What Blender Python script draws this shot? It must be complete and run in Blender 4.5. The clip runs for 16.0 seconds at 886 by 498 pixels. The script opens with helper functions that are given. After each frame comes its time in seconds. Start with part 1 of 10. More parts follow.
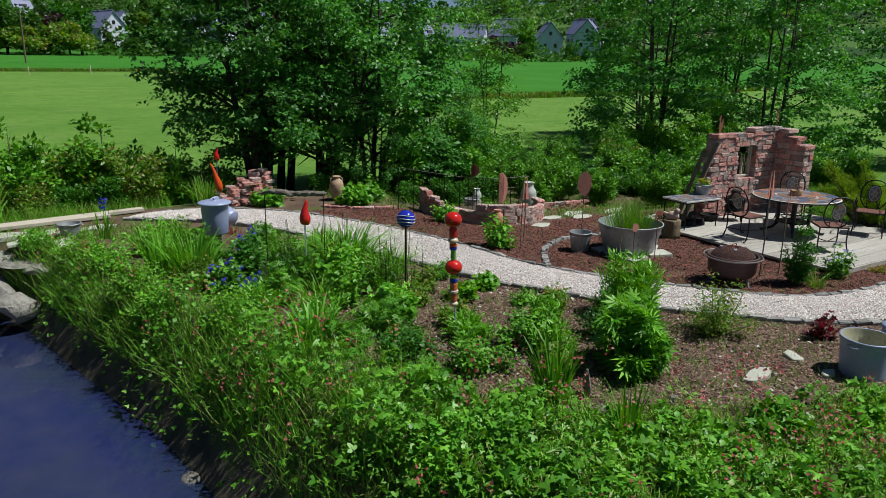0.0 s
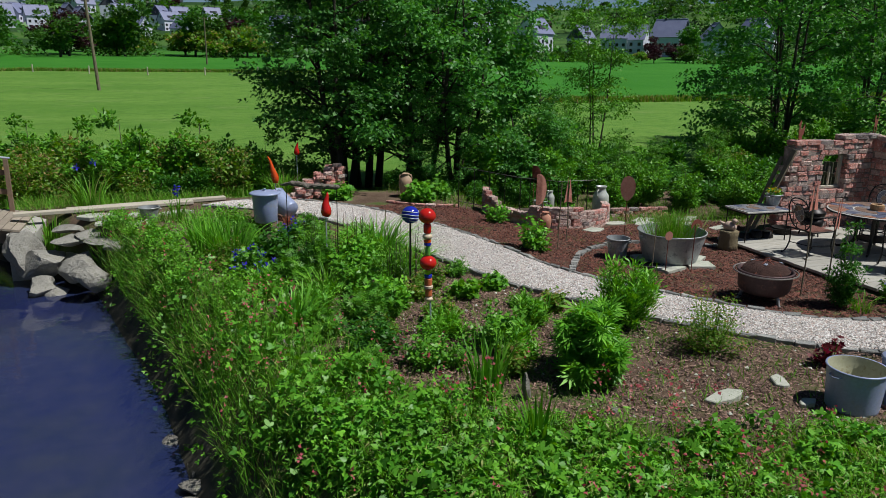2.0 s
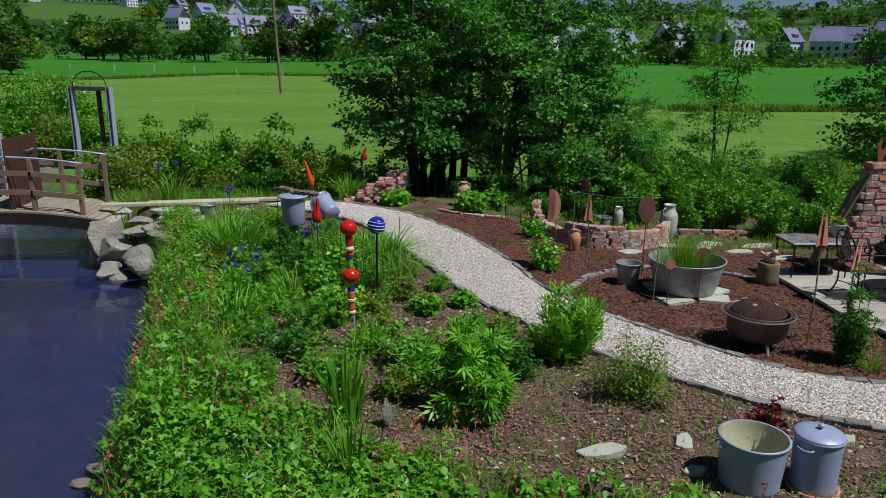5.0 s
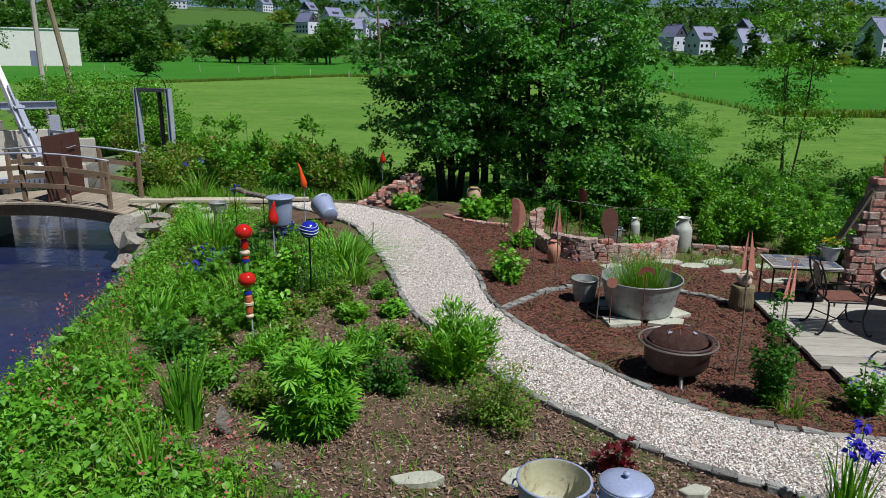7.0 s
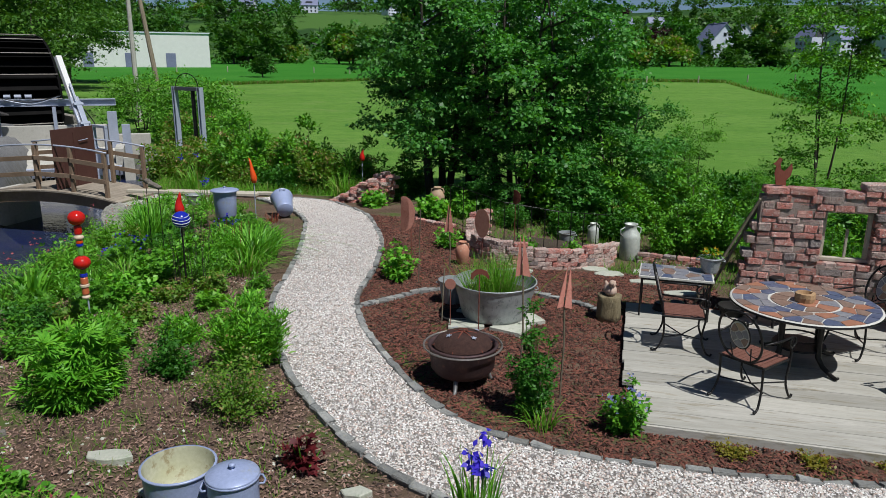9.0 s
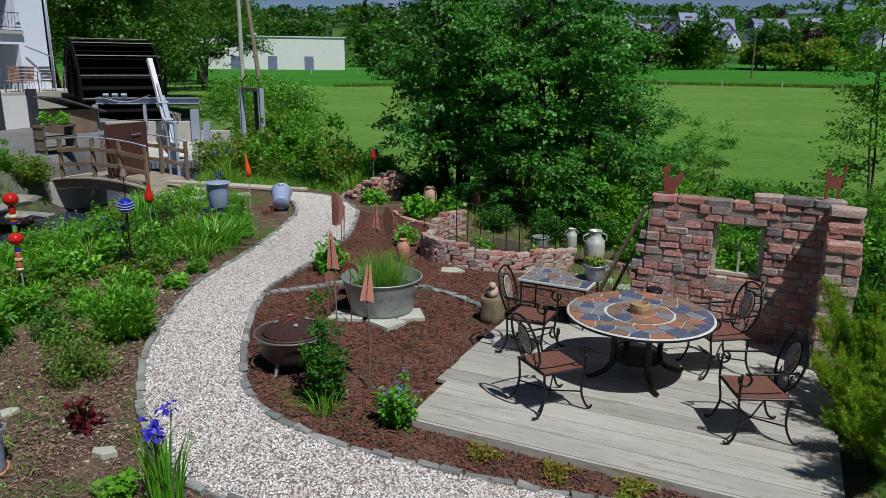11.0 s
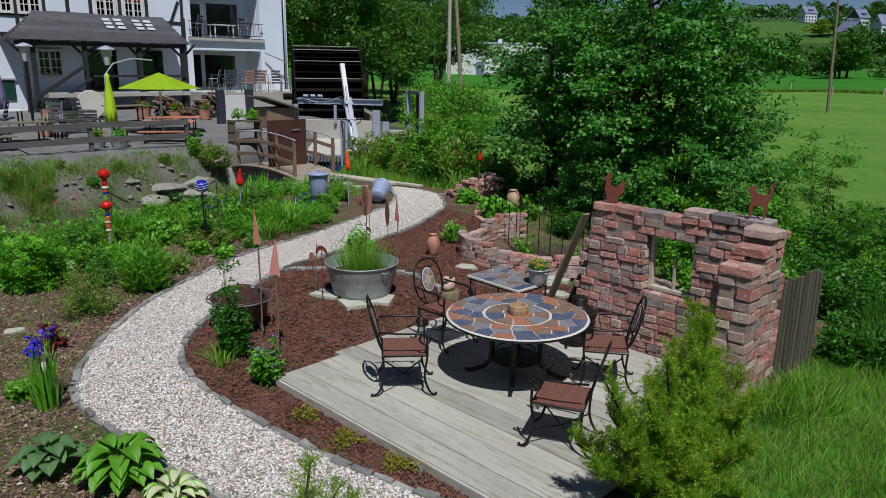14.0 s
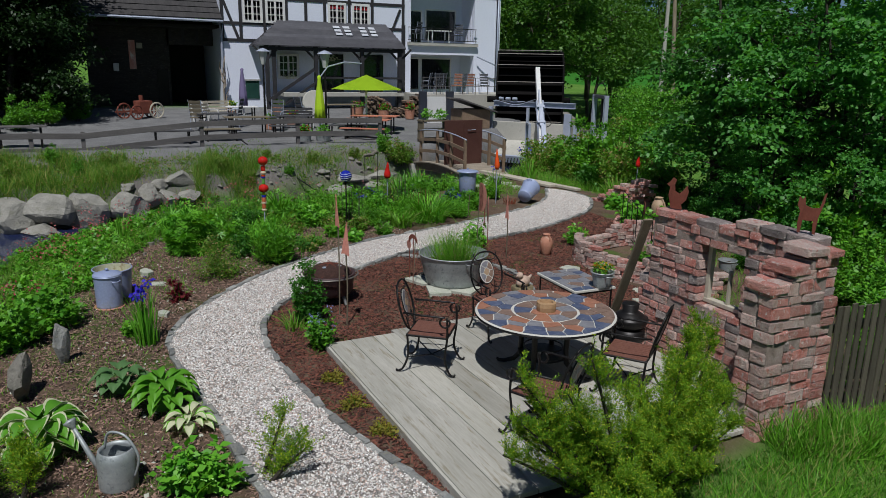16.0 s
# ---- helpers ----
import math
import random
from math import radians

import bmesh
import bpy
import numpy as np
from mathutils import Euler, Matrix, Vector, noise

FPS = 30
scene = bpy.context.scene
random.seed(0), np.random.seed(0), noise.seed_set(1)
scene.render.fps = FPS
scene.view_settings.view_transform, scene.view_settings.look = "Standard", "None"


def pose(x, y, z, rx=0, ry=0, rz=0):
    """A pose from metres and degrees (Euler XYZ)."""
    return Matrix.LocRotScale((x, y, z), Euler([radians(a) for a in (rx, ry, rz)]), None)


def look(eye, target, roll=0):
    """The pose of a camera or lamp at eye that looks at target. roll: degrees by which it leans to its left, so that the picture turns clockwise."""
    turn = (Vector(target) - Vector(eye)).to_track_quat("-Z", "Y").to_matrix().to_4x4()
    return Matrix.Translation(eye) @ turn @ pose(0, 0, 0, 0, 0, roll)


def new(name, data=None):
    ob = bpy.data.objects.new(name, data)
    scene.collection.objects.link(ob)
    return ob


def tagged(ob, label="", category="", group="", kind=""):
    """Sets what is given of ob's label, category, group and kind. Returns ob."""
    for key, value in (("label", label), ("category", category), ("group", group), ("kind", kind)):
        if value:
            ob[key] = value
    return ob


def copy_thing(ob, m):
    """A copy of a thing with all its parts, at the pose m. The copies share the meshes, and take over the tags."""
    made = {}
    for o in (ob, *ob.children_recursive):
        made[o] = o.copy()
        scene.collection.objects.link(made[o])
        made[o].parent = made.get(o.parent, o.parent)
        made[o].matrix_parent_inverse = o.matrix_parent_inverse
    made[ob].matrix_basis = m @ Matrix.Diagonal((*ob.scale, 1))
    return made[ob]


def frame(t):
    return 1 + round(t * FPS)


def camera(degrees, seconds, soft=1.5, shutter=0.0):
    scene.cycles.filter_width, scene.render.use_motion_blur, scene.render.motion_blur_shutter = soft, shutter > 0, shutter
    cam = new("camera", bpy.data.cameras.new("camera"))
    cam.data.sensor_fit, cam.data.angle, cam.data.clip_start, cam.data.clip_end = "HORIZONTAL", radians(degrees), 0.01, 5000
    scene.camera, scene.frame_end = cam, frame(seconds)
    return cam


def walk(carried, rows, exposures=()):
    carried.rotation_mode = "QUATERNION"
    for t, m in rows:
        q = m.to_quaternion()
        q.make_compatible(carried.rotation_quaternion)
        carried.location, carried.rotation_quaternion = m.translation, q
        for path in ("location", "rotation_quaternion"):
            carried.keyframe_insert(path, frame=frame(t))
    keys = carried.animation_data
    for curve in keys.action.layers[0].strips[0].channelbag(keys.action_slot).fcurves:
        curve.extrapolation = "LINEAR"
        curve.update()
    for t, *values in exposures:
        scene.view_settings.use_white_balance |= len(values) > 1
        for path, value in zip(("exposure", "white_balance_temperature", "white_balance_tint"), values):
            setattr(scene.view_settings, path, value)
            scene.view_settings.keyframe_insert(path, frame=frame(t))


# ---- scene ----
cam = camera(63.3, 16.0, 0.5)
METRES, EYE, TILT, LEAN, TURN = 20.0, 3.16, 0.0, 0.0, -32.1
ROWS = [
    (0.0, 0.0, 0.0, 0.0, 0.22, -15.05, -0.82),
    (0.5, 0.0254, -0.002, -0.0013, 3.27, -15.06, -0.81),
    (1.0, 0.0504, -0.0018, -0.0015, 6.33, -15.06, -0.8),
    (1.5, 0.0752, 0.0006, -0.0011, 9.45, -15.06, -0.77),
    (2.0, 0.0996, 0.0051, -0.0005, 12.58, -15.06, -0.75),
    (2.5, 0.1237, 0.0116, 0.0003, 15.38, -15.03, -0.73),
    (3.0, 0.1465, 0.0193, 0.0009, 17.77, -15.0, -0.71),
    (3.5, 0.1687, 0.0289, 0.0013, 20.2, -14.97, -0.7),
    (4.0, 0.1903, 0.0403, 0.0019, 22.57, -14.93, -0.69),
    (6.5, 0.2998, 0.1227, 0.0062, 34.53, -14.86, -0.51),
    (7.0, 0.3282, 0.1457, 0.0061, 36.88, -14.82, -0.48),
    (7.5, 0.3592, 0.1716, 0.0054, 39.21, -14.8, -0.48),
    (8.0, 0.3927, 0.2003, 0.0047, 41.52, -14.79, -0.45),
    (8.5, 0.427, 0.2305, 0.0047, 43.94, -14.76, -0.44),
    (9.0, 0.4604, 0.2613, 0.0047, 46.55, -14.74, -0.43),
    (10.0, 0.5207, 0.3217, 0.0046, 51.82, -14.7, -0.46),
    (12.5, 0.6294, 0.4614, 0.0064, 66.37, -14.4, -0.68),
    (13.0, 0.645, 0.4874, 0.0062, 69.46, -14.38, -0.71),
    (13.5, 0.6587, 0.513, 0.0064, 73.0, -14.36, -0.76),
    (14.0, 0.6704, 0.538, 0.0067, 77.13, -14.34, -0.83),
    (14.5, 0.6803, 0.5627, 0.0068, 81.69, -14.33, -0.89),
    (15.0, 0.6886, 0.5874, 0.007, 86.28, -14.33, -0.94),
    (15.5, 0.6947, 0.6121, 0.0067, 90.89, -14.32, -0.97),
    (16.0, 0.6993, 0.6368, 0.0065, 95.5, -14.3, -1.01),
]
walk(cam, [(t, pose(0, 0, EYE, TILT, LEAN, TURN) @ pose(METRES * x, METRES * y, METRES * z, 90 + pitch, roll, yaw)) for t, x, y, z, yaw, pitch, roll in ROWS],
     [(0.0, 0.06, 6300, 8.5), (2.5, -0.15, 6300, 8.5), (4.0, -0.24, 6300, 9), (7.0, 0.02, 6350, 9.5), (8.0, 0.05, 6300, 9.5), (9.0, -0.05, 6200, 9), (12.3, -0.22, 6150, 9), (13.5, -0.22, 6150, 9), (14.5, -0.27, 6150, 9), (16.0, -0.42, 6150, 9)])

# ---- world and sun ----
SUN = Vector((0.47, -0.31, 1.0)).normalized()
world = bpy.data.worlds.new("sky")
scene.world = world
world.use_nodes = True
wn = world.node_tree
sky = wn.nodes.new("ShaderNodeTexSky")
sky.sky_type, sky.sun_disc = "NISHITA", False
sky.sun_elevation = math.asin(SUN.z)
sky.sun_rotation = math.atan2(SUN.x, SUN.y)
sky.air_density, sky.dust_density, sky.ozone_density = 0.6, 0.1, 3.0
wn.links.new(sky.outputs[0], wn.nodes["Background"].inputs[0])
wn.nodes["Background"].inputs[1].default_value = 0.05
sun = new("sun", bpy.data.lights.new("sun", "SUN"))
sun.data.energy, sun.data.angle, sun.data.color = 5.0, radians(0.55), (1.0, 0.96, 0.9)
sun.matrix_world = look(SUN * 60, (0, 0, 0))


# ---- helpers for building ----


def mix_nodes(nt, fac, a, b):
    n = nt.nodes.new("ShaderNodeMix")
    n.data_type = "RGBA"
    nt.links.new(fac, n.inputs[0])
    for s, v in ((n.inputs[6], a), (n.inputs[7], b)):
        if isinstance(v, tuple):
            s.default_value = (*v, 1)
        else:
            nt.links.new(v, s)
    return n.outputs[2]


def noise_node(nt, scale, detail=4, rough=0.6, lo=0.35, hi=0.65, stretch=None, coord="Object"):
    tc = nt.nodes.new("ShaderNodeTexCoord")
    n = nt.nodes.new("ShaderNodeTexNoise")
    n.inputs["Scale"].default_value, n.inputs["Detail"].default_value, n.inputs["Roughness"].default_value = scale, detail, rough
    v = tc.outputs[coord] if isinstance(coord, str) else coord
    if stretch:
        mp = nt.nodes.new("ShaderNodeMapping")
        mp.inputs["Scale"].default_value = stretch
        nt.links.new(v, mp.inputs[0])
        v = mp.outputs[0]
    nt.links.new(v, n.inputs["Vector"])
    r = nt.nodes.new("ShaderNodeMapRange")
    r.inputs[1].default_value, r.inputs[2].default_value = lo, hi
    nt.links.new(n.outputs[0], r.inputs[0])
    return r.outputs[0]


def bump_node(nt, height, strength, dist=0.01):
    b = nt.nodes.new("ShaderNodeBump")
    b.inputs["Strength"].default_value, b.inputs["Distance"].default_value = strength, dist
    nt.links.new(height, b.inputs["Height"])
    return b.outputs[0]


def surface(name, a, b, rough=0.7, metal=0.0, big=1.2, fine=18.0, bump=0.3, dist=0.01, third=None, vary=0.0, stretch=None, coord="Object", spec=0.4):
    """Two colours mixed at a large scale, grain at a fine one, relief; third: a stain colour; vary: spread of brightness from piece to piece."""
    m = bpy.data.materials.new(name)
    m.use_nodes = True
    nt = m.node_tree
    p = nt.nodes["Principled BSDF"]
    if vary:
        oi = nt.nodes.new("ShaderNodeObjectInfo")
        tc = nt.nodes.new("ShaderNodeTexCoord")
        add = nt.nodes.new("ShaderNodeVectorMath")
        add.operation = "MULTIPLY_ADD"
        nt.links.new(oi.outputs["Random"], add.inputs[0])
        add.inputs[1].default_value = (37, 53, 71)
        nt.links.new(tc.outputs[coord], add.inputs[2])
        coord = add.outputs[0]
    col = mix_nodes(nt, noise_node(nt, big, 5, stretch=stretch, coord=coord), a, b)
    grain = noise_node(nt, fine, 6, 0.7, 0.3, 0.7, stretch, coord)
    dark = tuple(c * 0.68 for c in a)
    g = nt.nodes.new("ShaderNodeMath")
    g.operation = "MULTIPLY"
    g.inputs[1].default_value = 0.55
    nt.links.new(grain, g.inputs[0])
    col = mix_nodes(nt, g.outputs[0], col, dark)
    if third:
        col = mix_nodes(nt, noise_node(nt, big * 2.7, 6, 0.7, 0.55, 0.66, stretch, coord), col, third)
    if vary:
        hv = nt.nodes.new("ShaderNodeHueSaturation")
        r = nt.nodes.new("ShaderNodeMapRange")
        r.inputs[3].default_value, r.inputs[4].default_value = 1 - vary, 1 + vary
        nt.links.new(oi.outputs["Random"], r.inputs[0])
        nt.links.new(r.outputs[0], hv.inputs["Value"])
        nt.links.new(col, hv.inputs["Color"])
        col = hv.outputs[0]
    nt.links.new(col, p.inputs["Base Color"])
    p.inputs["Roughness"].default_value, p.inputs["Metallic"].default_value = rough, metal
    p.inputs["Specular IOR Level"].default_value = spec
    if bump:
        nt.links.new(bump_node(nt, grain, bump, dist), p.inputs["Normal"])
    return m


def foliage(name, a, b, trans=0.35, tip=None, rough=0.45, gloss=0.25):
    """Leaf material: colour varies from leaf to leaf and clump to clump, some light comes through."""
    m = bpy.data.materials.new(name)
    m.use_nodes = True
    nt = m.node_tree
    p = nt.nodes["Principled BSDF"]
    out = nt.nodes["Material Output"]
    geo = nt.nodes.new("ShaderNodeNewGeometry")
    col = mix_nodes(nt, geo.outputs["Random Per Island"], a, b)
    clump = nt.nodes.new("ShaderNodeMath")
    clump.operation = "MULTIPLY"
    clump.inputs[1].default_value = 0.6
    nt.links.new(noise_node(nt, 1.6, 3), clump.inputs[0])
    col = mix_nodes(nt, clump.outputs[0], col, tuple(c * 0.72 for c in a))
    if tip:
        r = nt.nodes.new("ShaderNodeMapRange")
        r.inputs[1].default_value, r.inputs[2].default_value = 0.8, 0.9
        nt.links.new(geo.outputs["Random Per Island"], r.inputs[0])
        col = mix_nodes(nt, r.outputs[0], col, tip)
    nt.links.new(col, p.inputs["Base Color"])
    p.inputs["Roughness"].default_value, p.inputs["Specular IOR Level"].default_value = rough, gloss
    tr = nt.nodes.new("ShaderNodeBsdfTranslucent")
    hv = nt.nodes.new("ShaderNodeHueSaturation")
    hv.inputs["Saturation"].default_value, hv.inputs["Value"].default_value = 1.15, 1.5
    hv.inputs["Hue"].default_value = 0.485
    nt.links.new(col, hv.inputs["Color"])
    nt.links.new(hv.outputs[0], tr.inputs[0])
    mx = nt.nodes.new("ShaderNodeMixShader")
    mx.inputs[0].default_value = trans
    nt.links.new(p.outputs[0], mx.inputs[1])
    nt.links.new(tr.outputs[0], mx.inputs[2])
    nt.links.new(mx.outputs[0], out.inputs[0])
    return m


def thing(name, loc, label, category, group="", rot=0.0, scale=1.0):
    e = new(name)
    e.empty_display_size = 0.1
    e.matrix_basis = Matrix.LocRotScale(loc, Euler((0, 0, radians(rot))), (scale, scale, scale))
    return tagged(e, label, category, group)


def part(name, bm, material, parent=None, label="", smooth=False):
    me = bpy.data.meshes.new(name)
    bm.normal_update()
    bm.to_mesh(me)
    bm.free()
    if smooth:
        me.polygons.foreach_set("use_smooth", [True] * len(me.polygons))
    me.materials.append(material)
    ob = new(name, me)
    ob.parent = parent
    return tagged(ob, label)


def raw(name, verts, faces, material, parent=None, label="", smooth=False):
    me = bpy.data.meshes.new(name)
    me.from_pydata(verts, [], faces)
    if smooth:
        me.polygons.foreach_set("use_smooth", [True] * len(me.polygons))
    me.materials.append(material)
    ob = new(name, me)
    ob.parent = parent
    return tagged(ob, label)


def shared(name, me, parent, m):
    """One more object on an existing mesh, at the pose m under parent."""
    ob = new(name, me)
    ob.parent = parent
    ob.matrix_basis = m
    return ob


def B():
    return bmesh.new()


def box(bm, c, s, rot=(0, 0, 0), bevel=0.0):
    m = Matrix.LocRotScale(c, Euler([radians(a) for a in rot]), s)
    made = bmesh.ops.create_cube(bm, size=1.0, matrix=m)
    if bevel:
        edges = list({e for v in made["verts"] for e in v.link_edges})
        bmesh.ops.bevel(bm, geom=edges, offset=bevel, segments=2, affect="EDGES", profile=0.6)
    return bm


def lathe(bm, profile, seg=24, c=(0, 0, 0), squash=1.0):
    rings = []
    for r, z in profile:
        rings.append([bm.verts.new((c[0] + r * math.cos(2 * math.pi * i / seg), c[1] + squash * r * math.sin(2 * math.pi * i / seg), c[2] + z)) for i in range(seg)] if r > 1e-5 else [bm.verts.new((c[0], c[1], c[2] + z))])
    for a, b in zip(rings, rings[1:]):
        for i in range(seg):
            j = (i + 1) % seg
            f = [a[i % len(a)], a[j % len(a)], b[j % len(b)], b[i % len(b)]]
            f = list(dict.fromkeys(f))
            if len(f) > 2:
                bm.faces.new(f)
    return bm


def tube(bm, pts, r, seg=6, closed=False):
    """A round bar along pts; r: one radius or one a point."""
    pts = [Vector(p) for p in pts]
    n = len(pts)
    rs = r if isinstance(r, (list, tuple)) else [r] * n
    rings, side = [], None
    for i, p in enumerate(pts):
        d = (pts[(i + 1) % n] - pts[i - 1]) if closed else (pts[min(i + 1, n - 1)] - pts[max(i - 1, 0)])
        d.normalize()
        if side is None:
            side = d.orthogonal().normalized()
        side = (side - d * side.dot(d))
        side = side.normalized() if side.length > 1e-6 else d.orthogonal().normalized()
        up = d.cross(side)
        rings.append([bm.verts.new(p + rs[i] * (side * math.cos(2 * math.pi * k / seg) + up * math.sin(2 * math.pi * k / seg))) for k in range(seg)])
    pairs = list(zip(rings, rings[1:])) + ([(rings[-1], rings[0])] if closed else [])
    for a, b in pairs:
        for k in range(seg):
            bm.faces.new((a[k], a[(k + 1) % seg], b[(k + 1) % seg], b[k]))
    if not closed:
        bm.faces.new(rings[0][::-1])
        bm.faces.new(rings[-1])
    return bm


def curve(pts, n=8):
    """A smooth line through pts."""
    pts = [Vector(p) for p in pts]
    out = []
    for i in range(len(pts) - 1):
        p0, p1, p2, p3 = pts[max(i - 1, 0)], pts[i], pts[i + 1], pts[min(i + 2, len(pts) - 1)]
        for k in range(n):
            t = k / n
            out.append(0.5 * (2 * p1 + (p2 - p0) * t + (2 * p0 - 5 * p1 + 4 * p2 - p3) * t * t + (3 * p1 - p0 - 3 * p2 + p3) * t ** 3))
    return out + [pts[-1]]


def slab(bm, outline, z0, z1, m=None):
    """A prism over an outline of (x, y)."""
    lo = [bm.verts.new((x, y, z0)) for x, y in outline]
    hi = [bm.verts.new((x, y, z1)) for x, y in outline]
    bm.faces.new(lo[::-1])
    bm.faces.new(hi)
    for i in range(len(lo)):
        j = (i + 1) % len(lo)
        bm.faces.new((lo[i], lo[j], hi[j], hi[i]))
    if m:
        bmesh.ops.transform(bm, matrix=m, verts=lo + hi)
    return bm


def stone(bm, c, s, seed=0, rot=0.0, cuts=2, rough=0.25):
    """An angular rock: a cut-up ball pushed in and out."""
    rng = random.Random(seed)
    made = bmesh.ops.create_icosphere(bm, subdivisions=cuts, radius=1.0)
    ph = Vector((rng.uniform(0, 50), rng.uniform(0, 50), rng.uniform(0, 50)))
    planes = [(Vector((rng.uniform(-1, 1), rng.uniform(-1, 1), rng.uniform(-1, 1))).normalized(), rng.uniform(0.5, 0.78)) for _ in range(13)]
    rz = Matrix.Rotation(rot, 3, "Z")
    for v in made["verts"]:
        p = v.co.copy()
        for nrm, d in planes:
            k = p.dot(nrm)
            if k > d:
                p -= nrm * (k - d)
        p *= 1 + rough * noise.noise(v.co * 1.7 + ph) + 0.3 * rough * noise.noise(v.co * 5 + ph)
        v.co = Vector(c) + rz @ Vector((p.x * s[0], p.y * s[1], p.z * s[2]))
    return bm


LEAF = (np.array([(0, 0, 0), (-0.3, 0.42, 0.07), (0, 1, -0.06), (0.3, 0.42, 0.07)]), [(0, 1, 2, 3)])
LOBED = (np.array([(0, 0, 0), (-0.52, 0.3, 0.05), (-0.2, 0.5, 0.03), (0, 1, -0.1), (0.2, 0.5, 0.03), (0.52, 0.3, 0.05)]), [(0, 1, 2), (0, 2, 3, 4), (0, 4, 5)])
PALM = (np.array([(0, 0, 0), (-0.5, 0.02, 0.05), (-0.27, 0.28, 0.02), (-0.55, 0.5, 0.04), (-0.17, 0.55, 0.0), (0, 0.95, -0.08), (0.17, 0.55, 0.0), (0.55, 0.5, 0.04), (0.27, 0.28, 0.02), (0.5, 0.02, 0.05)]), [(0, 1, 2), (0, 2, 3, 4), (0, 4, 5, 6), (0, 6, 7, 8), (0, 8, 9)])
OVATE = (np.array([(0, 0, 0), (-0.3, 0.2, 0.06), (-0.36, 0.5, 0.05), (0, 1, -0.1), (0.36, 0.5, 0.05), (0.3, 0.2, 0.06), (0, 0.5, -0.02)]), [(0, 6, 2, 1), (6, 3, 2), (0, 5, 4, 6), (6, 4, 3)])
TRIFOL = (np.array([(0, 0, 0)] + [(math.sin(a) * l * k + math.cos(a) * w * q, math.cos(a) * l * k - math.sin(a) * w * q, 0.07 * k - 0.14 * k * k + 0.05 * abs(q)) for a, l, w in ((-1.15, 0.72, 0.2), (0, 1.0, 0.25), (1.15, 0.72, 0.2)) for k, q in ((0.4, -1), (0.72, -0.85), (1, 0), (0.72, 0.85), (0.4, 1))]), [(0, 5 * i + 1, 5 * i + 2, 5 * i + 3, 5 * i + 4, 5 * i + 5) for i in range(3)])
LANCE = (np.array([(0, 0, 0), (-0.1, 0.4, 0.03), (0, 1, -0.12), (0.1, 0.4, 0.03)]), [(0, 1, 2, 3)])
FINGER = (np.array([(0, 0, 0)] + [(math.sin(a) * l * k - math.cos(a) * w * s, math.cos(a) * l * k + math.sin(a) * w * s, 0.05 * k - 0.13 * k * k) for a, l, w in ((-1.25, 0.6, 0.07), (-0.62, 0.85, 0.085), (0, 1.0, 0.09), (0.62, 0.85, 0.085), (1.25, 0.6, 0.07)) for k, s in ((0.5, 1), (1, 0), (0.5, -1))]), [(0, 1 + 3 * i, 2 + 3 * i, 3 + 3 * i) for i in range(5)])
BLADE = (np.array([(-0.5, 0, 0), (0.5, 0, 0), (0.42, 0.4, 0.03), (-0.42, 0.4, 0.03), (0.27, 0.75, -0.05), (-0.27, 0.75, -0.05), (0, 1, -0.2)]), [(0, 1, 2, 3), (3, 2, 4, 5), (5, 4, 6)])
SHRED = (np.array([(-0.5, -0.5, 0), (0.5, -0.42, 0), (0.42, 0.5, 0), (-0.4, 0.44, 0), (-0.05, -0.4, 0.14), (0.05, 0.38, 0.12)]), [(0, 4, 5, 3), (4, 1, 2, 5), (0, 1, 4), (2, 3, 5)])
PEBBLE = (np.array([(-0.5, -0.1, 0), (0, -0.42, 0), (0.5, 0.06, 0), (0.05, 0.42, 0), (0.06, 0.0, 0.34)]), [(0, 1, 4), (1, 2, 4), (2, 3, 4), (3, 0, 4)])


def frames_from(y, roll, n):
    """Rotation matrices whose y axis is y, turned by roll about it."""
    y = y / np.linalg.norm(y, axis=1, keepdims=True)
    ref = np.where(np.abs(y[:, 2:3]) > 0.95, np.array([[1.0, 0, 0]]), np.array([[0.0, 0, 1]]))
    x = np.cross(y, ref)
    x /= np.linalg.norm(x, axis=1, keepdims=True)
    z = np.cross(x, y)
    c, s = np.cos(roll)[:, None], np.sin(roll)[:, None]
    return np.stack([x * c + z * s, y, z * c - x * s], axis=2)


def sow(name, template, pos, rot, size, material, parent=None, label="", width=None):
    """Many small copies of a template, joined into one mesh."""
    tv, tf = template
    n, k = len(pos), len(tv)
    sc = np.ones((n, 1, 3)) * np.asarray(size, float).reshape(n, 1, 1)
    if width is not None:
        sc[:, 0, 0] = width
    v = np.einsum("nij,nkj->nki", rot, tv[None] * sc) + pos[:, None]
    me = bpy.data.meshes.new(name)
    lens = np.array([len(f) for f in tf])
    flat = np.concatenate([np.array(f) for f in tf])
    me.vertices.add(n * k)
    me.vertices.foreach_set("co", v.reshape(-1).astype(np.float32))
    loops = (flat[None] + k * np.arange(n)[:, None]).reshape(-1)
    me.loops.add(len(loops))
    me.loops.foreach_set("vertex_index", loops.astype(np.int32))
    tot = np.tile(lens, n)
    me.polygons.add(len(tot))
    me.polygons.foreach_set("loop_start", np.concatenate([[0], np.cumsum(tot)[:-1]]).astype(np.int32))
    me.polygons.foreach_set("loop_total", tot.astype(np.int32))
    me.update(calc_edges=True)
    me.materials.append(material)
    ob = new(name, me)
    ob.parent = parent
    return tagged(ob, label)


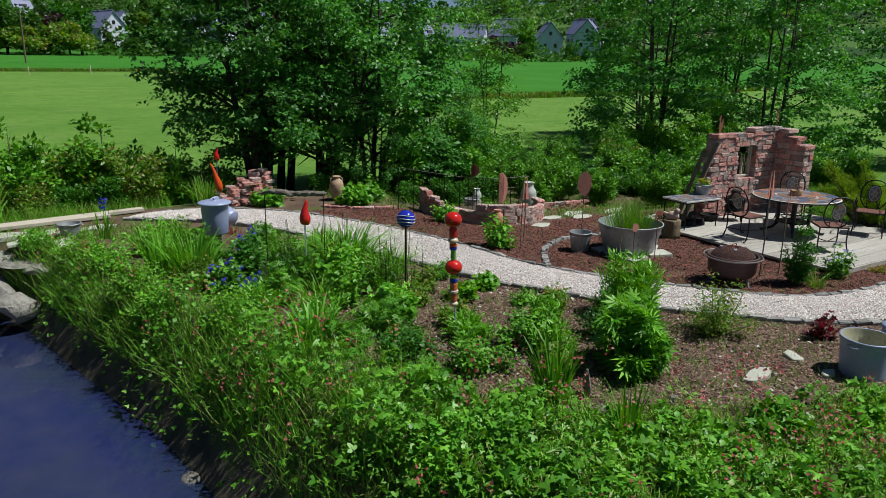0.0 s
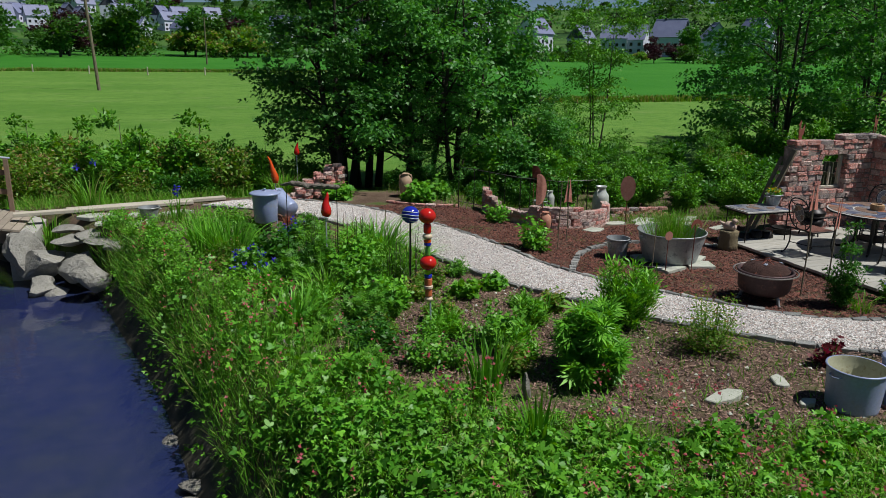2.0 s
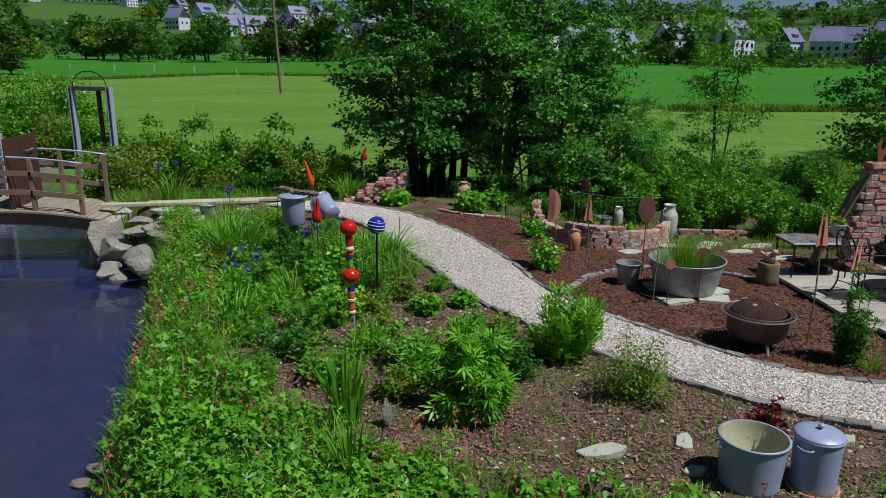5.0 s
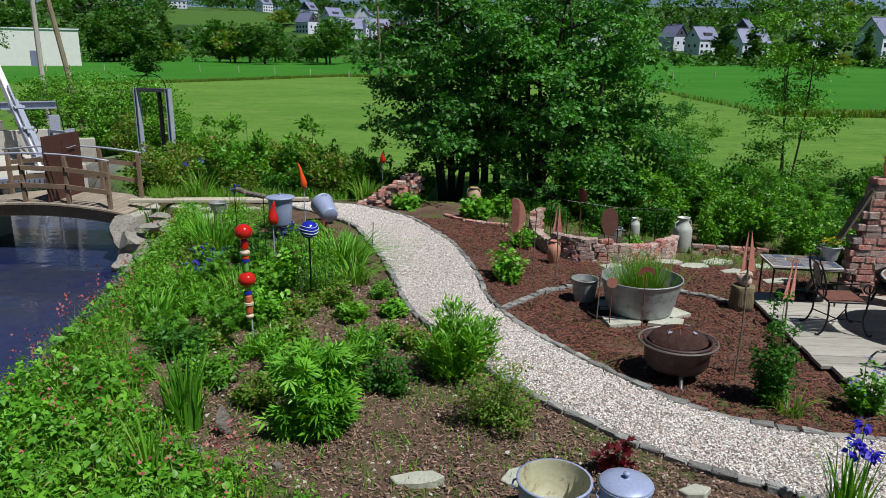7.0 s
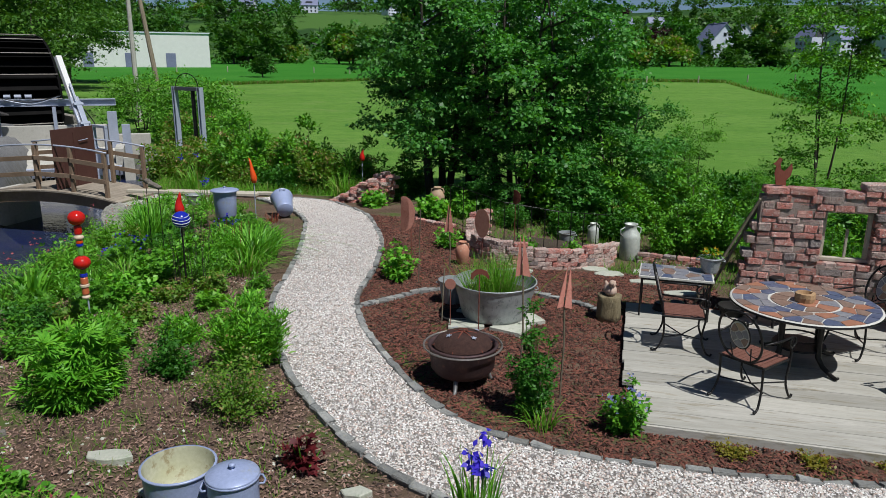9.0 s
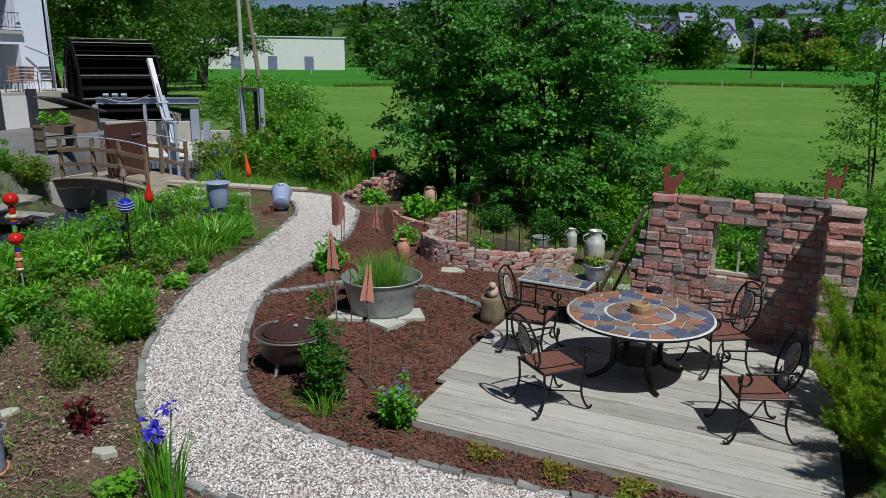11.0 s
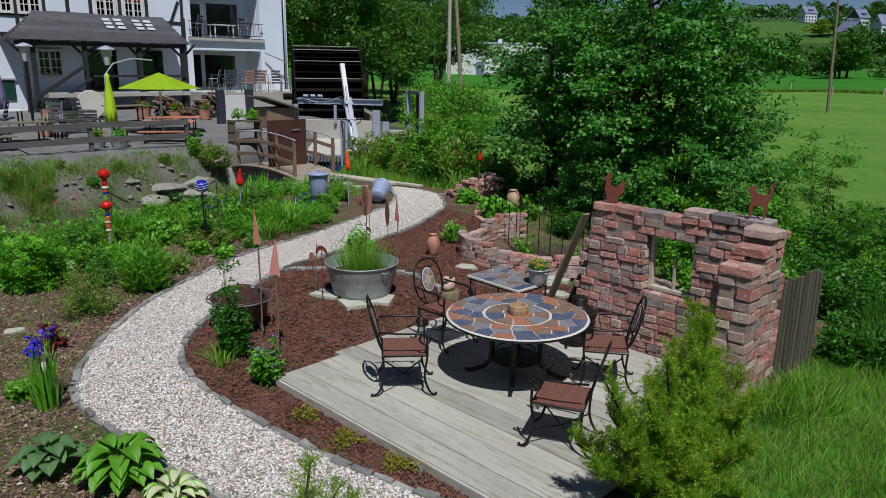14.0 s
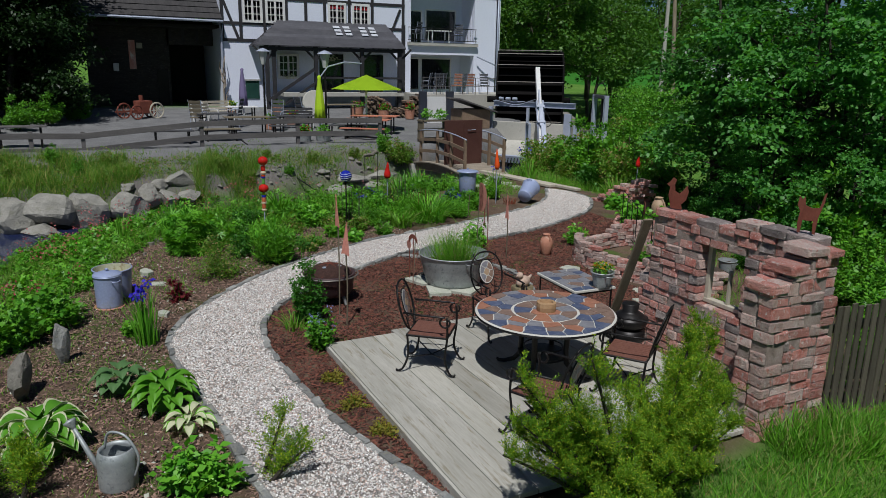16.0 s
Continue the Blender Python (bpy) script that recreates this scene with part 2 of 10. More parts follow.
def blob_points(rng, blobs, n, inner=0.55):
    """n places in the outer shells of some ellipsoids, with the outward way at each."""
    b = np.array(blobs, float)
    w = (b[:, 3] * b[:, 4] * b[:, 5]) ** 0.67
    pick = rng.choice(len(b), n, p=w / w.sum())
    d = rng.normal(size=(n, 3))
    d /= np.linalg.norm(d, axis=1, keepdims=True)
    r = inner + (1 - inner) * rng.random(n) ** 0.7
    return b[pick, :3] + d * b[pick, 3:] * r[:, None], d


def leaf_frames(rng, out, droop=0.3, wild=0.7):
    y = out + wild * rng.normal(size=out.shape)
    y[:, 2] -= droop
    return frames_from(y, rng.normal(0, 0.6, len(out)), len(out))


def in_poly(x, y, poly):
    inside = np.zeros(len(x), bool)
    for (x0, y0), (x1, y1) in zip(poly, poly[1:] + poly[:1]):
        c = ((y0 > y) != (y1 > y)) & (x < (x1 - x0) * (y - y0) / (y1 - y0 + 1e-12) + x0)
        inside ^= c
    return inside


def scatter_in(rng, poly, n):
    a = np.array(poly)
    lo, hi = a.min(0), a.max(0)
    p = rng.uniform(lo, hi, (n, 2))
    return p[in_poly(p[:, 0], p[:, 1], poly)]

# ---- materials ----
RUST = surface("rusty_steel", (0.17, 0.045, 0.03), (0.26, 0.085, 0.055), 0.85, 0.1, 3, 40, 0.35, 0.004, third=(0.12, 0.035, 0.025))
PINKRUST = surface("faded_red_steel", (0.42, 0.17, 0.13), (0.5, 0.24, 0.18), 0.8, 0, 4, 40, 0.3, 0.004, third=(0.3, 0.1, 0.07))
# brighter copy of PINKRUST, sunlight on the arrowheads put into the colour
SUNLITRUST = surface("sunlit_red_steel", (0.62, 0.23, 0.18), (0.7, 0.31, 0.25), 0.75, 0, 4, 40, 0.3, 0.004, third=(0.45, 0.16, 0.11))
IRON = surface("black_iron", (0.018, 0.017, 0.018), (0.035, 0.033, 0.033), 0.42, 0.6, 6, 60, 0.2, 0.002)
SEATWOOD = surface("brown_slats", (0.15, 0.062, 0.045), (0.2, 0.09, 0.065), 0.6, 0, 4, 30, 0.2, 0.003, stretch=(1, 9, 1))
ZINC = surface("galvanized_zinc", (0.34, 0.37, 0.38), (0.46, 0.49, 0.5), 0.5, 0.4, 5, 24, 0.15, 0.003, third=(0.2, 0.22, 0.23))
ENAMEL = surface("grey_blue_enamel", (0.3, 0.36, 0.56), (0.36, 0.42, 0.62), 0.4, 0.1, 2, 40, 0.08, 0.003, third=(0.3, 0.33, 0.4))
ENAMEL_IN = surface("yellowed_enamel", (0.4, 0.4, 0.26), (0.5, 0.5, 0.38), 0.5, 0, 4, 30, 0.1, 0.003, third=(0.26, 0.22, 0.12))
BRICK = surface("reclaimed_brick", (0.72, 0.25, 0.2), (0.8, 0.52, 0.46), 0.92, 0, 1.6, 14, 0.8, 0.05, third=(0.84, 0.74, 0.7), vary=0.24, stretch=(1.2, 0.8, 0.4))
PALEBRICK = surface("pale_weathered_brick", (0.74, 0.5, 0.44), (0.86, 0.73, 0.67), 0.92, 0, 1.6, 14, 0.8, 0.05, third=(0.7, 0.3, 0.24), vary=0.2, stretch=(1.2, 0.8, 0.4))
DARKBRICK = surface("sooty_brick", (0.36, 0.29, 0.28), (0.55, 0.47, 0.45), 0.92, 0, 1.6, 14, 0.8, 0.05, third=(0.7, 0.64, 0.6), vary=0.3, stretch=(1.2, 0.8, 0.4))
MORTAR = surface("crumbling_mortar", (0.3, 0.23, 0.2), (0.48, 0.39, 0.35), 0.95, 0, 8, 60, 0.8, 0.014)
TERRACOTTA = surface("terracotta", (0.45, 0.2, 0.13), (0.53, 0.27, 0.18), 0.8, 0, 5, 40, 0.25, 0.004, third=(0.5, 0.36, 0.28))
STONEWARE = surface("tan_stoneware", (0.42, 0.29, 0.19), (0.5, 0.36, 0.25), 0.6, 0, 4, 30, 0.2, 0.004, third=(0.34, 0.2, 0.12))
PLANK = surface("weathered_decking", (0.35, 0.34, 0.3), (0.46, 0.445, 0.405), 0.78, 0, 1.6, 11, 0.35, 0.004, third=(0.25, 0.225, 0.17), vary=0.16, stretch=(0.5, 4.5, 2))
OLDWOOD = surface("grey_old_wood", (0.15, 0.125, 0.085), (0.23, 0.195, 0.14), 0.85, 0, 1.5, 18, 0.5, 0.006, vary=0.2, stretch=(6, 6, 0.6))
DARKWOOD = surface("dark_weathered_slat", (0.085, 0.075, 0.055), (0.14, 0.125, 0.09), 0.9, 0, 1.5, 18, 0.5, 0.006, vary=0.25, stretch=(6, 6, 0.6))
RAILWOOD = surface("grey_fence_wood", (0.09, 0.085, 0.085), (0.15, 0.14, 0.138), 0.85, 0, 1.5, 18, 0.4, 0.006, stretch=(4, 0.5, 4))
BRIDGEWOOD = surface("brown_bridge_wood", (0.19, 0.13, 0.085), (0.28, 0.2, 0.14), 0.8, 0, 1.5, 18, 0.4, 0.006)
PALEWOOD = surface("pale_planks", (0.44, 0.4, 0.32), (0.52, 0.48, 0.4), 0.8, 0, 1.5, 18, 0.4, 0.005, vary=0.12)
BARK = surface("tree_bark", (0.055, 0.045, 0.035), (0.1, 0.085, 0.068), 0.95, 0, 4, 22, 1.0, 0.02, stretch=(4, 4, 0.8))
LOGWOOD = surface("bleached_log", (0.3, 0.25, 0.2), (0.42, 0.36, 0.3), 0.85, 0, 3, 25, 0.6, 0.01)
SLATE = surface("grey_slate_kerb", (0.2, 0.21, 0.21), (0.36, 0.36, 0.34), 0.85, 0, 6, 40, 0.8, 0.01, vary=0.35, third=(0.3, 0.29, 0.24))
FLAG = surface("pale_stone_slab", (0.42, 0.44, 0.37), (0.54, 0.54, 0.47), 0.85, 0, 3, 30, 0.5, 0.008, third=(0.33, 0.37, 0.28))
ROCK = surface("bank_rock", (0.2, 0.19, 0.165), (0.33, 0.31, 0.275), 0.9, 0, 1.2, 14, 0.9, 0.03, third=(0.24, 0.24, 0.19))
BANKROCK = surface("pale_boulder_stone", (0.27, 0.265, 0.235), (0.42, 0.405, 0.365), 0.9, 0, 1.6, 14, 0.9, 0.03, third=(0.24, 0.235, 0.19))
BRIDGEDECK = surface("worn_bridge_planks", (0.27, 0.23, 0.18), (0.37, 0.32, 0.26), 0.85, 0, 1.5, 18, 0.4, 0.005, vary=0.15)
CONCRETE = surface("pale_concrete", (0.42, 0.41, 0.37), (0.52, 0.5, 0.46), 0.9, 0, 0.7, 18, 0.3, 0.006, third=(0.33, 0.32, 0.28))
WHITE = surface("white_paint", (0.74, 0.74, 0.74), (0.8, 0.8, 0.8), 0.6, 0, 1.2, 20, 0.05, 0.003)
# white plaster with the blue tint of sky light mixed into its colour
RENDERWALL = surface("sky_tinted_white_plaster", (0.78, 0.82, 0.96), (0.81, 0.85, 0.98), 0.9, 0, 0.5, 14, 0.12, 0.006)
TIMBER = surface("black_timber", (0.022, 0.022, 0.026), (0.04, 0.038, 0.042), 0.7, 0, 2, 18, 0.3, 0.006)
SLATEROOF = surface("dark_slate_roof", (0.06, 0.06, 0.072), (0.095, 0.095, 0.11), 0.6, 0, 1.2, 9, 0.3, 0.01, vary=0.25)
STEEL = surface("galvanized_frame", (0.36, 0.4, 0.5), (0.46, 0.5, 0.62), 0.45, 0.15, 1.5, 30, 0.1, 0.003)
BROWNPLATE = surface("brown_painted_sheet", (0.085, 0.036, 0.03), (0.11, 0.05, 0.042), 0.5, 0.1, 1.5, 20, 0.1, 0.003)
BLACK = surface("near_black_matt", (0.012, 0.011, 0.01), (0.026, 0.024, 0.022), 0.85, 0, 1, 12, 0.5, 0.01)
RED = surface("red_glaze", (0.5, 0.012, 0.008), (0.6, 0.02, 0.012), 0.14, 0, 5, 30, 0.0, spec=0.6)
ORANGE = surface("orange_glaze", (0.72, 0.1, 0.01), (0.62, 0.06, 0.01), 0.2, 0, 5, 30, 0.0, spec=0.6)
BLUE = surface("cobalt_glaze", (0.012, 0.02, 0.3), (0.02, 0.035, 0.42), 0.14, 0, 5, 30, 0.0, spec=0.6)
CREAM = surface("cream_glaze", (0.6, 0.47, 0.33), (0.68, 0.56, 0.42), 0.3, 0, 8, 30, 0.05, 0.002)
GREENGLAZE = surface("green_glaze", (0.12, 0.36, 0.06), (0.16, 0.45, 0.08), 0.2, 0, 8, 30, 0.0, spec=0.6)
CHERRY = surface("orange_red_ring", (0.62, 0.17, 0.07), (0.55, 0.12, 0.05), 0.3, 0, 8, 30, 0.0, spec=0.6)
LIME = surface("lime_umbrella_cloth", (0.42, 0.64, 0.015), (0.46, 0.7, 0.02), 0.85, 0, 1, 30, 0.05, 0.003)
VIOLET = surface("violet_umbrella_cloth", (0.17, 0.14, 0.27), (0.22, 0.19, 0.34), 0.9, 0, 1, 30, 0.05, 0.003)

# maple green lowered to paint in the backlit, shaded side of the trees
LEAF_MAPLE = foliage("maple_leaf", (0.026, 0.12, 0.02), (0.12, 0.34, 0.058), 0.3, rough=0.5, gloss=0.4)
LEAF_HAZEL = foliage("hazel_leaf", (0.036, 0.165, 0.026), (0.15, 0.42, 0.07), 0.34, rough=0.5, gloss=0.4)
# green lowered by a third to hold the thicket's shade in the colour
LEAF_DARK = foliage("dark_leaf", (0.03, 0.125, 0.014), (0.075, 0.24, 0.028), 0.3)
LEAF_SHRUB = foliage("shrub_leaf", (0.1, 0.22, 0.026), (0.2, 0.37, 0.05), 0.36, tip=(0.32, 0.25, 0.1))
LEAF_BRIGHT = foliage("bright_leaf", (0.075, 0.28, 0.018), (0.23, 0.54, 0.045), 0.22, gloss=0.35)
LEAF_BED = foliage("bed_leaf", (0.055, 0.21, 0.014), (0.18, 0.44, 0.034), 0.22, gloss=0.35)
LEAF_LIME = foliage("lime_leaf", (0.11, 0.32, 0.025), (0.2, 0.44, 0.042), 0.32)
LEAF_BLUE = foliage("grey_green_leaf", (0.09, 0.19, 0.07), (0.14, 0.27, 0.1), 0.3)
LEAF_RED = foliage("dark_red_leaf", (0.08, 0.012, 0.016), (0.2, 0.03, 0.035), 0.3)
LEAF_YEW = foliage("juniper_sprig", (0.11, 0.27, 0.015), (0.29, 0.48, 0.032), 0.3, tip=(0.44, 0.5, 0.04))
LEAF_GRASS = foliage("grass_blade", (0.095, 0.29, 0.018), (0.21, 0.47, 0.04), 0.2, tip=(0.26, 0.3, 0.09))
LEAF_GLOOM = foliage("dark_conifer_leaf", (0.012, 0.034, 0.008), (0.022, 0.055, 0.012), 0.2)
LEAF_FAR = foliage("far_leaf", (0.035, 0.11, 0.016), (0.07, 0.18, 0.026), 0.3)
LEAF_COPPER = foliage("copper_leaf", (0.035, 0.012, 0.018), (0.06, 0.02, 0.026), 0.25)
LEAF_WHITE = foliage("white_leaf", (0.6, 0.62, 0.42), (0.7, 0.72, 0.5), 0.3)
PETAL_BLUE = foliage("violet_blue_petal", (0.05, 0.035, 0.5), (0.09, 0.05, 0.62), 0.3)
PETAL_PINK = foliage("dusky_pink_flower", (0.42, 0.07, 0.09), (0.56, 0.22, 0.2), 0.3)
PETAL_YELLOW = foliage("yellow_flower", (0.6, 0.42, 0.02), (0.5, 0.3, 0.02), 0.3)
PETAL_RED = foliage("red_flower", (0.6, 0.03, 0.02), (0.5, 0.06, 0.1), 0.3)


# ---- the lie of the land ----
def line_at(pts, y):
    return np.interp(y, [p[1] for p in pts], [p[0] for p in pts])


RIGHT_BANK = [(12, -30), (9.0, -4), (6.2, 0), (4.1, 2), (3.2, 2.5), (2.6, 3), (2.15, 3.5), (1.8, 4.3), (1.5, 5), (1.35, 6), (1.05, 8), (0.55, 10), (-0.2, 13), (-1.6, 15), (-3.6, 17.5), (-6, 21), (-14, 30), (-34, 50)]
LEFT_BANK = [(-1.5, -30), (-2.4, -4), (-2.7, 2), (-3.0, 4.6), (-3.5, 8), (-4.1, 11), (-4.7, 13), (-5.4, 15.2), (-8.0, 18), (-10.5, 22), (-18, 30), (-38, 50)]
WATER_Z = -1.15


def step(a, b, v):
    t = np.clip((v - a) / (b - a), 0, 1)
    return t * t * (3 - 2 * t)


def height(x, y):
    """Height of the ground at x, y (arrays or numbers)."""
    x, y = np.asarray(x, float), np.asarray(y, float)
    garden = -0.05 - 0.36 * step(10.2, 13.0, y) * step(7.0, 9.5, x) - 0.1 * step(15, 17, y)
    garden = garden - 0.06 * step(14.4, 16.5, x)
    field = -0.55 + 2.4 * step(50, 215, np.hypot(x - 8, y - 5))
    far = np.hypot(x - 8, y - 5)
    hill = 42 * step(210, 700, far) + 8 * step(300, 600, far) * np.sin(x / 90.0) * np.cos(y / 120.0)
    yard = -0.15 + 0.5 * step(-3.5, -8, x) + 0.4 * step(-8, -24, x)
    yard = yard + 16 * step(-32, -80, x) * step(-20, 60, y)
    g = garden + (field - garden) * step(16.2, 18.5, y)
    m = step(0.0, -1.0, x - line_at(LEFT_BANK, y)) * step(34, 24, y)
    g = g * (1 - m) + yard * m
    g = np.maximum(g, -0.55) + hill
    r, l = line_at(RIGHT_BANK, y), line_at(LEFT_BANK, y)
    mid = np.minimum(r - x, x - l)
    cut = step(-1.15, 0.35, mid) * step(60, 45, y)
    return g * (1 - cut) + (-1.6) * cut


def h1(x, y):
    return float(height(x, y))


def on(x, y, dz=0.0):
    return (x, y, h1(x, y) + dz)


# ---- ground: one sheet out to the hills ----
def ground():
    def axis(lo, hi, fine, reach):
        a = list(np.arange(lo, hi + 1e-6, fine))
        s = fine
        while a[-1] < reach:
            s *= 1.16
            a.append(a[-1] + s)
        s = fine
        left = []
        e = a[0]
        while e > -reach:
            s *= 1.16
            e -= s
            left.append(e)
        return np.array(left[::-1] + a)
    xs, ys = axis(-9, 19, 0.16, 900), axis(-3, 18, 0.16, 900)
    X, Y = np.meshgrid(xs, ys)
    Z = height(X, Y)
    near = (np.abs(X - 6) < 25) & (np.abs(Y - 8) < 22)
    Z = Z + np.where(near, 0.018 * np.sin(X * 5.1 + np.sin(Y * 3.3) * 2) * np.sin(Y * 4.7 + X), 0)
    nx, ny = len(xs), len(ys)
    v = np.stack([X, Y, Z], -1).reshape(-1, 3)
    i = (np.arange(ny - 1)[:, None] * nx + np.arange(nx - 1)[None]).reshape(-1)
    f = np.stack([i, i + 1, i + nx + 1, i + nx], 1)
    me = bpy.data.meshes.new("ground")
    me.from_pydata(v.tolist(), [], f.tolist())
    me.polygons.foreach_set("use_smooth", [True] * len(me.polygons))
    x, y = v[:, 0], v[:, 1]
    wob = 0.25 * np.sin(x * 2.3 + y) * np.sin(y * 1.9)
    soil = step(-0.2, 0.5, x - line_at(RIGHT_BANK, y) - 0.3 + wob) * step(16.8, 16.0, y + wob) * step(14.9, 14.4, x + wob * 0.6) * step(1.5, 2.4, y)
    strip = step(-0.3, -0.8, x - line_at(LEFT_BANK, y)) * step(-7.9, -7.2, x + wob) * step(18.5, 17.5, y)
    yard = step(-0.6, -1.8, x - line_at(LEFT_BANK, y) + wob) * step(-6.6, -7.5, x + wob) * step(19.5, 18.0, y + x * 0.05 + wob) * step(-27, -24, x)
    yard = np.maximum(yard, step(-5.5, -7, x + wob) * step(27, 25, y) * step(-27, -24, x) * step(-6, -4, y + wob * 3))
    yard = np.maximum(yard, 0.62 * strip)
    soil = np.maximum(soil, strip)
    bed = step(-1.3, -0.9, np.minimum(line_at(RIGHT_BANK, y) - x, x - line_at(LEFT_BANK, y))) * step(60, 45, y)
    bed = bed * (v[:, 2] < -0.75)
    wood = step(235, 300, np.hypot(x - 8, y - 5))
    for name, a in (("soil", soil), ("yard", yard), ("stream_bed", bed), ("wooded", wood)):
        at = me.attributes.new(name, "FLOAT", "POINT")
        at.data.foreach_set("value", a.astype(np.float32))
    m = bpy.data.materials.new("garden_ground")
    m.use_nodes = True
    nt = m.node_tree

    def attr(n):
        a = nt.nodes.new("ShaderNodeAttribute")
        a.attribute_name = n
        return a.outputs["Fac"]
    meadow = mix_nodes(nt, noise_node(nt, 0.07, 7, 0.7, 0.38, 0.62, stretch=(0.8, 1.5, 1)), (0.095, 0.205, 0.03), (0.14, 0.26, 0.046))
    meadow = mix_nodes(nt, noise_node(nt, 1.6, 8, 0.8, 0.45, 0.72, stretch=(0.8, 1.4, 1)), meadow, (0.055, 0.165, 0.018))
    meadow = mix_nodes(nt, noise_node(nt, 0.22, 6, 0.7, 0.56, 0.7), meadow, (0.15, 0.24, 0.06))
    meadow = mix_nodes(nt, noise_node(nt, 0.9, 6, 0.75, 0.52, 0.7), meadow, (0.06, 0.15, 0.022))
    crop = mix_nodes(nt, noise_node(nt, 0.08, 5), (0.03, 0.155, 0.012), (0.045, 0.185, 0.018))
    wooded = mix_nodes(nt, noise_node(nt, 0.015, 5, 0.6, 0.45, 0.52), (0.022, 0.06, 0.014), (0.06, 0.13, 0.026))
    dirt = mix_nodes(nt, noise_node(nt, 2.0, 6), (0.082, 0.054, 0.037), (0.15, 0.106, 0.074))
    dirt = mix_nodes(nt, noise_node(nt, 34, 5, 0.8, 0.5, 0.68), dirt, (0.18, 0.125, 0.098))
    dirt = mix_nodes(nt, noise_node(nt, 1.1, 5, 0.6, 0.52, 0.63), dirt, (0.075, 0.112, 0.028))
    court = mix_nodes(nt, noise_node(nt, 1.2, 6), (0.16, 0.162, 0.168), (0.225, 0.225, 0.23))
    court = mix_nodes(nt, noise_node(nt, 28, 4, 0.8, 0.45, 0.7), court, (0.11, 0.11, 0.112))
    silt = mix_nodes(nt, noise_node(nt, 3.0, 6), (0.055, 0.06, 0.045), (0.12, 0.11, 0.08))
    # the crop field begins along a ditch: far off in the north, nearer in the east
    tc = nt.nodes.new("ShaderNodeTexCoord")
    xyz = nt.nodes.new("ShaderNodeSeparateXYZ")
    nt.links.new(tc.outputs["Object"], xyz.inputs[0])

    def ramp_of(v, a, b, c, d):
        n = nt.nodes.new("ShaderNodeMapRange")
        n.inputs[1].default_value, n.inputs[2].default_value, n.inputs[3].default_value, n.inputs[4].default_value = a, b, c, d
        nt.links.new(v, n.inputs[0])
        return n.outputs[0]

    def maths(op, a, b):
        n = nt.nodes.new("ShaderNodeMath")
        n.operation = op
        nt.links.new(a, n.inputs[0])
        nt.links.new(b, n.inputs[1])
        return n.outputs[0]
    edge = maths("MINIMUM", ramp_of(xyz.outputs[0], -42, -20, 84, 118), ramp_of(xyz.outputs[0], 24, 27, 118, 54))
    col = mix_nodes(nt, ramp_of(maths("SUBTRACT", xyz.outputs[1], edge), -0.5, 0.5, 0, 1), meadow, crop)
    col = mix_nodes(nt, attr("wooded"), col, wooded)
    col = mix_nodes(nt, attr("soil"), col, dirt)
    col = mix_nodes(nt, attr("yard"), col, court)
    col = mix_nodes(nt, attr("stream_bed"), col, silt)
    p = nt.nodes["Principled BSDF"]
    nt.links.new(col, p.inputs["Base Color"])
    p.inputs["Roughness"].default_value, p.inputs["Specular IOR Level"].default_value = 0.95, 0.15
    nt.links.new(bump_node(nt, noise_node(nt, 22, 6, 0.75, 0.2, 0.8), 0.7, 0.03), p.inputs["Normal"])
    me.materials.append(m)
    tagged(new("ground", me), "dark garden soil running into mown green meadow and wooded hills", "ground", kind="structure")


ground()


def water():
    ys = np.linspace(-30, 46, 60)
    v, f = [], []
    for y in ys:
        l, r = line_at(LEFT_BANK, y) - 1.0, line_at(RIGHT_BANK, y) + 1.0
        v += [(l + (r - l) * k / 6, y, WATER_Z) for k in range(7)]
    for j in range(len(ys) - 1):
        f += [(j * 7 + k, j * 7 + k + 1, j * 7 + k + 8, j * 7 + k + 7) for k in range(6)]
    m = bpy.data.materials.new("stream_water")
    m.use_nodes = True
    nt = m.node_tree
    p = nt.nodes["Principled BSDF"]
    # navy base colour paints in most of the blue sky reflection
    nt.links.new(mix_nodes(nt, noise_node(nt, 0.6, 4), (0.018, 0.027, 0.115), (0.028, 0.04, 0.085)), p.inputs["Base Color"])
    p.inputs["Roughness"].default_value, p.inputs["IOR"].default_value = 0.025, 1.7
    clear = nt.nodes.new("ShaderNodeBsdfTransparent")
    clear.inputs[0].default_value = (0.5, 0.55, 0.5, 1)
    blend = nt.nodes.new("ShaderNodeMixShader")
    blend.inputs[0].default_value = 0.3
    nt.links.new(p.outputs[0], blend.inputs[1])
    nt.links.new(clear.outputs[0], blend.inputs[2])
    nt.links.new(blend.outputs[0], nt.nodes["Material Output"].inputs[0])
    nt.links.new(bump_node(nt, noise_node(nt, 3.5, 4, 0.5, 0.2, 0.8), 0.1, 0.05), p.inputs["Normal"])
    ob = raw("water", v, f, m, smooth=True)
    ob.visible_shadow = False
    tagged(ob, "still dark stream water, its colour blued for the reflected sky", "water", kind="structure")


water()

# ---- gravel path with its kerb ----
PATH_L = [(2.0, 15.0), (3.1, 14.25), (4.05, 13.2), (4.6, 12.0), (5.15, 10.6), (5.6, 9.2), (5.9, 8.2), (6.45, 7.2), (7.2, 6.05), (8.0, 5.2), (8.8, 4.55), (9.7, 4.12), (10.6, 4.1), (11.6, 4.22), (12.7, 4.33), (13.6, 4.4), (15.0, 4.5), (18.0, 4.7)]
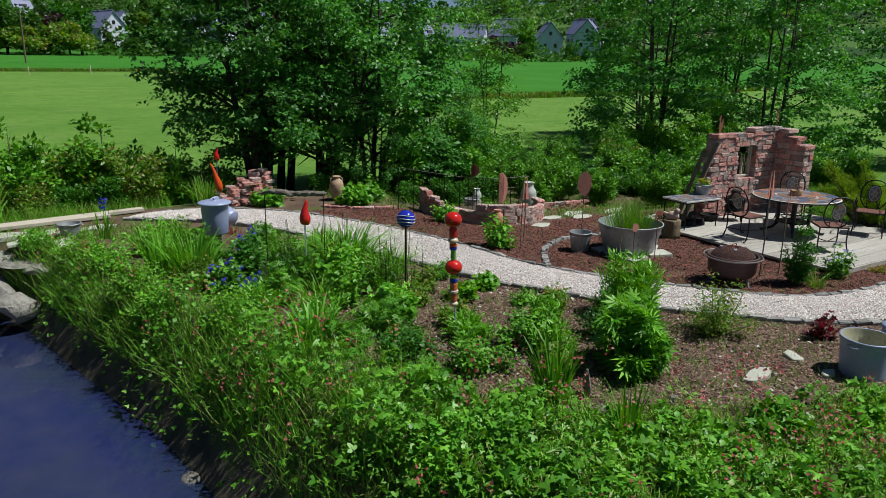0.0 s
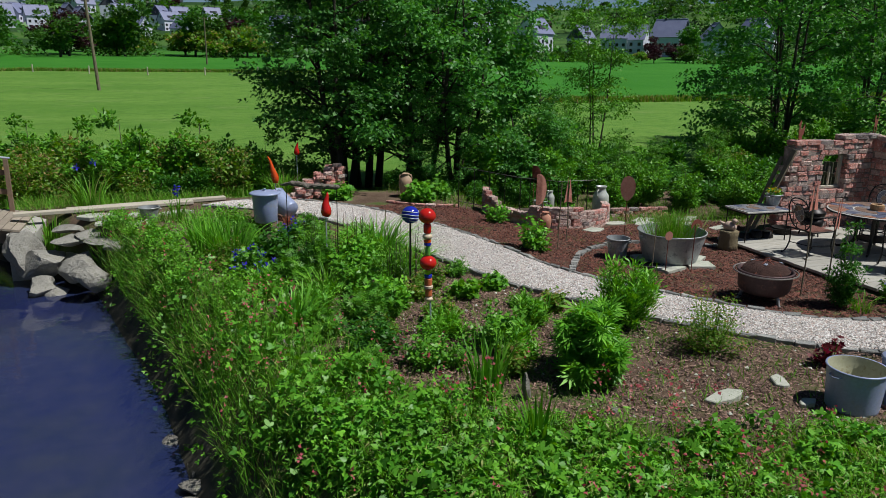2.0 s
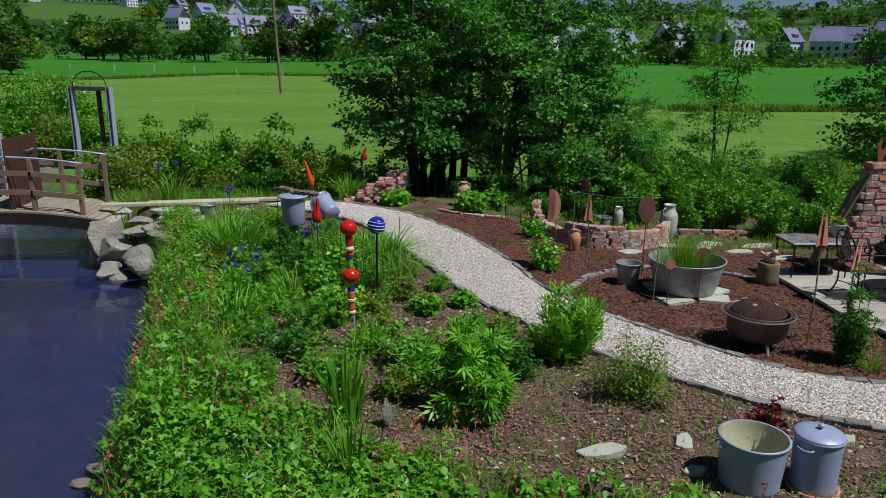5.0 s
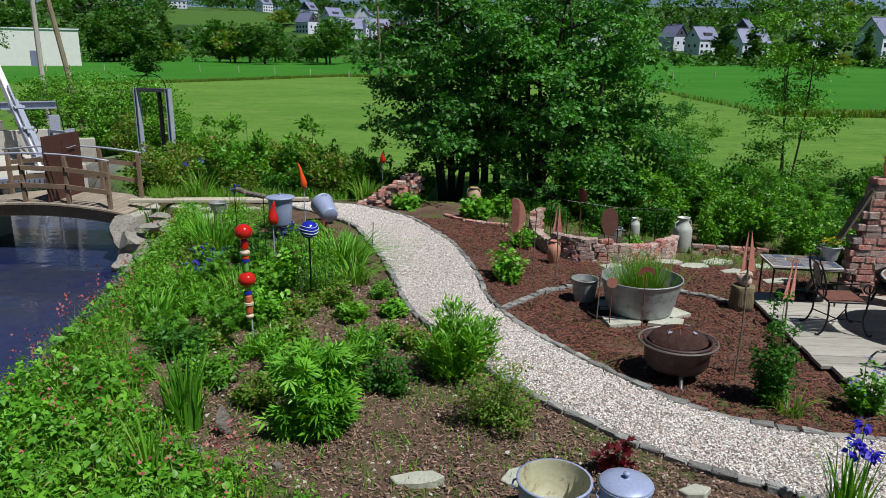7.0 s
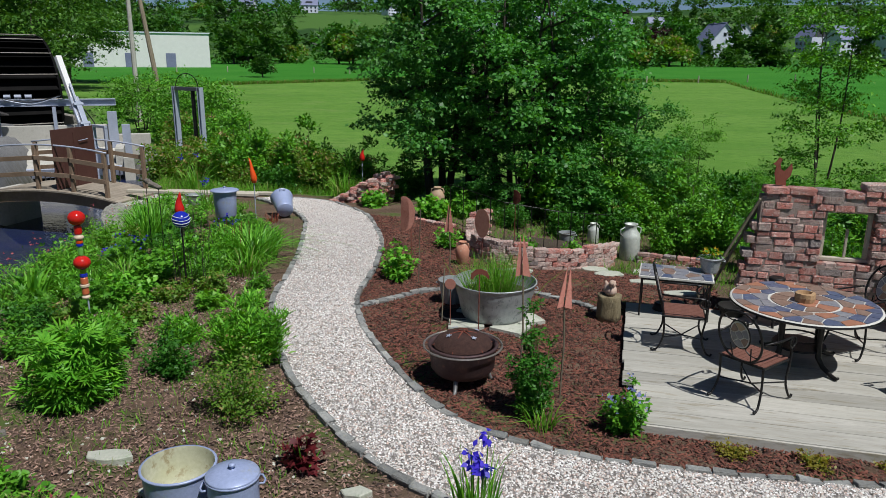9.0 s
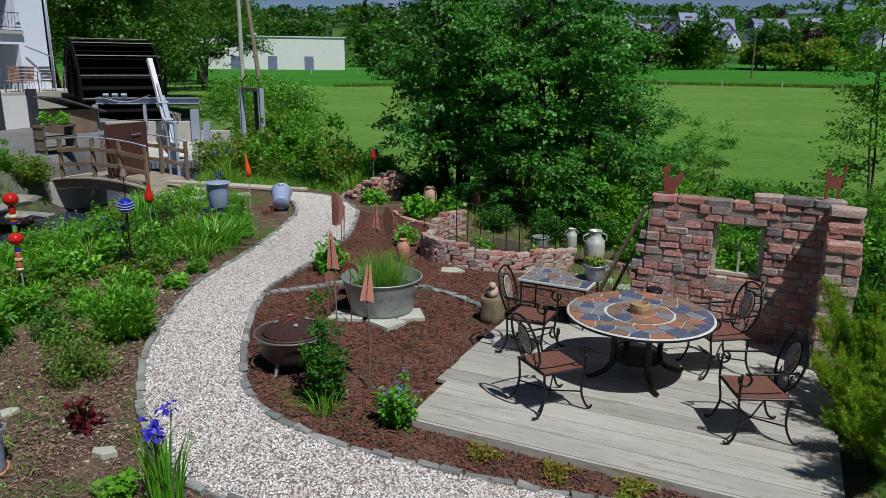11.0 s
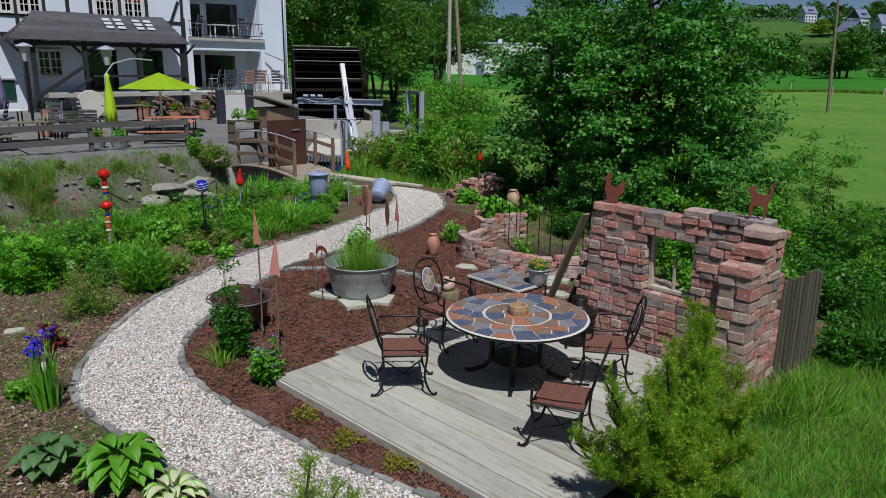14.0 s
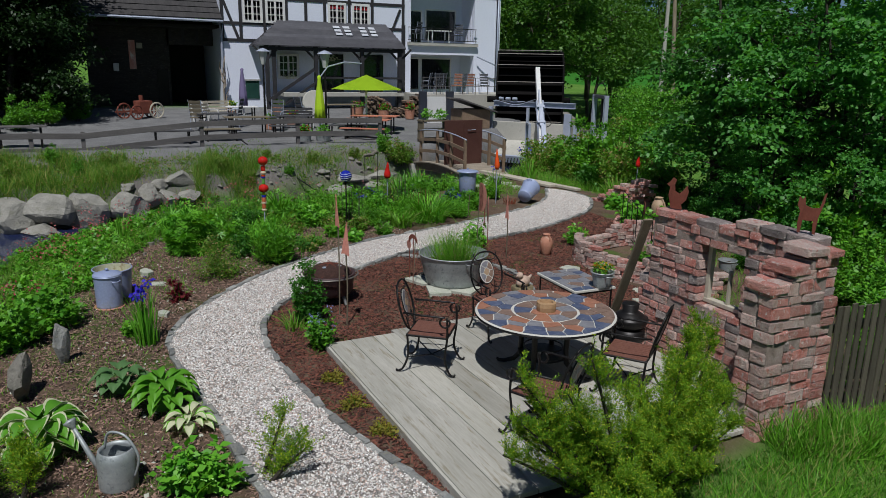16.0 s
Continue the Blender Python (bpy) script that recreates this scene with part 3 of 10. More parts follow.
PATH_R = [(2.6, 15.35), (3.7, 15.2), (5.05, 14.1), (5.75, 12.9), (6.3, 11.7), (6.75, 10.0), (6.98, 8.7), (7.45, 7.65), (8.25, 6.5), (9.05, 5.62), (9.8, 5.25), (10.6, 5.14), (11.5, 5.18), (12.5, 5.28), (13.3, 5.45), (14.1, 5.65), (15.4, 5.85), (18.0, 6.0)]


def resample(pts, n):
    c = [p.xy for p in curve([(x, y, 0) for x, y in pts], 8)]
    d = [0.0]
    for a, b in zip(c, c[1:]):
        d.append(d[-1] + (b - a).length)
    s = np.linspace(0, d[-1], n)
    return np.stack([np.interp(s, d, [p.x for p in c]), np.interp(s, d, [p.y for p in c])], 1), d[-1]


def gravel_path():
    n = 120
    L, _ = resample(PATH_L, n)
    R, _ = resample(PATH_R, n)
    v, f = [], []
    k = 7
    for a, b in zip(L, R):
        for i in range(k):
            p = a + (b - a) * i / (k - 1)
            v.append((p[0], p[1], h1(*p) + 0.035 + 0.012 * math.sin(math.pi * i / (k - 1))))
    for j in range(n - 1):
        f += [(j * k + i, j * k + i + 1, j * k + k + i + 1, j * k + k + i) for i in range(k - 1)]
    # base coloured darker than the loose stones, as shadow in their gaps
    m = surface("gap_shaded_gravel", (0.3, 0.27, 0.25), (0.42, 0.39, 0.36), 0.95, 0, 1.2, 60, 0.9, 0.02, third=(0.26, 0.21, 0.18))
    path = raw("gravel_path", v, f, m, smooth=True)
    tagged(path, "winding garden path of pale crushed gravel", "path", kind="structure")
    # loose stones on it
    rng = np.random.default_rng(3)
    cnt = 95000
    s = rng.random(cnt) * (n - 1.001) * 0.92
    j = s.astype(int)
    u = (s - j)[:, None]
    a, b = L[j] * (1 - u) + L[j + 1] * u, R[j] * (1 - u) + R[j + 1] * u
    w = rng.random(cnt)[:, None] * 0.98 + 0.01
    p = a + (b - a) * w
    pos = np.column_stack([p, height(p[:, 0], p[:, 1]) + 0.04 + 0.012 * np.sin(np.pi * w[:, 0])])
    st = bpy.data.materials.new("gravel_stone")
    st.use_nodes = True
    nt = st.node_tree
    geo = nt.nodes.new("ShaderNodeNewGeometry")
    ramp = nt.nodes.new("ShaderNodeValToRGB")
    ramp.color_ramp.interpolation = "CONSTANT"
    for i, (q, c) in enumerate(((0, (0.52, 0.49, 0.46)), (0.32, (0.64, 0.62, 0.6)), (0.56, (0.52, 0.41, 0.36)), (0.74, (0.33, 0.31, 0.31)), (0.88, (0.78, 0.77, 0.76)))):
        e = ramp.color_ramp.elements[i] if i < 2 else ramp.color_ramp.elements.new(q)
        e.position, e.color = q, (*c, 1)
    nt.links.new(geo.outputs["Random Per Island"], ramp.inputs[0])
    nt.links.new(ramp.outputs[0], nt.nodes["Principled BSDF"].inputs["Base Color"])
    nt.nodes["Principled BSDF"].inputs["Roughness"].default_value = 0.9
    rot = frames_from(np.column_stack([rng.normal(size=(cnt, 2)), rng.normal(0, 0.25, cnt)]), rng.normal(0, 0.5, cnt), cnt)
    g = sow("gravel", PEBBLE, pos, rot, rng.uniform(0.013, 0.031, cnt), st, path)
    tagged(g, kind="stuff")


gravel_path()


def kerb(name, pts, label, width=0.078, length=0.21):
    c, total = resample(pts, 400)
    k = tagged(new(name), label, "kerb", kind="structure")
    meshes = []
    for i in range(5):
        bm = B()
        r = random.Random(i)
        box(bm, (0, 0, 0), (length * r.uniform(0.86, 1.0), width * r.uniform(0.7, 1.15), 0.14), (0, 0, 0), 0.009)
        for v in bm.verts:
            v.co += Vector((r.uniform(-1, 1), r.uniform(-1, 1), r.uniform(-1, 1))) * 0.009
        ob = part("kerb_stone", bm, SLATE, k)
        meshes.append(ob.data)
        bpy.data.objects.remove(ob)
    r = random.Random(4)
    cnt = int(total / (length + 0.002))
    for i in range(cnt):
        a = c[int(i / cnt * 399)]
        b = c[min(int((i + 1) / cnt * 399), 399)]
        mx, my = (a + b) / 2
        ang = math.degrees(math.atan2(b[1] - a[1], b[0] - a[0]))
        shared("kerb_stone", meshes[r.randrange(5)], k, pose(mx, my, h1(mx, my) - 0.012 + r.uniform(-0.016, 0.014), r.uniform(-7, 7), r.uniform(-4, 4), ang + r.uniform(-6, 6)))
    return k


kerb("kerb_inner", PATH_L, "low slate kerb stones edging the flower bed")
kerb("kerb_outer", PATH_R, "low slate kerb stones edging the bark mulch")
kerb("kerb_round_tub", [(7.1, 8.2), (7.4, 8.65), (7.8, 9.15), (8.3, 9.48), (8.9, 9.6), (9.5, 9.48), (10.1, 9.2), (10.6, 8.8)], "curved row of small slate setts in the mulch", 0.09, 0.14)


def bark_mulch():
    """Chips of bark over the seating corner, coarser litter over the flower bed."""
    rng = np.random.default_rng(11)

    def chips(name, poly, n, lo, hi, a, b, label, wide):
        p = scatter_in(rng, poly, n)
        n = len(p)
        pos = np.column_stack([p, height(p[:, 0], p[:, 1]) + 0.006 + 0.014 * rng.random(n)])
        m = bpy.data.materials.new(name + "_chip")
        m.use_nodes = True
        nt = m.node_tree
        geo = nt.nodes.new("ShaderNodeNewGeometry")
        c = mix_nodes(nt, geo.outputs["Random Per Island"], a, b)
        nt.links.new(c, nt.nodes["Principled BSDF"].inputs["Base Color"])
        nt.nodes["Principled BSDF"].inputs["Roughness"].default_value = 0.85
        rot = frames_from(np.column_stack([rng.normal(size=(n, 2)), rng.normal(0, 0.25, n)]), rng.normal(0, 0.5, n), n)
        tagged(sow(name, SHRED, pos, rot, rng.uniform(lo, hi, n), m, None, label, width=rng.uniform(*wide, n)), "", "mulch", kind="stuff")
    outer = PATH_R[2:16] + [(14.1, 5.8), (10.75, 5.8), (10.7, 9.3), (12.0, 9.5), (12.0, 10.6), (10.6, 11.4), (9.2, 11.1), (8.3, 11.2), (7.7, 12.4), (7.4, 13.4), (6.2, 14.0)]
    chips("bark_mulch", outer, 125000, 0.02, 0.075, (0.02, 0.007, 0.005), (0.2, 0.07, 0.046), "loose reddish brown bark shreds over the soil", (0.006, 0.02))
    inner = PATH_L[5:17] + [(15.0, 2.0), (12.7, 2.0), (9.0, 2.3), (7.4, 3.0), (5.0, 4.1), (3.4, 5.4), (2.9, 7.5), (3.4, 9.0)]
    chips("soil_litter", inner, 105000, 0.014, 0.055, (0.018, 0.01, 0.008), (0.34, 0.215, 0.165), "bits of bark over dark soil", (0.004, 0.02))
    p = scatter_in(rng, inner, 2600)
    n = len(p)
    rot = frames_from(np.column_stack([rng.normal(size=(n, 2)), rng.normal(0, 0.25, n)]), rng.normal(0, 0.5, n), n)
    tagged(sow("soil_pebbles", PEBBLE, np.column_stack([p, height(p[:, 0], p[:, 1]) + 0.008]), rot, 0.02 + 0.05 * rng.random(n) ** 3, FLAG, None, "small pale stones strewn over the bed"), "", "pebbles", kind="stuff")


bark_mulch()


# ---- timber deck ----
def timber_deck():
    d = tagged(new("timber_deck"), "low deck of weathered pale grey boards", "deck", kind="structure")
    r = random.Random(2)
    y, i = 5.78, 0
    while y < 9.28:
        w = 0.292
        x0 = (10.8 if i < 3 else 10.69) + r.uniform(-0.012, 0.012)
        x1 = 14.45
        bm = B()
        box(bm, (0, 0, 0), (x1 - x0, w - 0.009, 0.045), (0, 0, 0), 0.006)
        ob = part("deck_board", bm, PLANK, d)
        ob.matrix_basis = pose((x0 + x1) / 2, y + w / 2, 0.02 + r.uniform(-0.002, 0.002), r.uniform(-0.3, 0.3), 0, r.uniform(-0.12, 0.12))
        y += w
        i += 1
    for yy in (5.84, 7.5, 9.1):
        bm = B()
        box(bm, (12.6, yy, -0.07), (3.5, 0.08, 0.13), bevel=0.004)
        part("joist", bm, OLDWOOD, d)
    bm = B()
    box(bm, (12.62, 5.765, -0.025), (3.66, 0.028, 0.13), bevel=0.004)
    part("edge_board", bm, PLANK, d)


timber_deck()


# ---- ruined brick walls ----
def brick_meshes():
    out = []
    for mi, m in enumerate((BRICK, BRICK, PALEBRICK, DARKBRICK)):
        row = []
        for i in range(4):
            r = random.Random(100 * mi + i)
            bm = B()
            box(bm, (0, 0, 0), (1, 1, 1))
            bmesh.ops.bevel(bm, geom=bm.edges[:], offset=0.085, segments=1, affect="EDGES")
            for v in bm.verts:
                v.co += Vector((r.uniform(-1, 1) * 0.035, r.uniform(-1, 1) * 0.028, r.uniform(-1, 1) * 0.075))
            ob = part("brick", bm, m)
            row.append(ob.data)
            bpy.data.objects.remove(ob)
        out.append(row)
    return out


BRICKS = brick_meshes()


def lay(parent, r, x, y, z, ang, l, d, h, tone=(0.62, 0.85)):
    q = r.random()
    mats = BRICKS[0] if q < tone[0] else BRICKS[2] if q < tone[1] else BRICKS[3]
    m = pose(x, y, z, r.uniform(-0.8, 0.8), r.uniform(-1.6, 1.6), ang + r.uniform(-1.2, 1.2)) @ Matrix.Diagonal((l, d, h, 1))
    return shared("brick", mats[r.randrange(4)], parent, m)


def brick_run(parent, r, x0, y0, ang, length, top, depth, base=-0.05, course=0.093, brick=0.235, hole=None, start=None, tone=(0.62, 0.88)):
    """Courses of rough bricks along a straight line; top(s): height there; hole: (s0, s1, z0, z1)."""
    ca, sa = math.cos(radians(ang)), math.sin(radians(ang))
    z, k = base, 0
    rows_ = random.Random(77)
    mean = course
    while z < 2.0:
        course = mean * rows_.uniform(0.8, 1.22)
        s = (start(z) if start else 0) - (brick * 0.5 if k % 2 else 0) + r.uniform(-0.03, 0.03)
        while s < length:
            l = brick * r.uniform(0.6, 1.3)
            mid = s + l / 2
            a, b = max(s, (start(z) if start else 0)), min(s + l, length)
            if hole and hole[2] - course * 0.4 < z + course / 2 < hole[3]:
                if a < hole[0] < b:
                    b = hole[0]
                elif hole[0] <= a and b <= hole[1]:
                    b = a
                elif a < hole[1] < b:
                    a = hole[1]
            if b - a > 0.06 and z + course * 0.6 < top(mid):
                m = (a + b) / 2
                push = r.uniform(-0.016, 0.012)
                lay(parent, r, x0 + ca * m - sa * (depth / 2 + push), y0 + sa * m + ca * (depth / 2 + push), z + course / 2 + r.uniform(-0.004, 0.004), ang, b - a - 0.008, depth * r.uniform(0.97, 1.05), course - r.uniform(0.003, 0.013), tone)
            s += l
        z += course
        k += 1


def ruin_wall():
    w = thing("ruined_brick_wall", (0, 0, 0), "ruined wall of rough reddish bricks with a window opening", "brick wall")
    r = random.Random(5)
    main_top = lambda s: 1.66 if s < 1.2 else 1.75
    edge = lambda z: 0.05 - 0.2 * min(1.0, max(0.0, 1.55 - z)) + 0.05 * math.sin(z * 31)
    brick_run(w, r, 12.27, 9.36, 0, 2.28, main_top, 0.24, course=0.092, brick=0.215, hole=(0.79, 1.36, 0.78, 1.45), start=edge, tone=(0.64, 0.92))
    # the stepped wing that comes forward, two bricks thick
    wing_top = lambda s: 1.75 if s < 0.2 else 1.6 if s < 0.43 else 1.45
    for x, gap in ((14.24, None), (14.405, (0.46, 0.6, 0.8, 0.97))):
        brick_run(w, r, x, 9.36, 270, 0.7, wing_top, 0.165, course=0.108, brick=0.24, hole=gap, tone=(0.5, 0.95))
    for c, d in (((12.65, 9.48, 0.77), (0.72, 0.218, 1.66)), ((14.07, 9.48, 0.8), (0.8, 0.218, 1.72)), ((13.34, 9.48, 0.34), (0.62, 0.218, 0.8)), ((13.34, 9.48, 1.585), (0.62, 0.216, 0.13))):
        bm = B()
        box(bm, c, d)
        part("mortar_core", bm, MORTAR, w)
    for y, d, z in ((8.8, 0.24, 1.38), (9.02, 0.24, 1.53), (9.25, 0.22, 1.68)):
        bm = B()
        box(bm, (14.405, y, z / 2 - 0.03), (0.305, d, z))
        part("mortar_core", bm, MORTAR, w)
    bm = B()
    box(bm, (13.34, 9.48, 1.485), (0.86, 0.2, 0.075), (0, 0, 0), 0.008)
    part("lintel", bm, OLDWOOD, w, "old timber lintel")
    wf = new("window_frame")
    wf.parent = w
    for c, s in (((13.085, 9.5, 1.11), (0.05, 0.06, 0.66)), ((13.61, 9.5, 1.11), (0.05, 0.06, 0.66)), ((13.35, 9.5, 0.8), (0.57, 0.09, 0.045)), ((13.35, 9.5, 1.43), (0.57, 0.06, 0.045)), ((13.37, 9.5, 1.0), (0.03, 0.04, 0.4))):
        bm = B()
        box(bm, c, s, bevel=0.005)
        part("frame_bar", bm, PALEWOOD, wf)
    # loose coping bricks
    for x, y, z, a, l in ((12.45, 9.47, 1.675, 4, 0.29), (12.77, 9.48, 1.67, -3, 0.33), (13.09, 9.48, 1.665, 2, 0.31), (13.37, 9.48, 1.655, -2, 0.24), (13.62, 9.47, 1.76, 3, 0.3), (13.93, 9.46, 1.76, -4, 0.31), (14.25, 9.46, 1.76, 2, 0.33), (14.42, 9.2, 1.73, 84, 0.24), (14.41, 8.98, 1.58, 92, 0.25), (14.4, 8.76, 1.43, 86, 0.23)):
        lay(w, r, x, y, z, a, l, 0.25 if abs(a) < 20 else 0.34, 0.085, (0.4, 0.85))


ruin_wall()


def silhouette(name, outline, loc, rot, label, category, material=RUST, thick=0.006, stand=None, lean=0):
    """A flat cut-out of sheet steel; outline in metres, x across and y up."""
    t = thing(name, loc, label, category, rot=rot)
    bm = B()
    slab(bm, outline, -thick / 2, thick / 2, pose(0, 0, 0, 90 + lean, 0, 0))
    part("plate", bm, material, t)
    if stand:
        bm = B()
        tube(bm, [(0, 0.01, stand[0]), (0, 0.01, stand[1])], 0.007, 6)
        part("rod", bm, RUST, t)
    return t


silhouette("steel_rooster", [(-0.1, -0.02), (0.08, -0.02), (0.06, 0.04), (0.13, 0.1), (0.16, 0.2), (0.13, 0.28), (0.08, 0.22), (0.02, 0.17), (-0.05, 0.2), (-0.06, 0.27), (-0.04, 0.33), (-0.09, 0.36), (-0.14, 0.3), (-0.19, 0.27), (-0.13, 0.24), (-0.15, 0.14), (-0.12, 0.06)], (12.52, 9.47, 1.75), 20, "rusty sheet steel rooster standing on the brick wall", "garden ornament").scale = (0.78, 0.95, 0.95)
silhouette("steel_cat", [(-0.16, 0.0), (-0.12, 0.0), (-0.1, 0.12), (0.05, 0.12), (0.06, 0.0), (0.1, 0.0), (0.12, 0.16), (0.18, 0.3), (0.2, 0.4), (0.17, 0.38), (0.12, 0.25), (0.02, 0.24), (-0.08, 0.26), (-0.1, 0.34), (-0.14, 0.31), (-0.18, 0.34), (-0.2, 0.26), (-0.15, 0.2), (-0.17, 0.1)], (14.27, 9.4, 1.82), 24, "rusty sheet steel cat standing on the brick wall", "garden ornament").scale = (0.6, 0.95, 1.02)


# ---- mosaic tables and chairs ----
def clip_cell(poly, px_, py_, qx, qy):
    """The part of poly nearer to p than to q."""
    mx, my, nx, ny = (px_ + qx) / 2, (py_ + qy) / 2, qx - px_, qy - py_
    out = []
    for i in range(len(poly)):
        a, b = poly[i], poly[(i + 1) % len(poly)]
        da, db = (a[0] - mx) * nx + (a[1] - my) * ny, (b[0] - mx) * nx + (b[1] - my) * ny
        if da <= 0:
            out.append(a)
        if da * db < 0:
            t = da / (da - db)
            out.append((a[0] + (b[0] - a[0]) * t, a[1] + (b[1] - a[1]) * t))
    return out


def mosaic(seeds, outline, gap):
    cells = []
    for i, p in enumerate(seeds):
        c = list(outline)
        for j, q in enumerate(seeds):
            if i != j and c:
                c = clip_cell(c, p[0], p[1], q[0], q[1])
        if len(c) > 2:
            cx, cy = sum(a[0] for a in c) / len(c), sum(a[1] for a in c) / len(c)
            cells.append([(x + (cx - x) * min(0.45, gap / max(0.02, math.hypot(x - cx, y - cy))), y + (cy - y) * min(0.45, gap / max(0.02, math.hypot(x - cx, y - cy)))) for x, y in c])
    return cells


TILES = [surface(n, a, b, 0.35, 0, 7, 30, 0.15, 0.002, third=t) for n, a, b, t in (
    ("terracotta_tile", (0.33, 0.15, 0.09), (0.42, 0.2, 0.13), (0.26, 0.11, 0.07)),
    ("brown_tile", (0.2, 0.13, 0.1), (0.27, 0.19, 0.15), (0.3, 0.2, 0.15)),
    ("slate_blue_tile", (0.07, 0.09, 0.16), (0.12, 0.14, 0.22), (0.17, 0.18, 0.22)),
    ("grey_tile", (0.2, 0.2, 0.23), (0.28, 0.28, 0.3), (0.16, 0.15, 0.16)),
    ("sand_tile", (0.4, 0.28, 0.18), (0.46, 0.33, 0.22), (0.33, 0.23, 0.15)))]
GROUT = surface("white_grout", (0.55, 0.54, 0.5), (0.63, 0.62, 0.58), 0.8, 0, 5, 40, 0.2, 0.002)


def circle(r, n=40):
    return [(r * math.cos(2 * math.pi * i / n), r * math.sin(2 * math.pi * i / n)) for i in range(n)]


def tile_on(parent, cells, z, r, thick=0.006, pick=(0, 0, 1, 1, 2, 2, 2, 3, 0, 3)):
    for c in cells:
        bm = B()
        slab(bm, c, z, z + thick)
        part("tile", bm, TILES[r.choice(pick)], parent)


def round_table():
    r = random.Random(21)
    t = thing("round_table", (12.55, 7.68, 0.045), "round garden table with stone mosaic top on black iron frame", "table")
    bm = B()
    lathe(bm, [(0, 0.665), (0.72, 0.665), (0.755, 0.675), (0.758, 0.69), (0.745, 0.698), (0, 0.698)], 56)
    top = part("tabletop", bm, GROUT, t, smooth=False)
    seeds = [(q * math.cos(a), q * math.sin(a)) for rr, n in ((0.22, 14), (0.44, 13), (0.56, 16), (0.68, 21)) for i in range(n) for a, q in [((i + r.uniform(-0.25, 0.25)) * 2 * math.pi / n + rr * 9, rr + (r.uniform(-0.03, 0.03) if rr > 0.3 else 0))]]
    cells = []
    for c in mosaic(seeds, circle(0.738, 64), 0.008):
        if sum(math.hypot(x, y) for x, y in c) / len(c) > 0.33:
            cells.append([(x, y) if math.hypot(x, y) > 0.372 else (x * 0.372 / math.hypot(x, y), y * 0.372 / math.hypot(x, y)) for x, y in c])
    inner = [((0.23 + 0.03 * (i % 2)) * math.cos(a), (0.23 + 0.03 * (i % 2)) * math.sin(a)) for i, a in enumerate([i * 2 * math.pi / 9 for i in range(9)])] + [(0.07, 0.05), (-0.08, 0.02), (0.01, -0.09)]
    tile_on(top, cells, 0.699, r)
    tile_on(top, mosaic(inner, circle(0.345, 40), 0.008), 0.699, r)
    bm = B()
    tube(bm, [(0.753 * math.cos(a), 0.753 * math.sin(a), 0.677) for a in np.linspace(0, 2 * math.pi, 56, endpoint=False)], 0.014, 6, True)
    part("rim", bm, IRON, t)
    for i in range(4):
        a = i * math.pi / 2 + 0.6
        bm = B()
        tube(bm, [(math.cos(a) * q, math.sin(a) * q, z) for q, z in ((0.3, 0.66), (0.27, 0.55), (0.26, 0.3), (0.27, 0.16), (0.34, 0.08), (0.45, 0.03), (0.53, 0.018), (0.55, 0.04))], [0.036, 0.033, 0.031, 0.031, 0.028, 0.024, 0.02, 0.014], 8)
        part("leg", bm, IRON, t, smooth=True)
    bm = B()
    lathe(bm, [(0, 0.2), (0.27, 0.2), (0.28, 0.21), (0.27, 0.225), (0, 0.225)], 20)
    part("lower_shelf", bm, IRON, t)
    bm = B()
    tube(bm, [(0.21 * math.cos(a), 0.21 * math.sin(a), 0.3) for a in np.linspace(0, 2 * math.pi, 24, endpoint=False)], 0.01, 5, True)
    part("ring", bm, IRON, t)
    # cut log slice with a hollow, on the table
    w = thing("wooden_bowl", (12.55, 7.69, 0.75), "small hollowed log slice standing on the table", "bowl")
    bm = B()
    lathe(bm, [(0, 0), (0.1, 0), (0.108, 0.05), (0.104, 0.095), (0.07, 0.1), (0.06, 0.06), (0, 0.055)], 14)
    for v in bm.verts:
        v.co.x += 0.01 * math.sin(v.co.y * 40)
    part("bowl", bm, surface("cut_log", (0.36, 0.22, 0.11), (0.45, 0.3, 0.17), 0.8, 0, 6, 30, 0.4, 0.005), w)


round_table()


def square_table():
    r = random.Random(8)
    t = thing("square_table", (11.3, 9.02, -0.04), "small square table with a mosaic top and thin black legs", "table", rot=-3)
    bm = B()
    box(bm, (0, 0, 0.62), (0.92, 0.62, 0.03), bevel=0.006)
    top = part("tabletop", bm, GROUT, t)
    o = [(-0.445, -0.295), (0.445, -0.295), (0.445, 0.295), (-0.445, 0.295)]
    seeds = [(-0.39 + i * 0.155 + r.uniform(-0.05, 0.05), -0.22 + j * 0.145 + r.uniform(-0.05, 0.05)) for i in range(6) for j in range(4)]
    # mostly grey tiles, the pale sheen of this top put into their colour
    tile_on(top, mosaic(seeds, o, 0.008), 0.636, r, pick=(3, 3, 3, 2, 1, 3, 2))
    for sx in (-1, 1):
        for sy in (-1, 1):
            bm = B()
            tube(bm, [(sx * 0.42, sy * 0.27, 0.61), (sx * 0.42, sy * 0.27, 0.0)], 0.012, 6)
            part("leg", bm, IRON, t)
    bm = B()
    box(bm, (0, 0, 0.59), (0.86, 0.56, 0.03))
    part("apron", bm, IRON, t)


square_table()


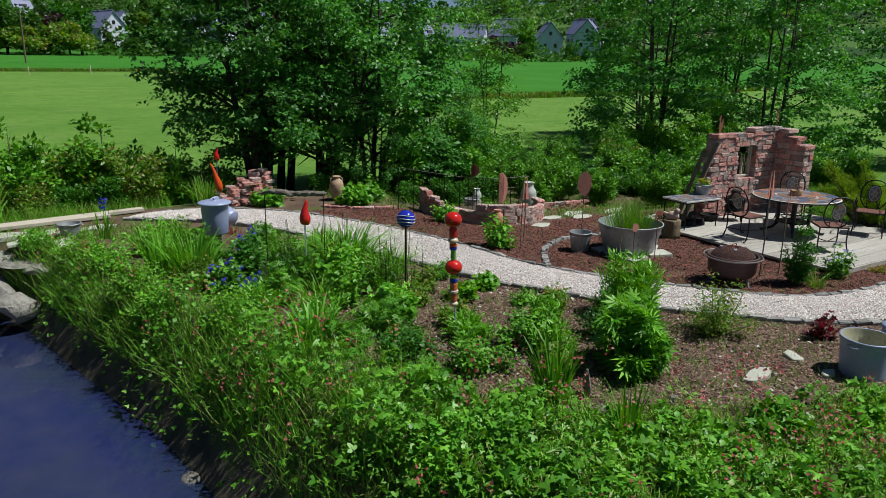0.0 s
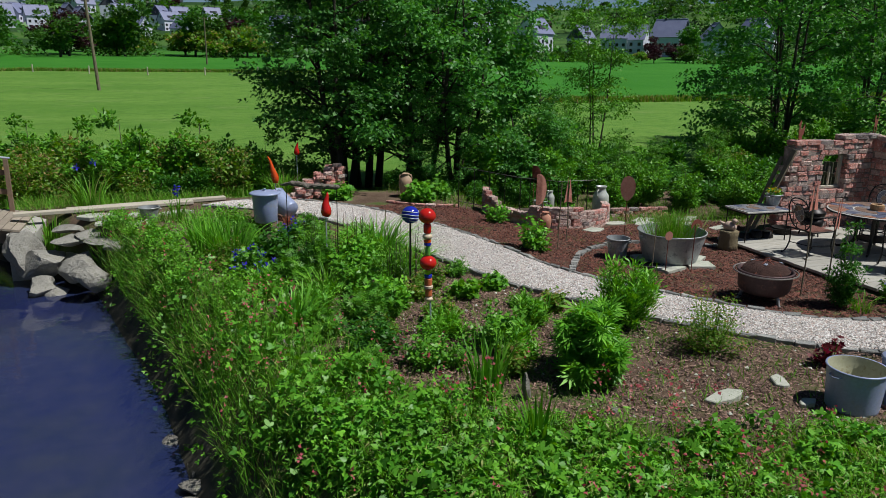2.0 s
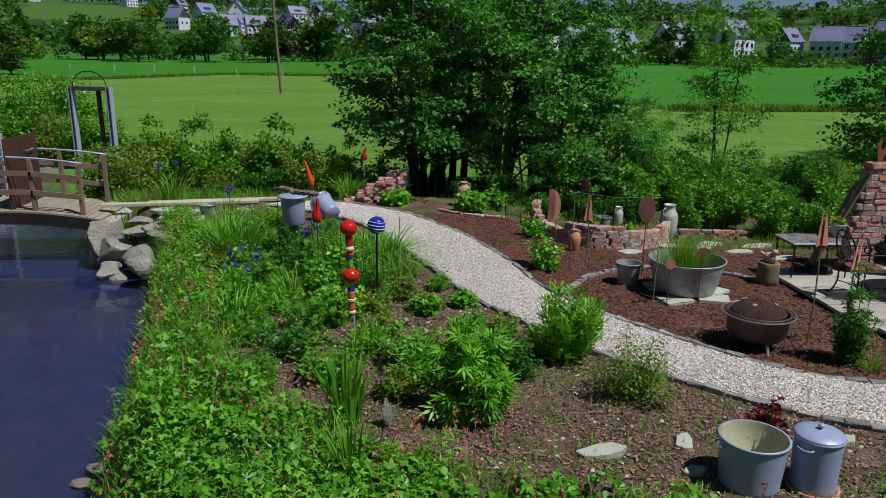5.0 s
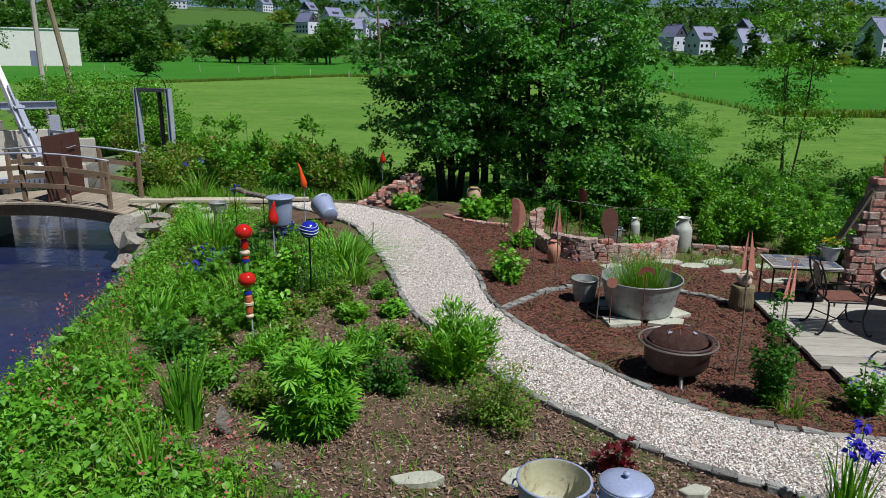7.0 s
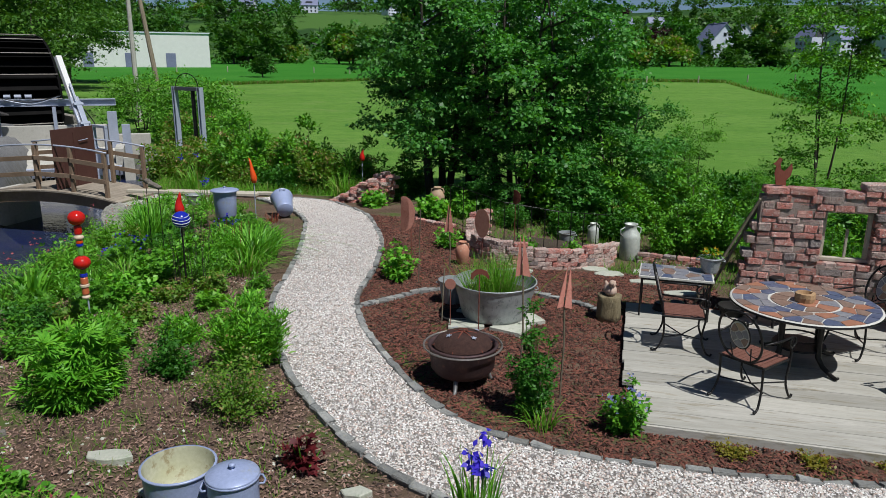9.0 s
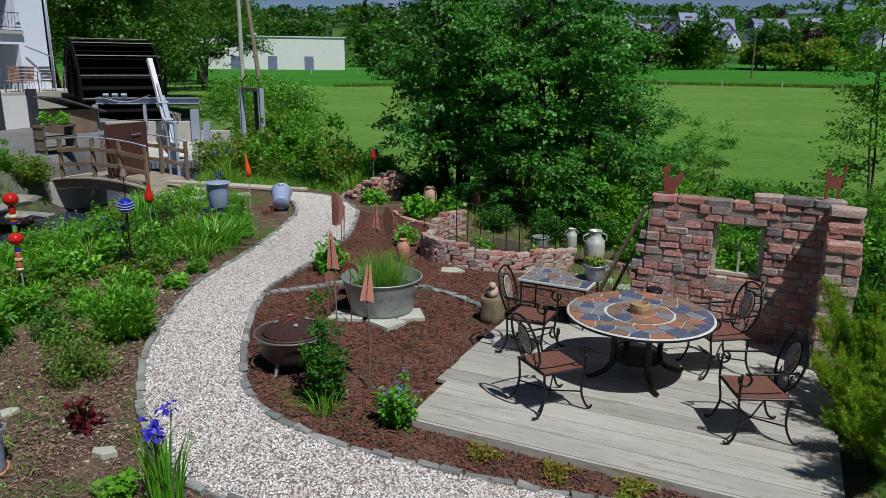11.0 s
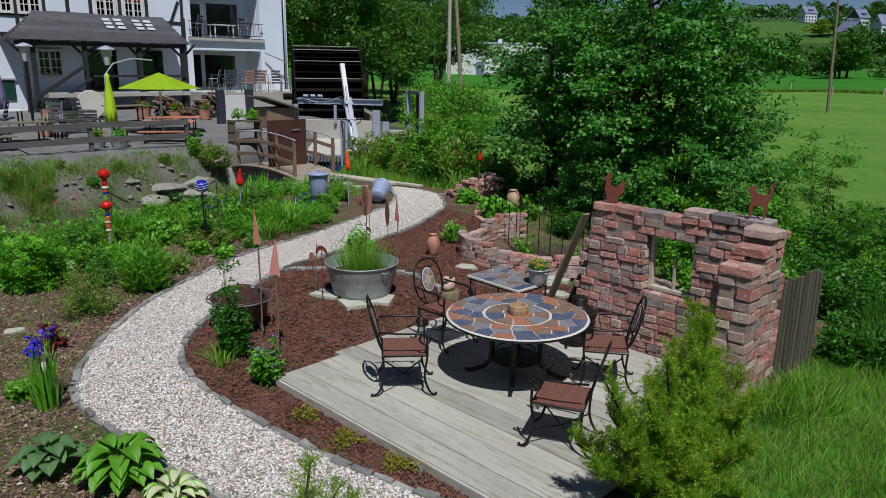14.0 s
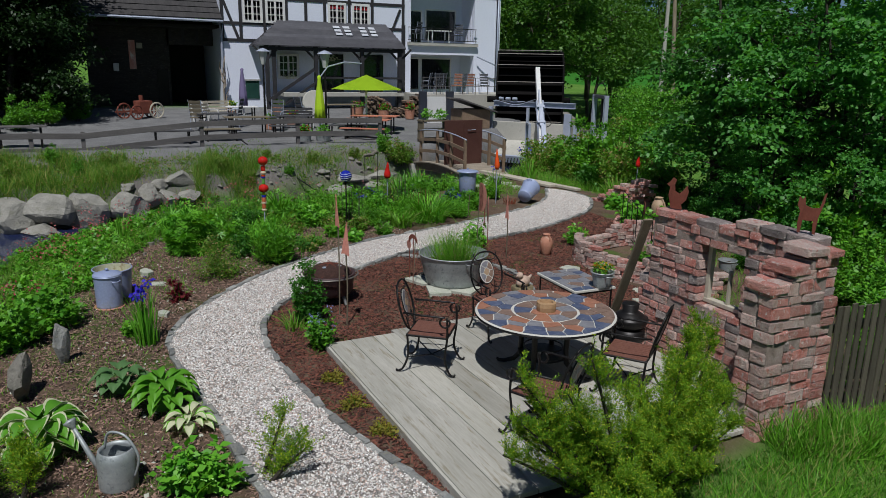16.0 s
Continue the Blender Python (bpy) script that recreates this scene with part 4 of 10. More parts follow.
def garden_chair():
    t = thing("garden_chair", (0, 0, 0), "black wrought iron armchair with brown slatted seat and oval mosaic back", "chair", "chairs round the table")
    r = random.Random(3)
    seat = new("seat")
    seat.parent = t
    for i in range(9):
        bm = B()
        box(bm, (-0.2 + i * 0.05, 0, 0.435), (0.044, 0.43, 0.016), bevel=0.003)
        part("seat_slat", bm, SEATWOOD, seat)
    bm = B()
    tube(bm, [(0.235 * sx, 0.225 * sy, 0.428) for sx, sy in ((-1, -1), (1, -1), (1, 1), (-1, 1))], 0.012, 6, True)
    part("seat_frame", bm, IRON, t)
    for sx in (-1, 1):
        bm = B()
        tube(bm, curve([(sx * 0.235, 0.22, 0.66), (sx * 0.24, 0.225, 0.43), (sx * 0.235, 0.2, 0.2), (sx * 0.25, 0.25, 0.05), (sx * 0.25, 0.3, 0.012), (sx * 0.25, 0.32, 0.035)], 5), 0.012, 6)
        part("leg", bm, IRON, t, smooth=True)
        bm = B()
        tube(bm, curve([(sx * 0.225, -0.22, 0.44), (sx * 0.225, -0.21, 0.2), (sx * 0.24, -0.26, 0.05), (sx * 0.245, -0.32, 0.012), (sx * 0.245, -0.335, 0.03)], 5), 0.012, 6)
        part("leg", bm, IRON, t, smooth=True)
        bm = B()
        ring = [(sx * 0.255, 0.2 + 0.055 * math.cos(a), 0.615 + 0.055 * math.sin(a)) for a in np.linspace(1.6, 7.0, 12)]
        tube(bm, [(sx * 0.235, -0.26, 0.68), (sx * 0.262, -0.05, 0.675), (sx * 0.26, 0.14, 0.672)] + ring, 0.011, 6)
        part("armrest", bm, IRON, t, smooth=True)
    bk = new("backrest")
    bk.parent = t
    lean = lambda x, z: (x, -0.225 - 0.28 * (z - 0.44), z)
    bm = B()
    tube(bm, [lean(0.225 * (abs(math.cos(a)) ** 0.8) * (1 if math.cos(a) > 0 else -1), 0.7 + 0.265 * math.sin(a)) for a in np.linspace(0, 2 * math.pi, 28, endpoint=False)], 0.012, 6, True)
    part("back_hoop", bm, IRON, bk, smooth=True)
    oval = [lean(0.105 * math.cos(a), 0.72 + 0.15 * math.sin(a)) for a in np.linspace(0, 2 * math.pi, 22, endpoint=False)]
    bm = B()
    tube(bm, oval, 0.008, 5, True)
    part("oval_ring", bm, IRON, bk, smooth=True)
    tilt = Matrix.Translation((0, -0.225 - 0.28 * 0.28, 0.72)) @ pose(0, 0, 0, 90 + 15.6, 0, 0)
    el = [(0.1 * math.cos(a), 0.147 * math.sin(a)) for a in np.linspace(0, 2 * math.pi, 24, endpoint=False)]
    bm = B()
    slab(bm, el, -0.007, 0.007, tilt)
    part("medallion", bm, GROUT, bk)
    seeds = [(0, 0)] + [(0.07 * math.cos(a), 0.1 * math.sin(a)) for a in [0.3 + i * 1.05 for i in range(6)]]
    for side, z in ((1, 0.008), (-1, -0.011)):
        for c in mosaic(seeds, [(x * 0.94, y * 0.94) for x, y in el], 0.006):
            bm = B()
            slab(bm, c, z, z + 0.003, tilt)
            part("tile", bm, TILES[r.choice((3, 3, 4, 1))], bk)
    for sx in (-1, 1):
        for za, zb, xa in ((0.5, 0.62, 0.15), (0.93, 0.82, 0.13)):
            bm = B()
            sp = [lean(sx * (0.02 + xa * (1 - k / 9.0) + 0.035 * math.sin(k * 0.9)), za + (zb - za) * k / 9.0 + 0.025 * math.cos(k * 0.9)) for k in range(10)]
            tube(bm, sp, 0.006, 5)
            part("scroll", bm, IRON, bk)
    for x in (-0.09, 0.09):
        bm = B()
        tube(bm, [lean(x, 0.42), lean(x * 1.2, 0.6)], 0.007, 5)
        part("scroll", bm, IRON, bk)
    bm = B()
    tube(bm, [(-0.235, -0.2, 0.18), (0, 0, 0.14), (0.235, 0.2, 0.19)], 0.008, 5)
    tube(bm, [(0.235, -0.2, 0.18), (0, 0, 0.14), (-0.235, 0.2, 0.19)], 0.008, 5)
    part("stretcher", bm, IRON, t)
    return t


CHAIR = garden_chair()


def chair_at(x, y, tx, ty, z=0.045):
    return pose(x, y, z, 0, 0, math.degrees(math.atan2(ty - y, tx - x)) - 90)


CHAIR.matrix_basis = chair_at(11.92, 6.63, 12.6, 7.45)
for x, y, tx, ty in ((11.33, 7.82, 12.6, 7.8), (13.72, 6.9, 12.82, 6.5), (13.3, 8.23, 12.55, 7.7)):
    copy_thing(CHAIR, chair_at(x, y, tx, ty))


# ---- trees and shrubs ----
def limb_paths(rng, stems, spread, h, lean=0.15, first=0.22, girth=1.0):
    """Main stems and their limbs: lists of points with radii."""
    out, tips = [], []
    for i in range(stems):
        a = 2 * math.pi * i / max(1, stems) + rng.uniform(-0.5, 0.5)
        b = 0.12 * stems ** 0.5 * (stems > 1)
        top = h * rng.uniform(0.75, 1.0)
        pts, rad = [], []
        for k in range(9):
            t = k / 8
            q = b + lean * top * t ** 1.3
            pts.append((math.cos(a) * q + 0.08 * math.sin(5 * t + i), math.sin(a) * q + 0.08 * math.cos(4 * t + i), top * t))
            rad.append(girth * (0.085 if stems > 1 else 0.13) * (h / 6) * (1 - 0.85 * t))
        out.append((pts, rad))
        for k in range(9):
            t = first + (0.95 - first) * (k + rng.random()) / 9
            base = Vector(pts[int(t * 8)]).lerp(Vector(pts[min(8, int(t * 8) + 1)]), t * 8 - int(t * 8))
            aa = a + rng.uniform(-2.2, 2.2)
            ln = spread * (1.0 - 0.45 * t) * rng.uniform(0.6, 1.1)
            end = base + Vector((math.cos(aa) * ln, math.sin(aa) * ln, ln * rng.uniform(0.05, 0.5)))
            mid = base.lerp(end, 0.5) + Vector((0, 0, 0.12 * ln))
            out.append(([base, mid, end], [0.032 * girth * h / 6, 0.02 * girth * h / 6, 0.006 * girth * h / 6]))
            tips += [end, mid.lerp(end, 0.4)]
        tips.append(Vector(pts[-1]))
    return out, tips


def tree(name, x, y, h, spread, material, n, size, label, seed, stems=1, template=LOBED, blob=0.7, low=0.0, category="tree", z=None, group="", first=0.12, girth=1.0, lean=0.15):
    rng = np.random.default_rng(seed)
    t = thing(name, (x, y, h1(x, y) - 0.05 if z is None else z), label, category, group)
    limbs, tips = limb_paths(rng, stems, spread, h, lean, first, girth)
    for pts, rad in limbs:
        bm = B()
        tube(bm, pts, rad, 7 if rad[0] > 0.05 else 5)
        part("trunk" if len(pts) > 3 else "limb", bm, BARK, t, smooth=True)
    # leafy twigs that spring from the limbs and hang a little at their ends
    per = 22
    cnt = n // per
    ends = np.array([p for p in tips if p.z > low])
    base = ends[rng.integers(0, len(ends), cnt)] + rng.normal(0, 1, (cnt, 3)) * np.array([0.42, 0.42, 0.3]) * blob
    way = base * np.array([1, 1, 0]) / (np.linalg.norm(base[:, :2], axis=1, keepdims=True) + 0.3) + rng.normal(0, 0.75, (cnt, 3))
    way[:, 2] = np.abs(way[:, 2]) * 0.5
    way /= np.linalg.norm(way, axis=1, keepdims=True)
    ln = rng.uniform(0.5, 1.35, cnt) * blob * 1.5
    s = np.tile(np.linspace(0.1, 1, per), cnt)
    b, w, l = np.repeat(base, per, 0), np.repeat(way, per, 0), np.repeat(ln, per)
    side = np.column_stack([-w[:, 1], w[:, 0], np.zeros(len(w))]) * np.where(np.arange(len(w)) % 2, 1, -1)[:, None]
    pos = b + w * (s * l)[:, None] + side * 0.09 * l[:, None] + rng.normal(0, 0.05, b.shape) * l[:, None]
    pos[:, 2] -= 0.22 * l * s * s
    keep = pos[:, 2] > 0.12
    out = w * 0.7 + side * 0.8
    pos, out = pos[keep], out[keep]
    sow("crown", template, pos, leaf_frames(rng, out, 0.5, 0.7), rng.uniform(0.55, 1.25, len(pos)) * size, material, t)
    return t


T1 = tree("field_maple", 5.7, 18.0, 6.4, 2.2, LEAF_MAPLE, 13000, 0.12, "multi-stemmed maple with dark trunks and dense green leaves", 31, stems=4, low=1.5, blob=0.48, girth=1.25, lean=0.11)
T2 = tree("field_maple", 7.7, 17.4, 6.2, 2.5, LEAF_HAZEL, 16000, 0.105, "bushy maple with green leaves down to the ground", 32, stems=3, low=0.4, blob=0.46, first=0.05, template=OVATE)
for src, x, y, a, s in ((T1, 6.6, 19.2, 100, 1.05), (T2, 8.9, 17.8, 140, 0.95), (T1, 8.1, 19.5, 210, 0.9), (T2, 10.3, 16.5, 40, 0.5), (T2, 8.3, 16.3, 200, 0.45)):
    copy_thing(src, pose(x, y, h1(x, y) - 0.05, 0, 0, a) @ Matrix.Diagonal((s, s, s, 1)))
T3 = tree("alder_tree", 22.0, 19.6, 9.0, 3.1, LEAF_HAZEL, 17500, 0.13, "tall leafy tree at the edge of the meadow", 33, stems=4, low=0.2, blob=0.62, first=0.03, girth=0.6, lean=0.06, template=OVATE)
for x, y, a, s in ((22.8, 15.2, 100, 0.85), (26.0, 19.5, 200, 1.0), (29, 14, 30, 1.0), (27, 25, 310, 0.9)):
    copy_thing(T3, pose(x, y, h1(x, y) - 0.05, 0, 0, a) @ Matrix.Diagonal((s, s, s, 1)))
YOUNG = tree("young_tree", 16.0, 22.4, 5.8, 0.95, LEAF_BED, 13000, 0.095, "slender young tree with airy foliage", 34, stems=3, low=0.3, blob=0.42, template=LEAF, first=0.06, girth=0.45, lean=0.06)
for x, y, a, k in ((12.1, 18.2, 40, 0.44), (11.7, 17.0, 250, 0.36), (13.4, 16.7, 100, 0.26), (14.6, 16.6, 10, 0.24), (15.4, 15.2, 300, 0.3)):
    copy_thing(YOUNG, pose(x, y, h1(x, y) - 0.05, 0, 0, a) @ Matrix.Diagonal((k, k, k, 1)))


def shrub_mesh(seed, w, h, material, n, size, template=LEAF, label="", name="hedge_shrub", x=0, y=0):
    rng = np.random.default_rng(seed)
    t = thing(name, (x, y, h1(x, y) - 0.02), label, "shrub", "shrubs along the meadow")
    blobs = []
    for i in range(12):
        a, q = rng.uniform(0, 6.28), w * 0.42 * rng.random() ** 0.5
        top = h * rng.uniform(0.55, 1.0) * (1 - 0.3 * q / (0.42 * w))
        end = Vector((math.cos(a) * q, math.sin(a) * q, top))
        bm = B()
        tube(bm, [(end.x * 0.2, end.y * 0.2, 0), (end.x * 0.7, end.y * 0.7, top * 0.5), end], [0.018, 0.012, 0.004], 5)
        if i % 2:
            bm.free()
        else:
            part("stem", bm, BARK, t, smooth=True)
        for f in (0.35, 0.65, 0.95):
            s = w * 0.16 * rng.uniform(0.6, 1.3) * (1.15 - 0.45 * f)
            blobs.append((end.x * (0.4 + 0.6 * f) + rng.normal(0, 0.1), end.y * (0.4 + 0.6 * f) + rng.normal(0, 0.1), max(s * 0.6, top * f), s, s, s * 0.9))
    pos, out = blob_points(rng, blobs, n, 0.25)
    pos[:, 2] = np.maximum(pos[:, 2], 0.03)
    out[:, 2] = np.abs(out[:, 2])
    sow("foliage", template, pos, leaf_frames(rng, out, 0.05, 0.8), rng.uniform(0.6, 1.2, len(pos)) * size, material, t)
    return t


S1 = shrub_mesh(41, 1.7, 1.5, LEAF_SHRUB, 4600, 0.09, label="tangled green and brownish hedge shrub beside the meadow", x=-1.6, y=17.4)
S2 = shrub_mesh(42, 1.6, 1.6, LEAF_BED, 4600, 0.095, label="fresh green shrub with upright shoots beside the meadow", x=-0.2, y=17.6)
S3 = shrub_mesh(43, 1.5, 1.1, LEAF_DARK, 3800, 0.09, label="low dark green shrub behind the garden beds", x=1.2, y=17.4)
rs = random.Random(9)
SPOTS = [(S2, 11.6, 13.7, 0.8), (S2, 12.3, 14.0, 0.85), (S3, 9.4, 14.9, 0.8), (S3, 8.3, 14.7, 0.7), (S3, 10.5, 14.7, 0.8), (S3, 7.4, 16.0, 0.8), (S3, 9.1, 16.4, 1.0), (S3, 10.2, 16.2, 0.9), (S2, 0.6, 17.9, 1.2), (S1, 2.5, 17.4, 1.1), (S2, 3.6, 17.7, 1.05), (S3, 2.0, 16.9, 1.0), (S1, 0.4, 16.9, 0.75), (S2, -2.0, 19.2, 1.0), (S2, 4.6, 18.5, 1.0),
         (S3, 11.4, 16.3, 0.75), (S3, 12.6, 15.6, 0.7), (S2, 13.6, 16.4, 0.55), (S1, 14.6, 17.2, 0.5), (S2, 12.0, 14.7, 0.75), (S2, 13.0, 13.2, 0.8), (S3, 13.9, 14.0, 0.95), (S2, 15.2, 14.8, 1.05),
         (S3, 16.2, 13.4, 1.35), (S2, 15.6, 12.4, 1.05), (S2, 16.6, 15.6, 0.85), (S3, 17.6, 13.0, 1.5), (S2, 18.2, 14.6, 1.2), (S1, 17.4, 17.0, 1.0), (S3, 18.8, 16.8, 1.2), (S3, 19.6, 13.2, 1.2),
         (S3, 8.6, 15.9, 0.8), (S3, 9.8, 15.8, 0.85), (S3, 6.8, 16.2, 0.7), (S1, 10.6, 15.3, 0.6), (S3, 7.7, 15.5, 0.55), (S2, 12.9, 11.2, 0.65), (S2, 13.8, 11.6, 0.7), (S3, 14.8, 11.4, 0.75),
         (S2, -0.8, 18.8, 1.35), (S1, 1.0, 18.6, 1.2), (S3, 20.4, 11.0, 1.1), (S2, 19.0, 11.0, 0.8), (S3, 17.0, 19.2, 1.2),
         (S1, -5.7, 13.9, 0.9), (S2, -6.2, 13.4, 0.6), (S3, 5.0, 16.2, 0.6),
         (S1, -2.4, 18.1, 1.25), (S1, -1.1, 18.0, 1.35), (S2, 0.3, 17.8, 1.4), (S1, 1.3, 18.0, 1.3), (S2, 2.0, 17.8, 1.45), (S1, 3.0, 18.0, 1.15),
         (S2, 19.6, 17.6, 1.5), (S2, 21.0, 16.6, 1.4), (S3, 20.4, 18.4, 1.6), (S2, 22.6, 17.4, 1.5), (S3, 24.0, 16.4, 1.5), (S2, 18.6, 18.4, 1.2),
         # first five: bright shrubs added to stand in for the maples' sunlit lower leaves
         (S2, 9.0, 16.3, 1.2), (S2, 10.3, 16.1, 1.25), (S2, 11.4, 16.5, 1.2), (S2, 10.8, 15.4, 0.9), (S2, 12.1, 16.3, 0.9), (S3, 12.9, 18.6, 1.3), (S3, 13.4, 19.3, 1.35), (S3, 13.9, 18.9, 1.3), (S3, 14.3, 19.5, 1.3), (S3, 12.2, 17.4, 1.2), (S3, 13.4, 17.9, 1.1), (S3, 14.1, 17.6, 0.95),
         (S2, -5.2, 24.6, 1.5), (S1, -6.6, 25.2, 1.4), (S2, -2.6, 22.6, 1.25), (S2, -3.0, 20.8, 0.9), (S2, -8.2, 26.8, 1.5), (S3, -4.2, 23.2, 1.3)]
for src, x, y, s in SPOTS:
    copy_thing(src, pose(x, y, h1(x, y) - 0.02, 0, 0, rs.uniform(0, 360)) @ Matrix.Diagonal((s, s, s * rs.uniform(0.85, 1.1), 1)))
# weedy little bushes on the far bank
for src, x, y, k in ((S1, -4.6, 7.2, 0.4), (S2, -5.1, 7.8, 0.34), (S1, -4.2, 8.0, 0.32), (S1, -5.6, 4.0, 0.36), (S2, -4.8, 3.2, 0.34), (S1, -4.4, 1.6, 0.4), (S1, -5.8, 1.0, 0.42), (S2, -4.2, 0.4, 0.36), (S1, -4.5, 4.4, 0.3), (S1, -5.3, 10.4, 0.26), (S2, -4.6, 9.4, 0.24), (S1, -5.6, 12.0, 0.28), (S1, -6.0, 9.0, 0.22), (S2, -6.2, 2.6, 0.36)):
    copy_thing(src, pose(x, y, h1(x, y) - 0.02, 0, 0, rs.uniform(0, 360)) @ Matrix.Diagonal((k, k, k * 1.15, 1)))
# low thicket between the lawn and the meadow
# the S3 leaves carry this thicket's shade in their green
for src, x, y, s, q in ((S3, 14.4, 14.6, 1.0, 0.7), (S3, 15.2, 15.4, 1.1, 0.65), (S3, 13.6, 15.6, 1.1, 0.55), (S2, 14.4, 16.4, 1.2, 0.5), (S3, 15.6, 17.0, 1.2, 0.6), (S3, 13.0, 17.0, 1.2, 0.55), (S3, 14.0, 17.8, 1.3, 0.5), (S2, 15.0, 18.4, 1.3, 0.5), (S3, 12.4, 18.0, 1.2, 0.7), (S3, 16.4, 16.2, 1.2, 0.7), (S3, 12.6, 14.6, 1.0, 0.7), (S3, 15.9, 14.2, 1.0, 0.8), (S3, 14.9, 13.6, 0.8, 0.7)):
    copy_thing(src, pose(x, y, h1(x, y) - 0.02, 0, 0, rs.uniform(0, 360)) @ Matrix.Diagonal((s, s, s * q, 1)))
# big willow-like shrub by the sluice
T4 = tree("willow_bush", -9.0, 29.5, 2.9, 1.5, LEAF_BED, 11000, 0.13, "large rounded willow bush behind the sluice", 37, stems=5, low=0.3, template=LEAF, blob=0.6)
copy_thing(T4, pose(-6.6, 27.6, -0.5, 0, 0, 90) @ Matrix.Diagonal((0.5, 0.5, 0.5, 1)))
copy_thing(T4, pose(-14.5, 33, -0.5, 0, 0, 200) @ Matrix.Diagonal((0.95, 0.95, 0.95, 1)))
# wood behind the house and round the yard
LEAF_ASH = foliage("ash_leaf", (0.042, 0.125, 0.02), (0.125, 0.27, 0.04), 0.3)
T5 = tree("ash_tree", -30, 36, 13, 4.6, LEAF_ASH, 13000, 0.27, "tall ash tree with an airy olive green crown", 38, stems=2, low=3.6, blob=1.5, first=0.28)
for x, y, a, s in ((-36, 42, 60, 1.1), (-40, 52, 200, 1.1), (-42, 34, 300, 1.2), (-46, 46, 250, 1.3), (-48, 66, 90, 1.2), (-55, 40, 10, 1.3), (-52, 58, 120, 1.4), (-29, 40.5, 80, 0.85), (-60, 78, 20, 1.4), (-33, 36, 190, 1.0),
                   (-30, -5, 10, 1.0), (-36, 6, 200, 1.1), (-27, -8, 100, 0.9)):
    copy_thing(T5, pose(x, y, h1(x, y) - 0.1, 0, 0, a) @ Matrix.Diagonal((s, s, s, 1)))
for x, y, s in ((-14.5, 1.2, 0.9), (-13.6, 0.2, 0.8), (-16.0, 2.2, 0.9), (-12.6, -0.9, 0.9), (-17.5, 3.4, 0.8), (-11.5, -1.8, 1.0)):
    copy_thing(S2 if s < 1.4 else S3, pose(x, y, h1(x, y), 0, 0, rs.uniform(0, 360)) @ Matrix.Diagonal((s, s, s, 1)))


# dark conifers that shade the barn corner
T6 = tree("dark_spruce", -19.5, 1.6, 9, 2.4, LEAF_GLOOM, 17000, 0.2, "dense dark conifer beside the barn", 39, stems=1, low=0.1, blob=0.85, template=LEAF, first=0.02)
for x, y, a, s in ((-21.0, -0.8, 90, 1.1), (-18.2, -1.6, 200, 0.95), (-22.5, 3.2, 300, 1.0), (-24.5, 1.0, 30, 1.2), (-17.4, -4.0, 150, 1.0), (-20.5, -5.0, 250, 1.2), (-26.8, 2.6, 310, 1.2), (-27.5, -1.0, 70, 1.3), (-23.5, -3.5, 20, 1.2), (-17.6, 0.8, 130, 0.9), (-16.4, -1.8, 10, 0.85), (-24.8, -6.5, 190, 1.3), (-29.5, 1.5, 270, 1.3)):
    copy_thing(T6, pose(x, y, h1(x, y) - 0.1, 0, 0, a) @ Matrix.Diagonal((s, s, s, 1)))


# ---- far trees ----
def far_tree(seed, h, w, material, label, x, y, conifer=False):
    rng = np.random.default_rng(seed)
    t = thing("distant_tree", (x, y, h1(x, y) - 0.3), label, "tree", "trees beyond the meadow")
    bm = B()
    tube(bm, [(0, 0, 0), (0.1, 0, h * 0.4), (0, 0, h * 0.8)], [0.3, 0.22, 0.05], 7)
    part("trunk", bm, BARK, t)
    if conifer:
        blobs = [(rng.normal(0, 0.1) * w, rng.normal(0, 0.1) * w, h * k, w * 0.55 * (1.05 - k), w * 0.55 * (1.05 - k), h * 0.07) for k in np.linspace(0.1, 0.98, 14)]
    else:
        blobs = [(rng.normal(0, 0.22) * w, rng.normal(0, 0.22) * w, h * rng.uniform(0.25, 0.85), w * rng.uniform(0.16, 0.27), w * rng.uniform(0.16, 0.27), h * rng.uniform(0.08, 0.15)) for _ in range(26)]
    pos, out = blob_points(rng, blobs, 1900, 0.45)
    out[:, 2] = np.abs(out[:, 2])
    sow("crown", LOBED, pos, leaf_frames(rng, out, 0.1, 0.7), rng.uniform(0.5, 1.1, len(pos)) * 1.0, material, t)
    return t


F1 = far_tree(51, 11, 10, LEAF_FAR, "round green tree at the far edge of the meadow", -60, 190)
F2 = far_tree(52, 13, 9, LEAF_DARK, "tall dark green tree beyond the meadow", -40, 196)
F3 = far_tree(53, 12, 10, LEAF_COPPER, "dark copper beech beyond the meadow", -24, 205)
F4 = far_tree(54, 15, 7, LEAF_FAR, "dark conifer between the village houses", 90, 200, True)
F5 = far_tree(55, 8, 9, LEAF_SHRUB, "light green bushy tree beyond the meadow", 10, 215)
rf = random.Random(77)
for x, y, s in ((-52, 178, 0.95), (-38, 184, 1.0), (-24, 190, 0.9), (-92, 176, 1.1), (-47.5, 108, 0.42)):
    copy_thing(F1, pose(x, y, h1(x, y) - 0.3, 0, 0, rf.uniform(0, 360)) @ Matrix.Diagonal((s, s, s, 1)))


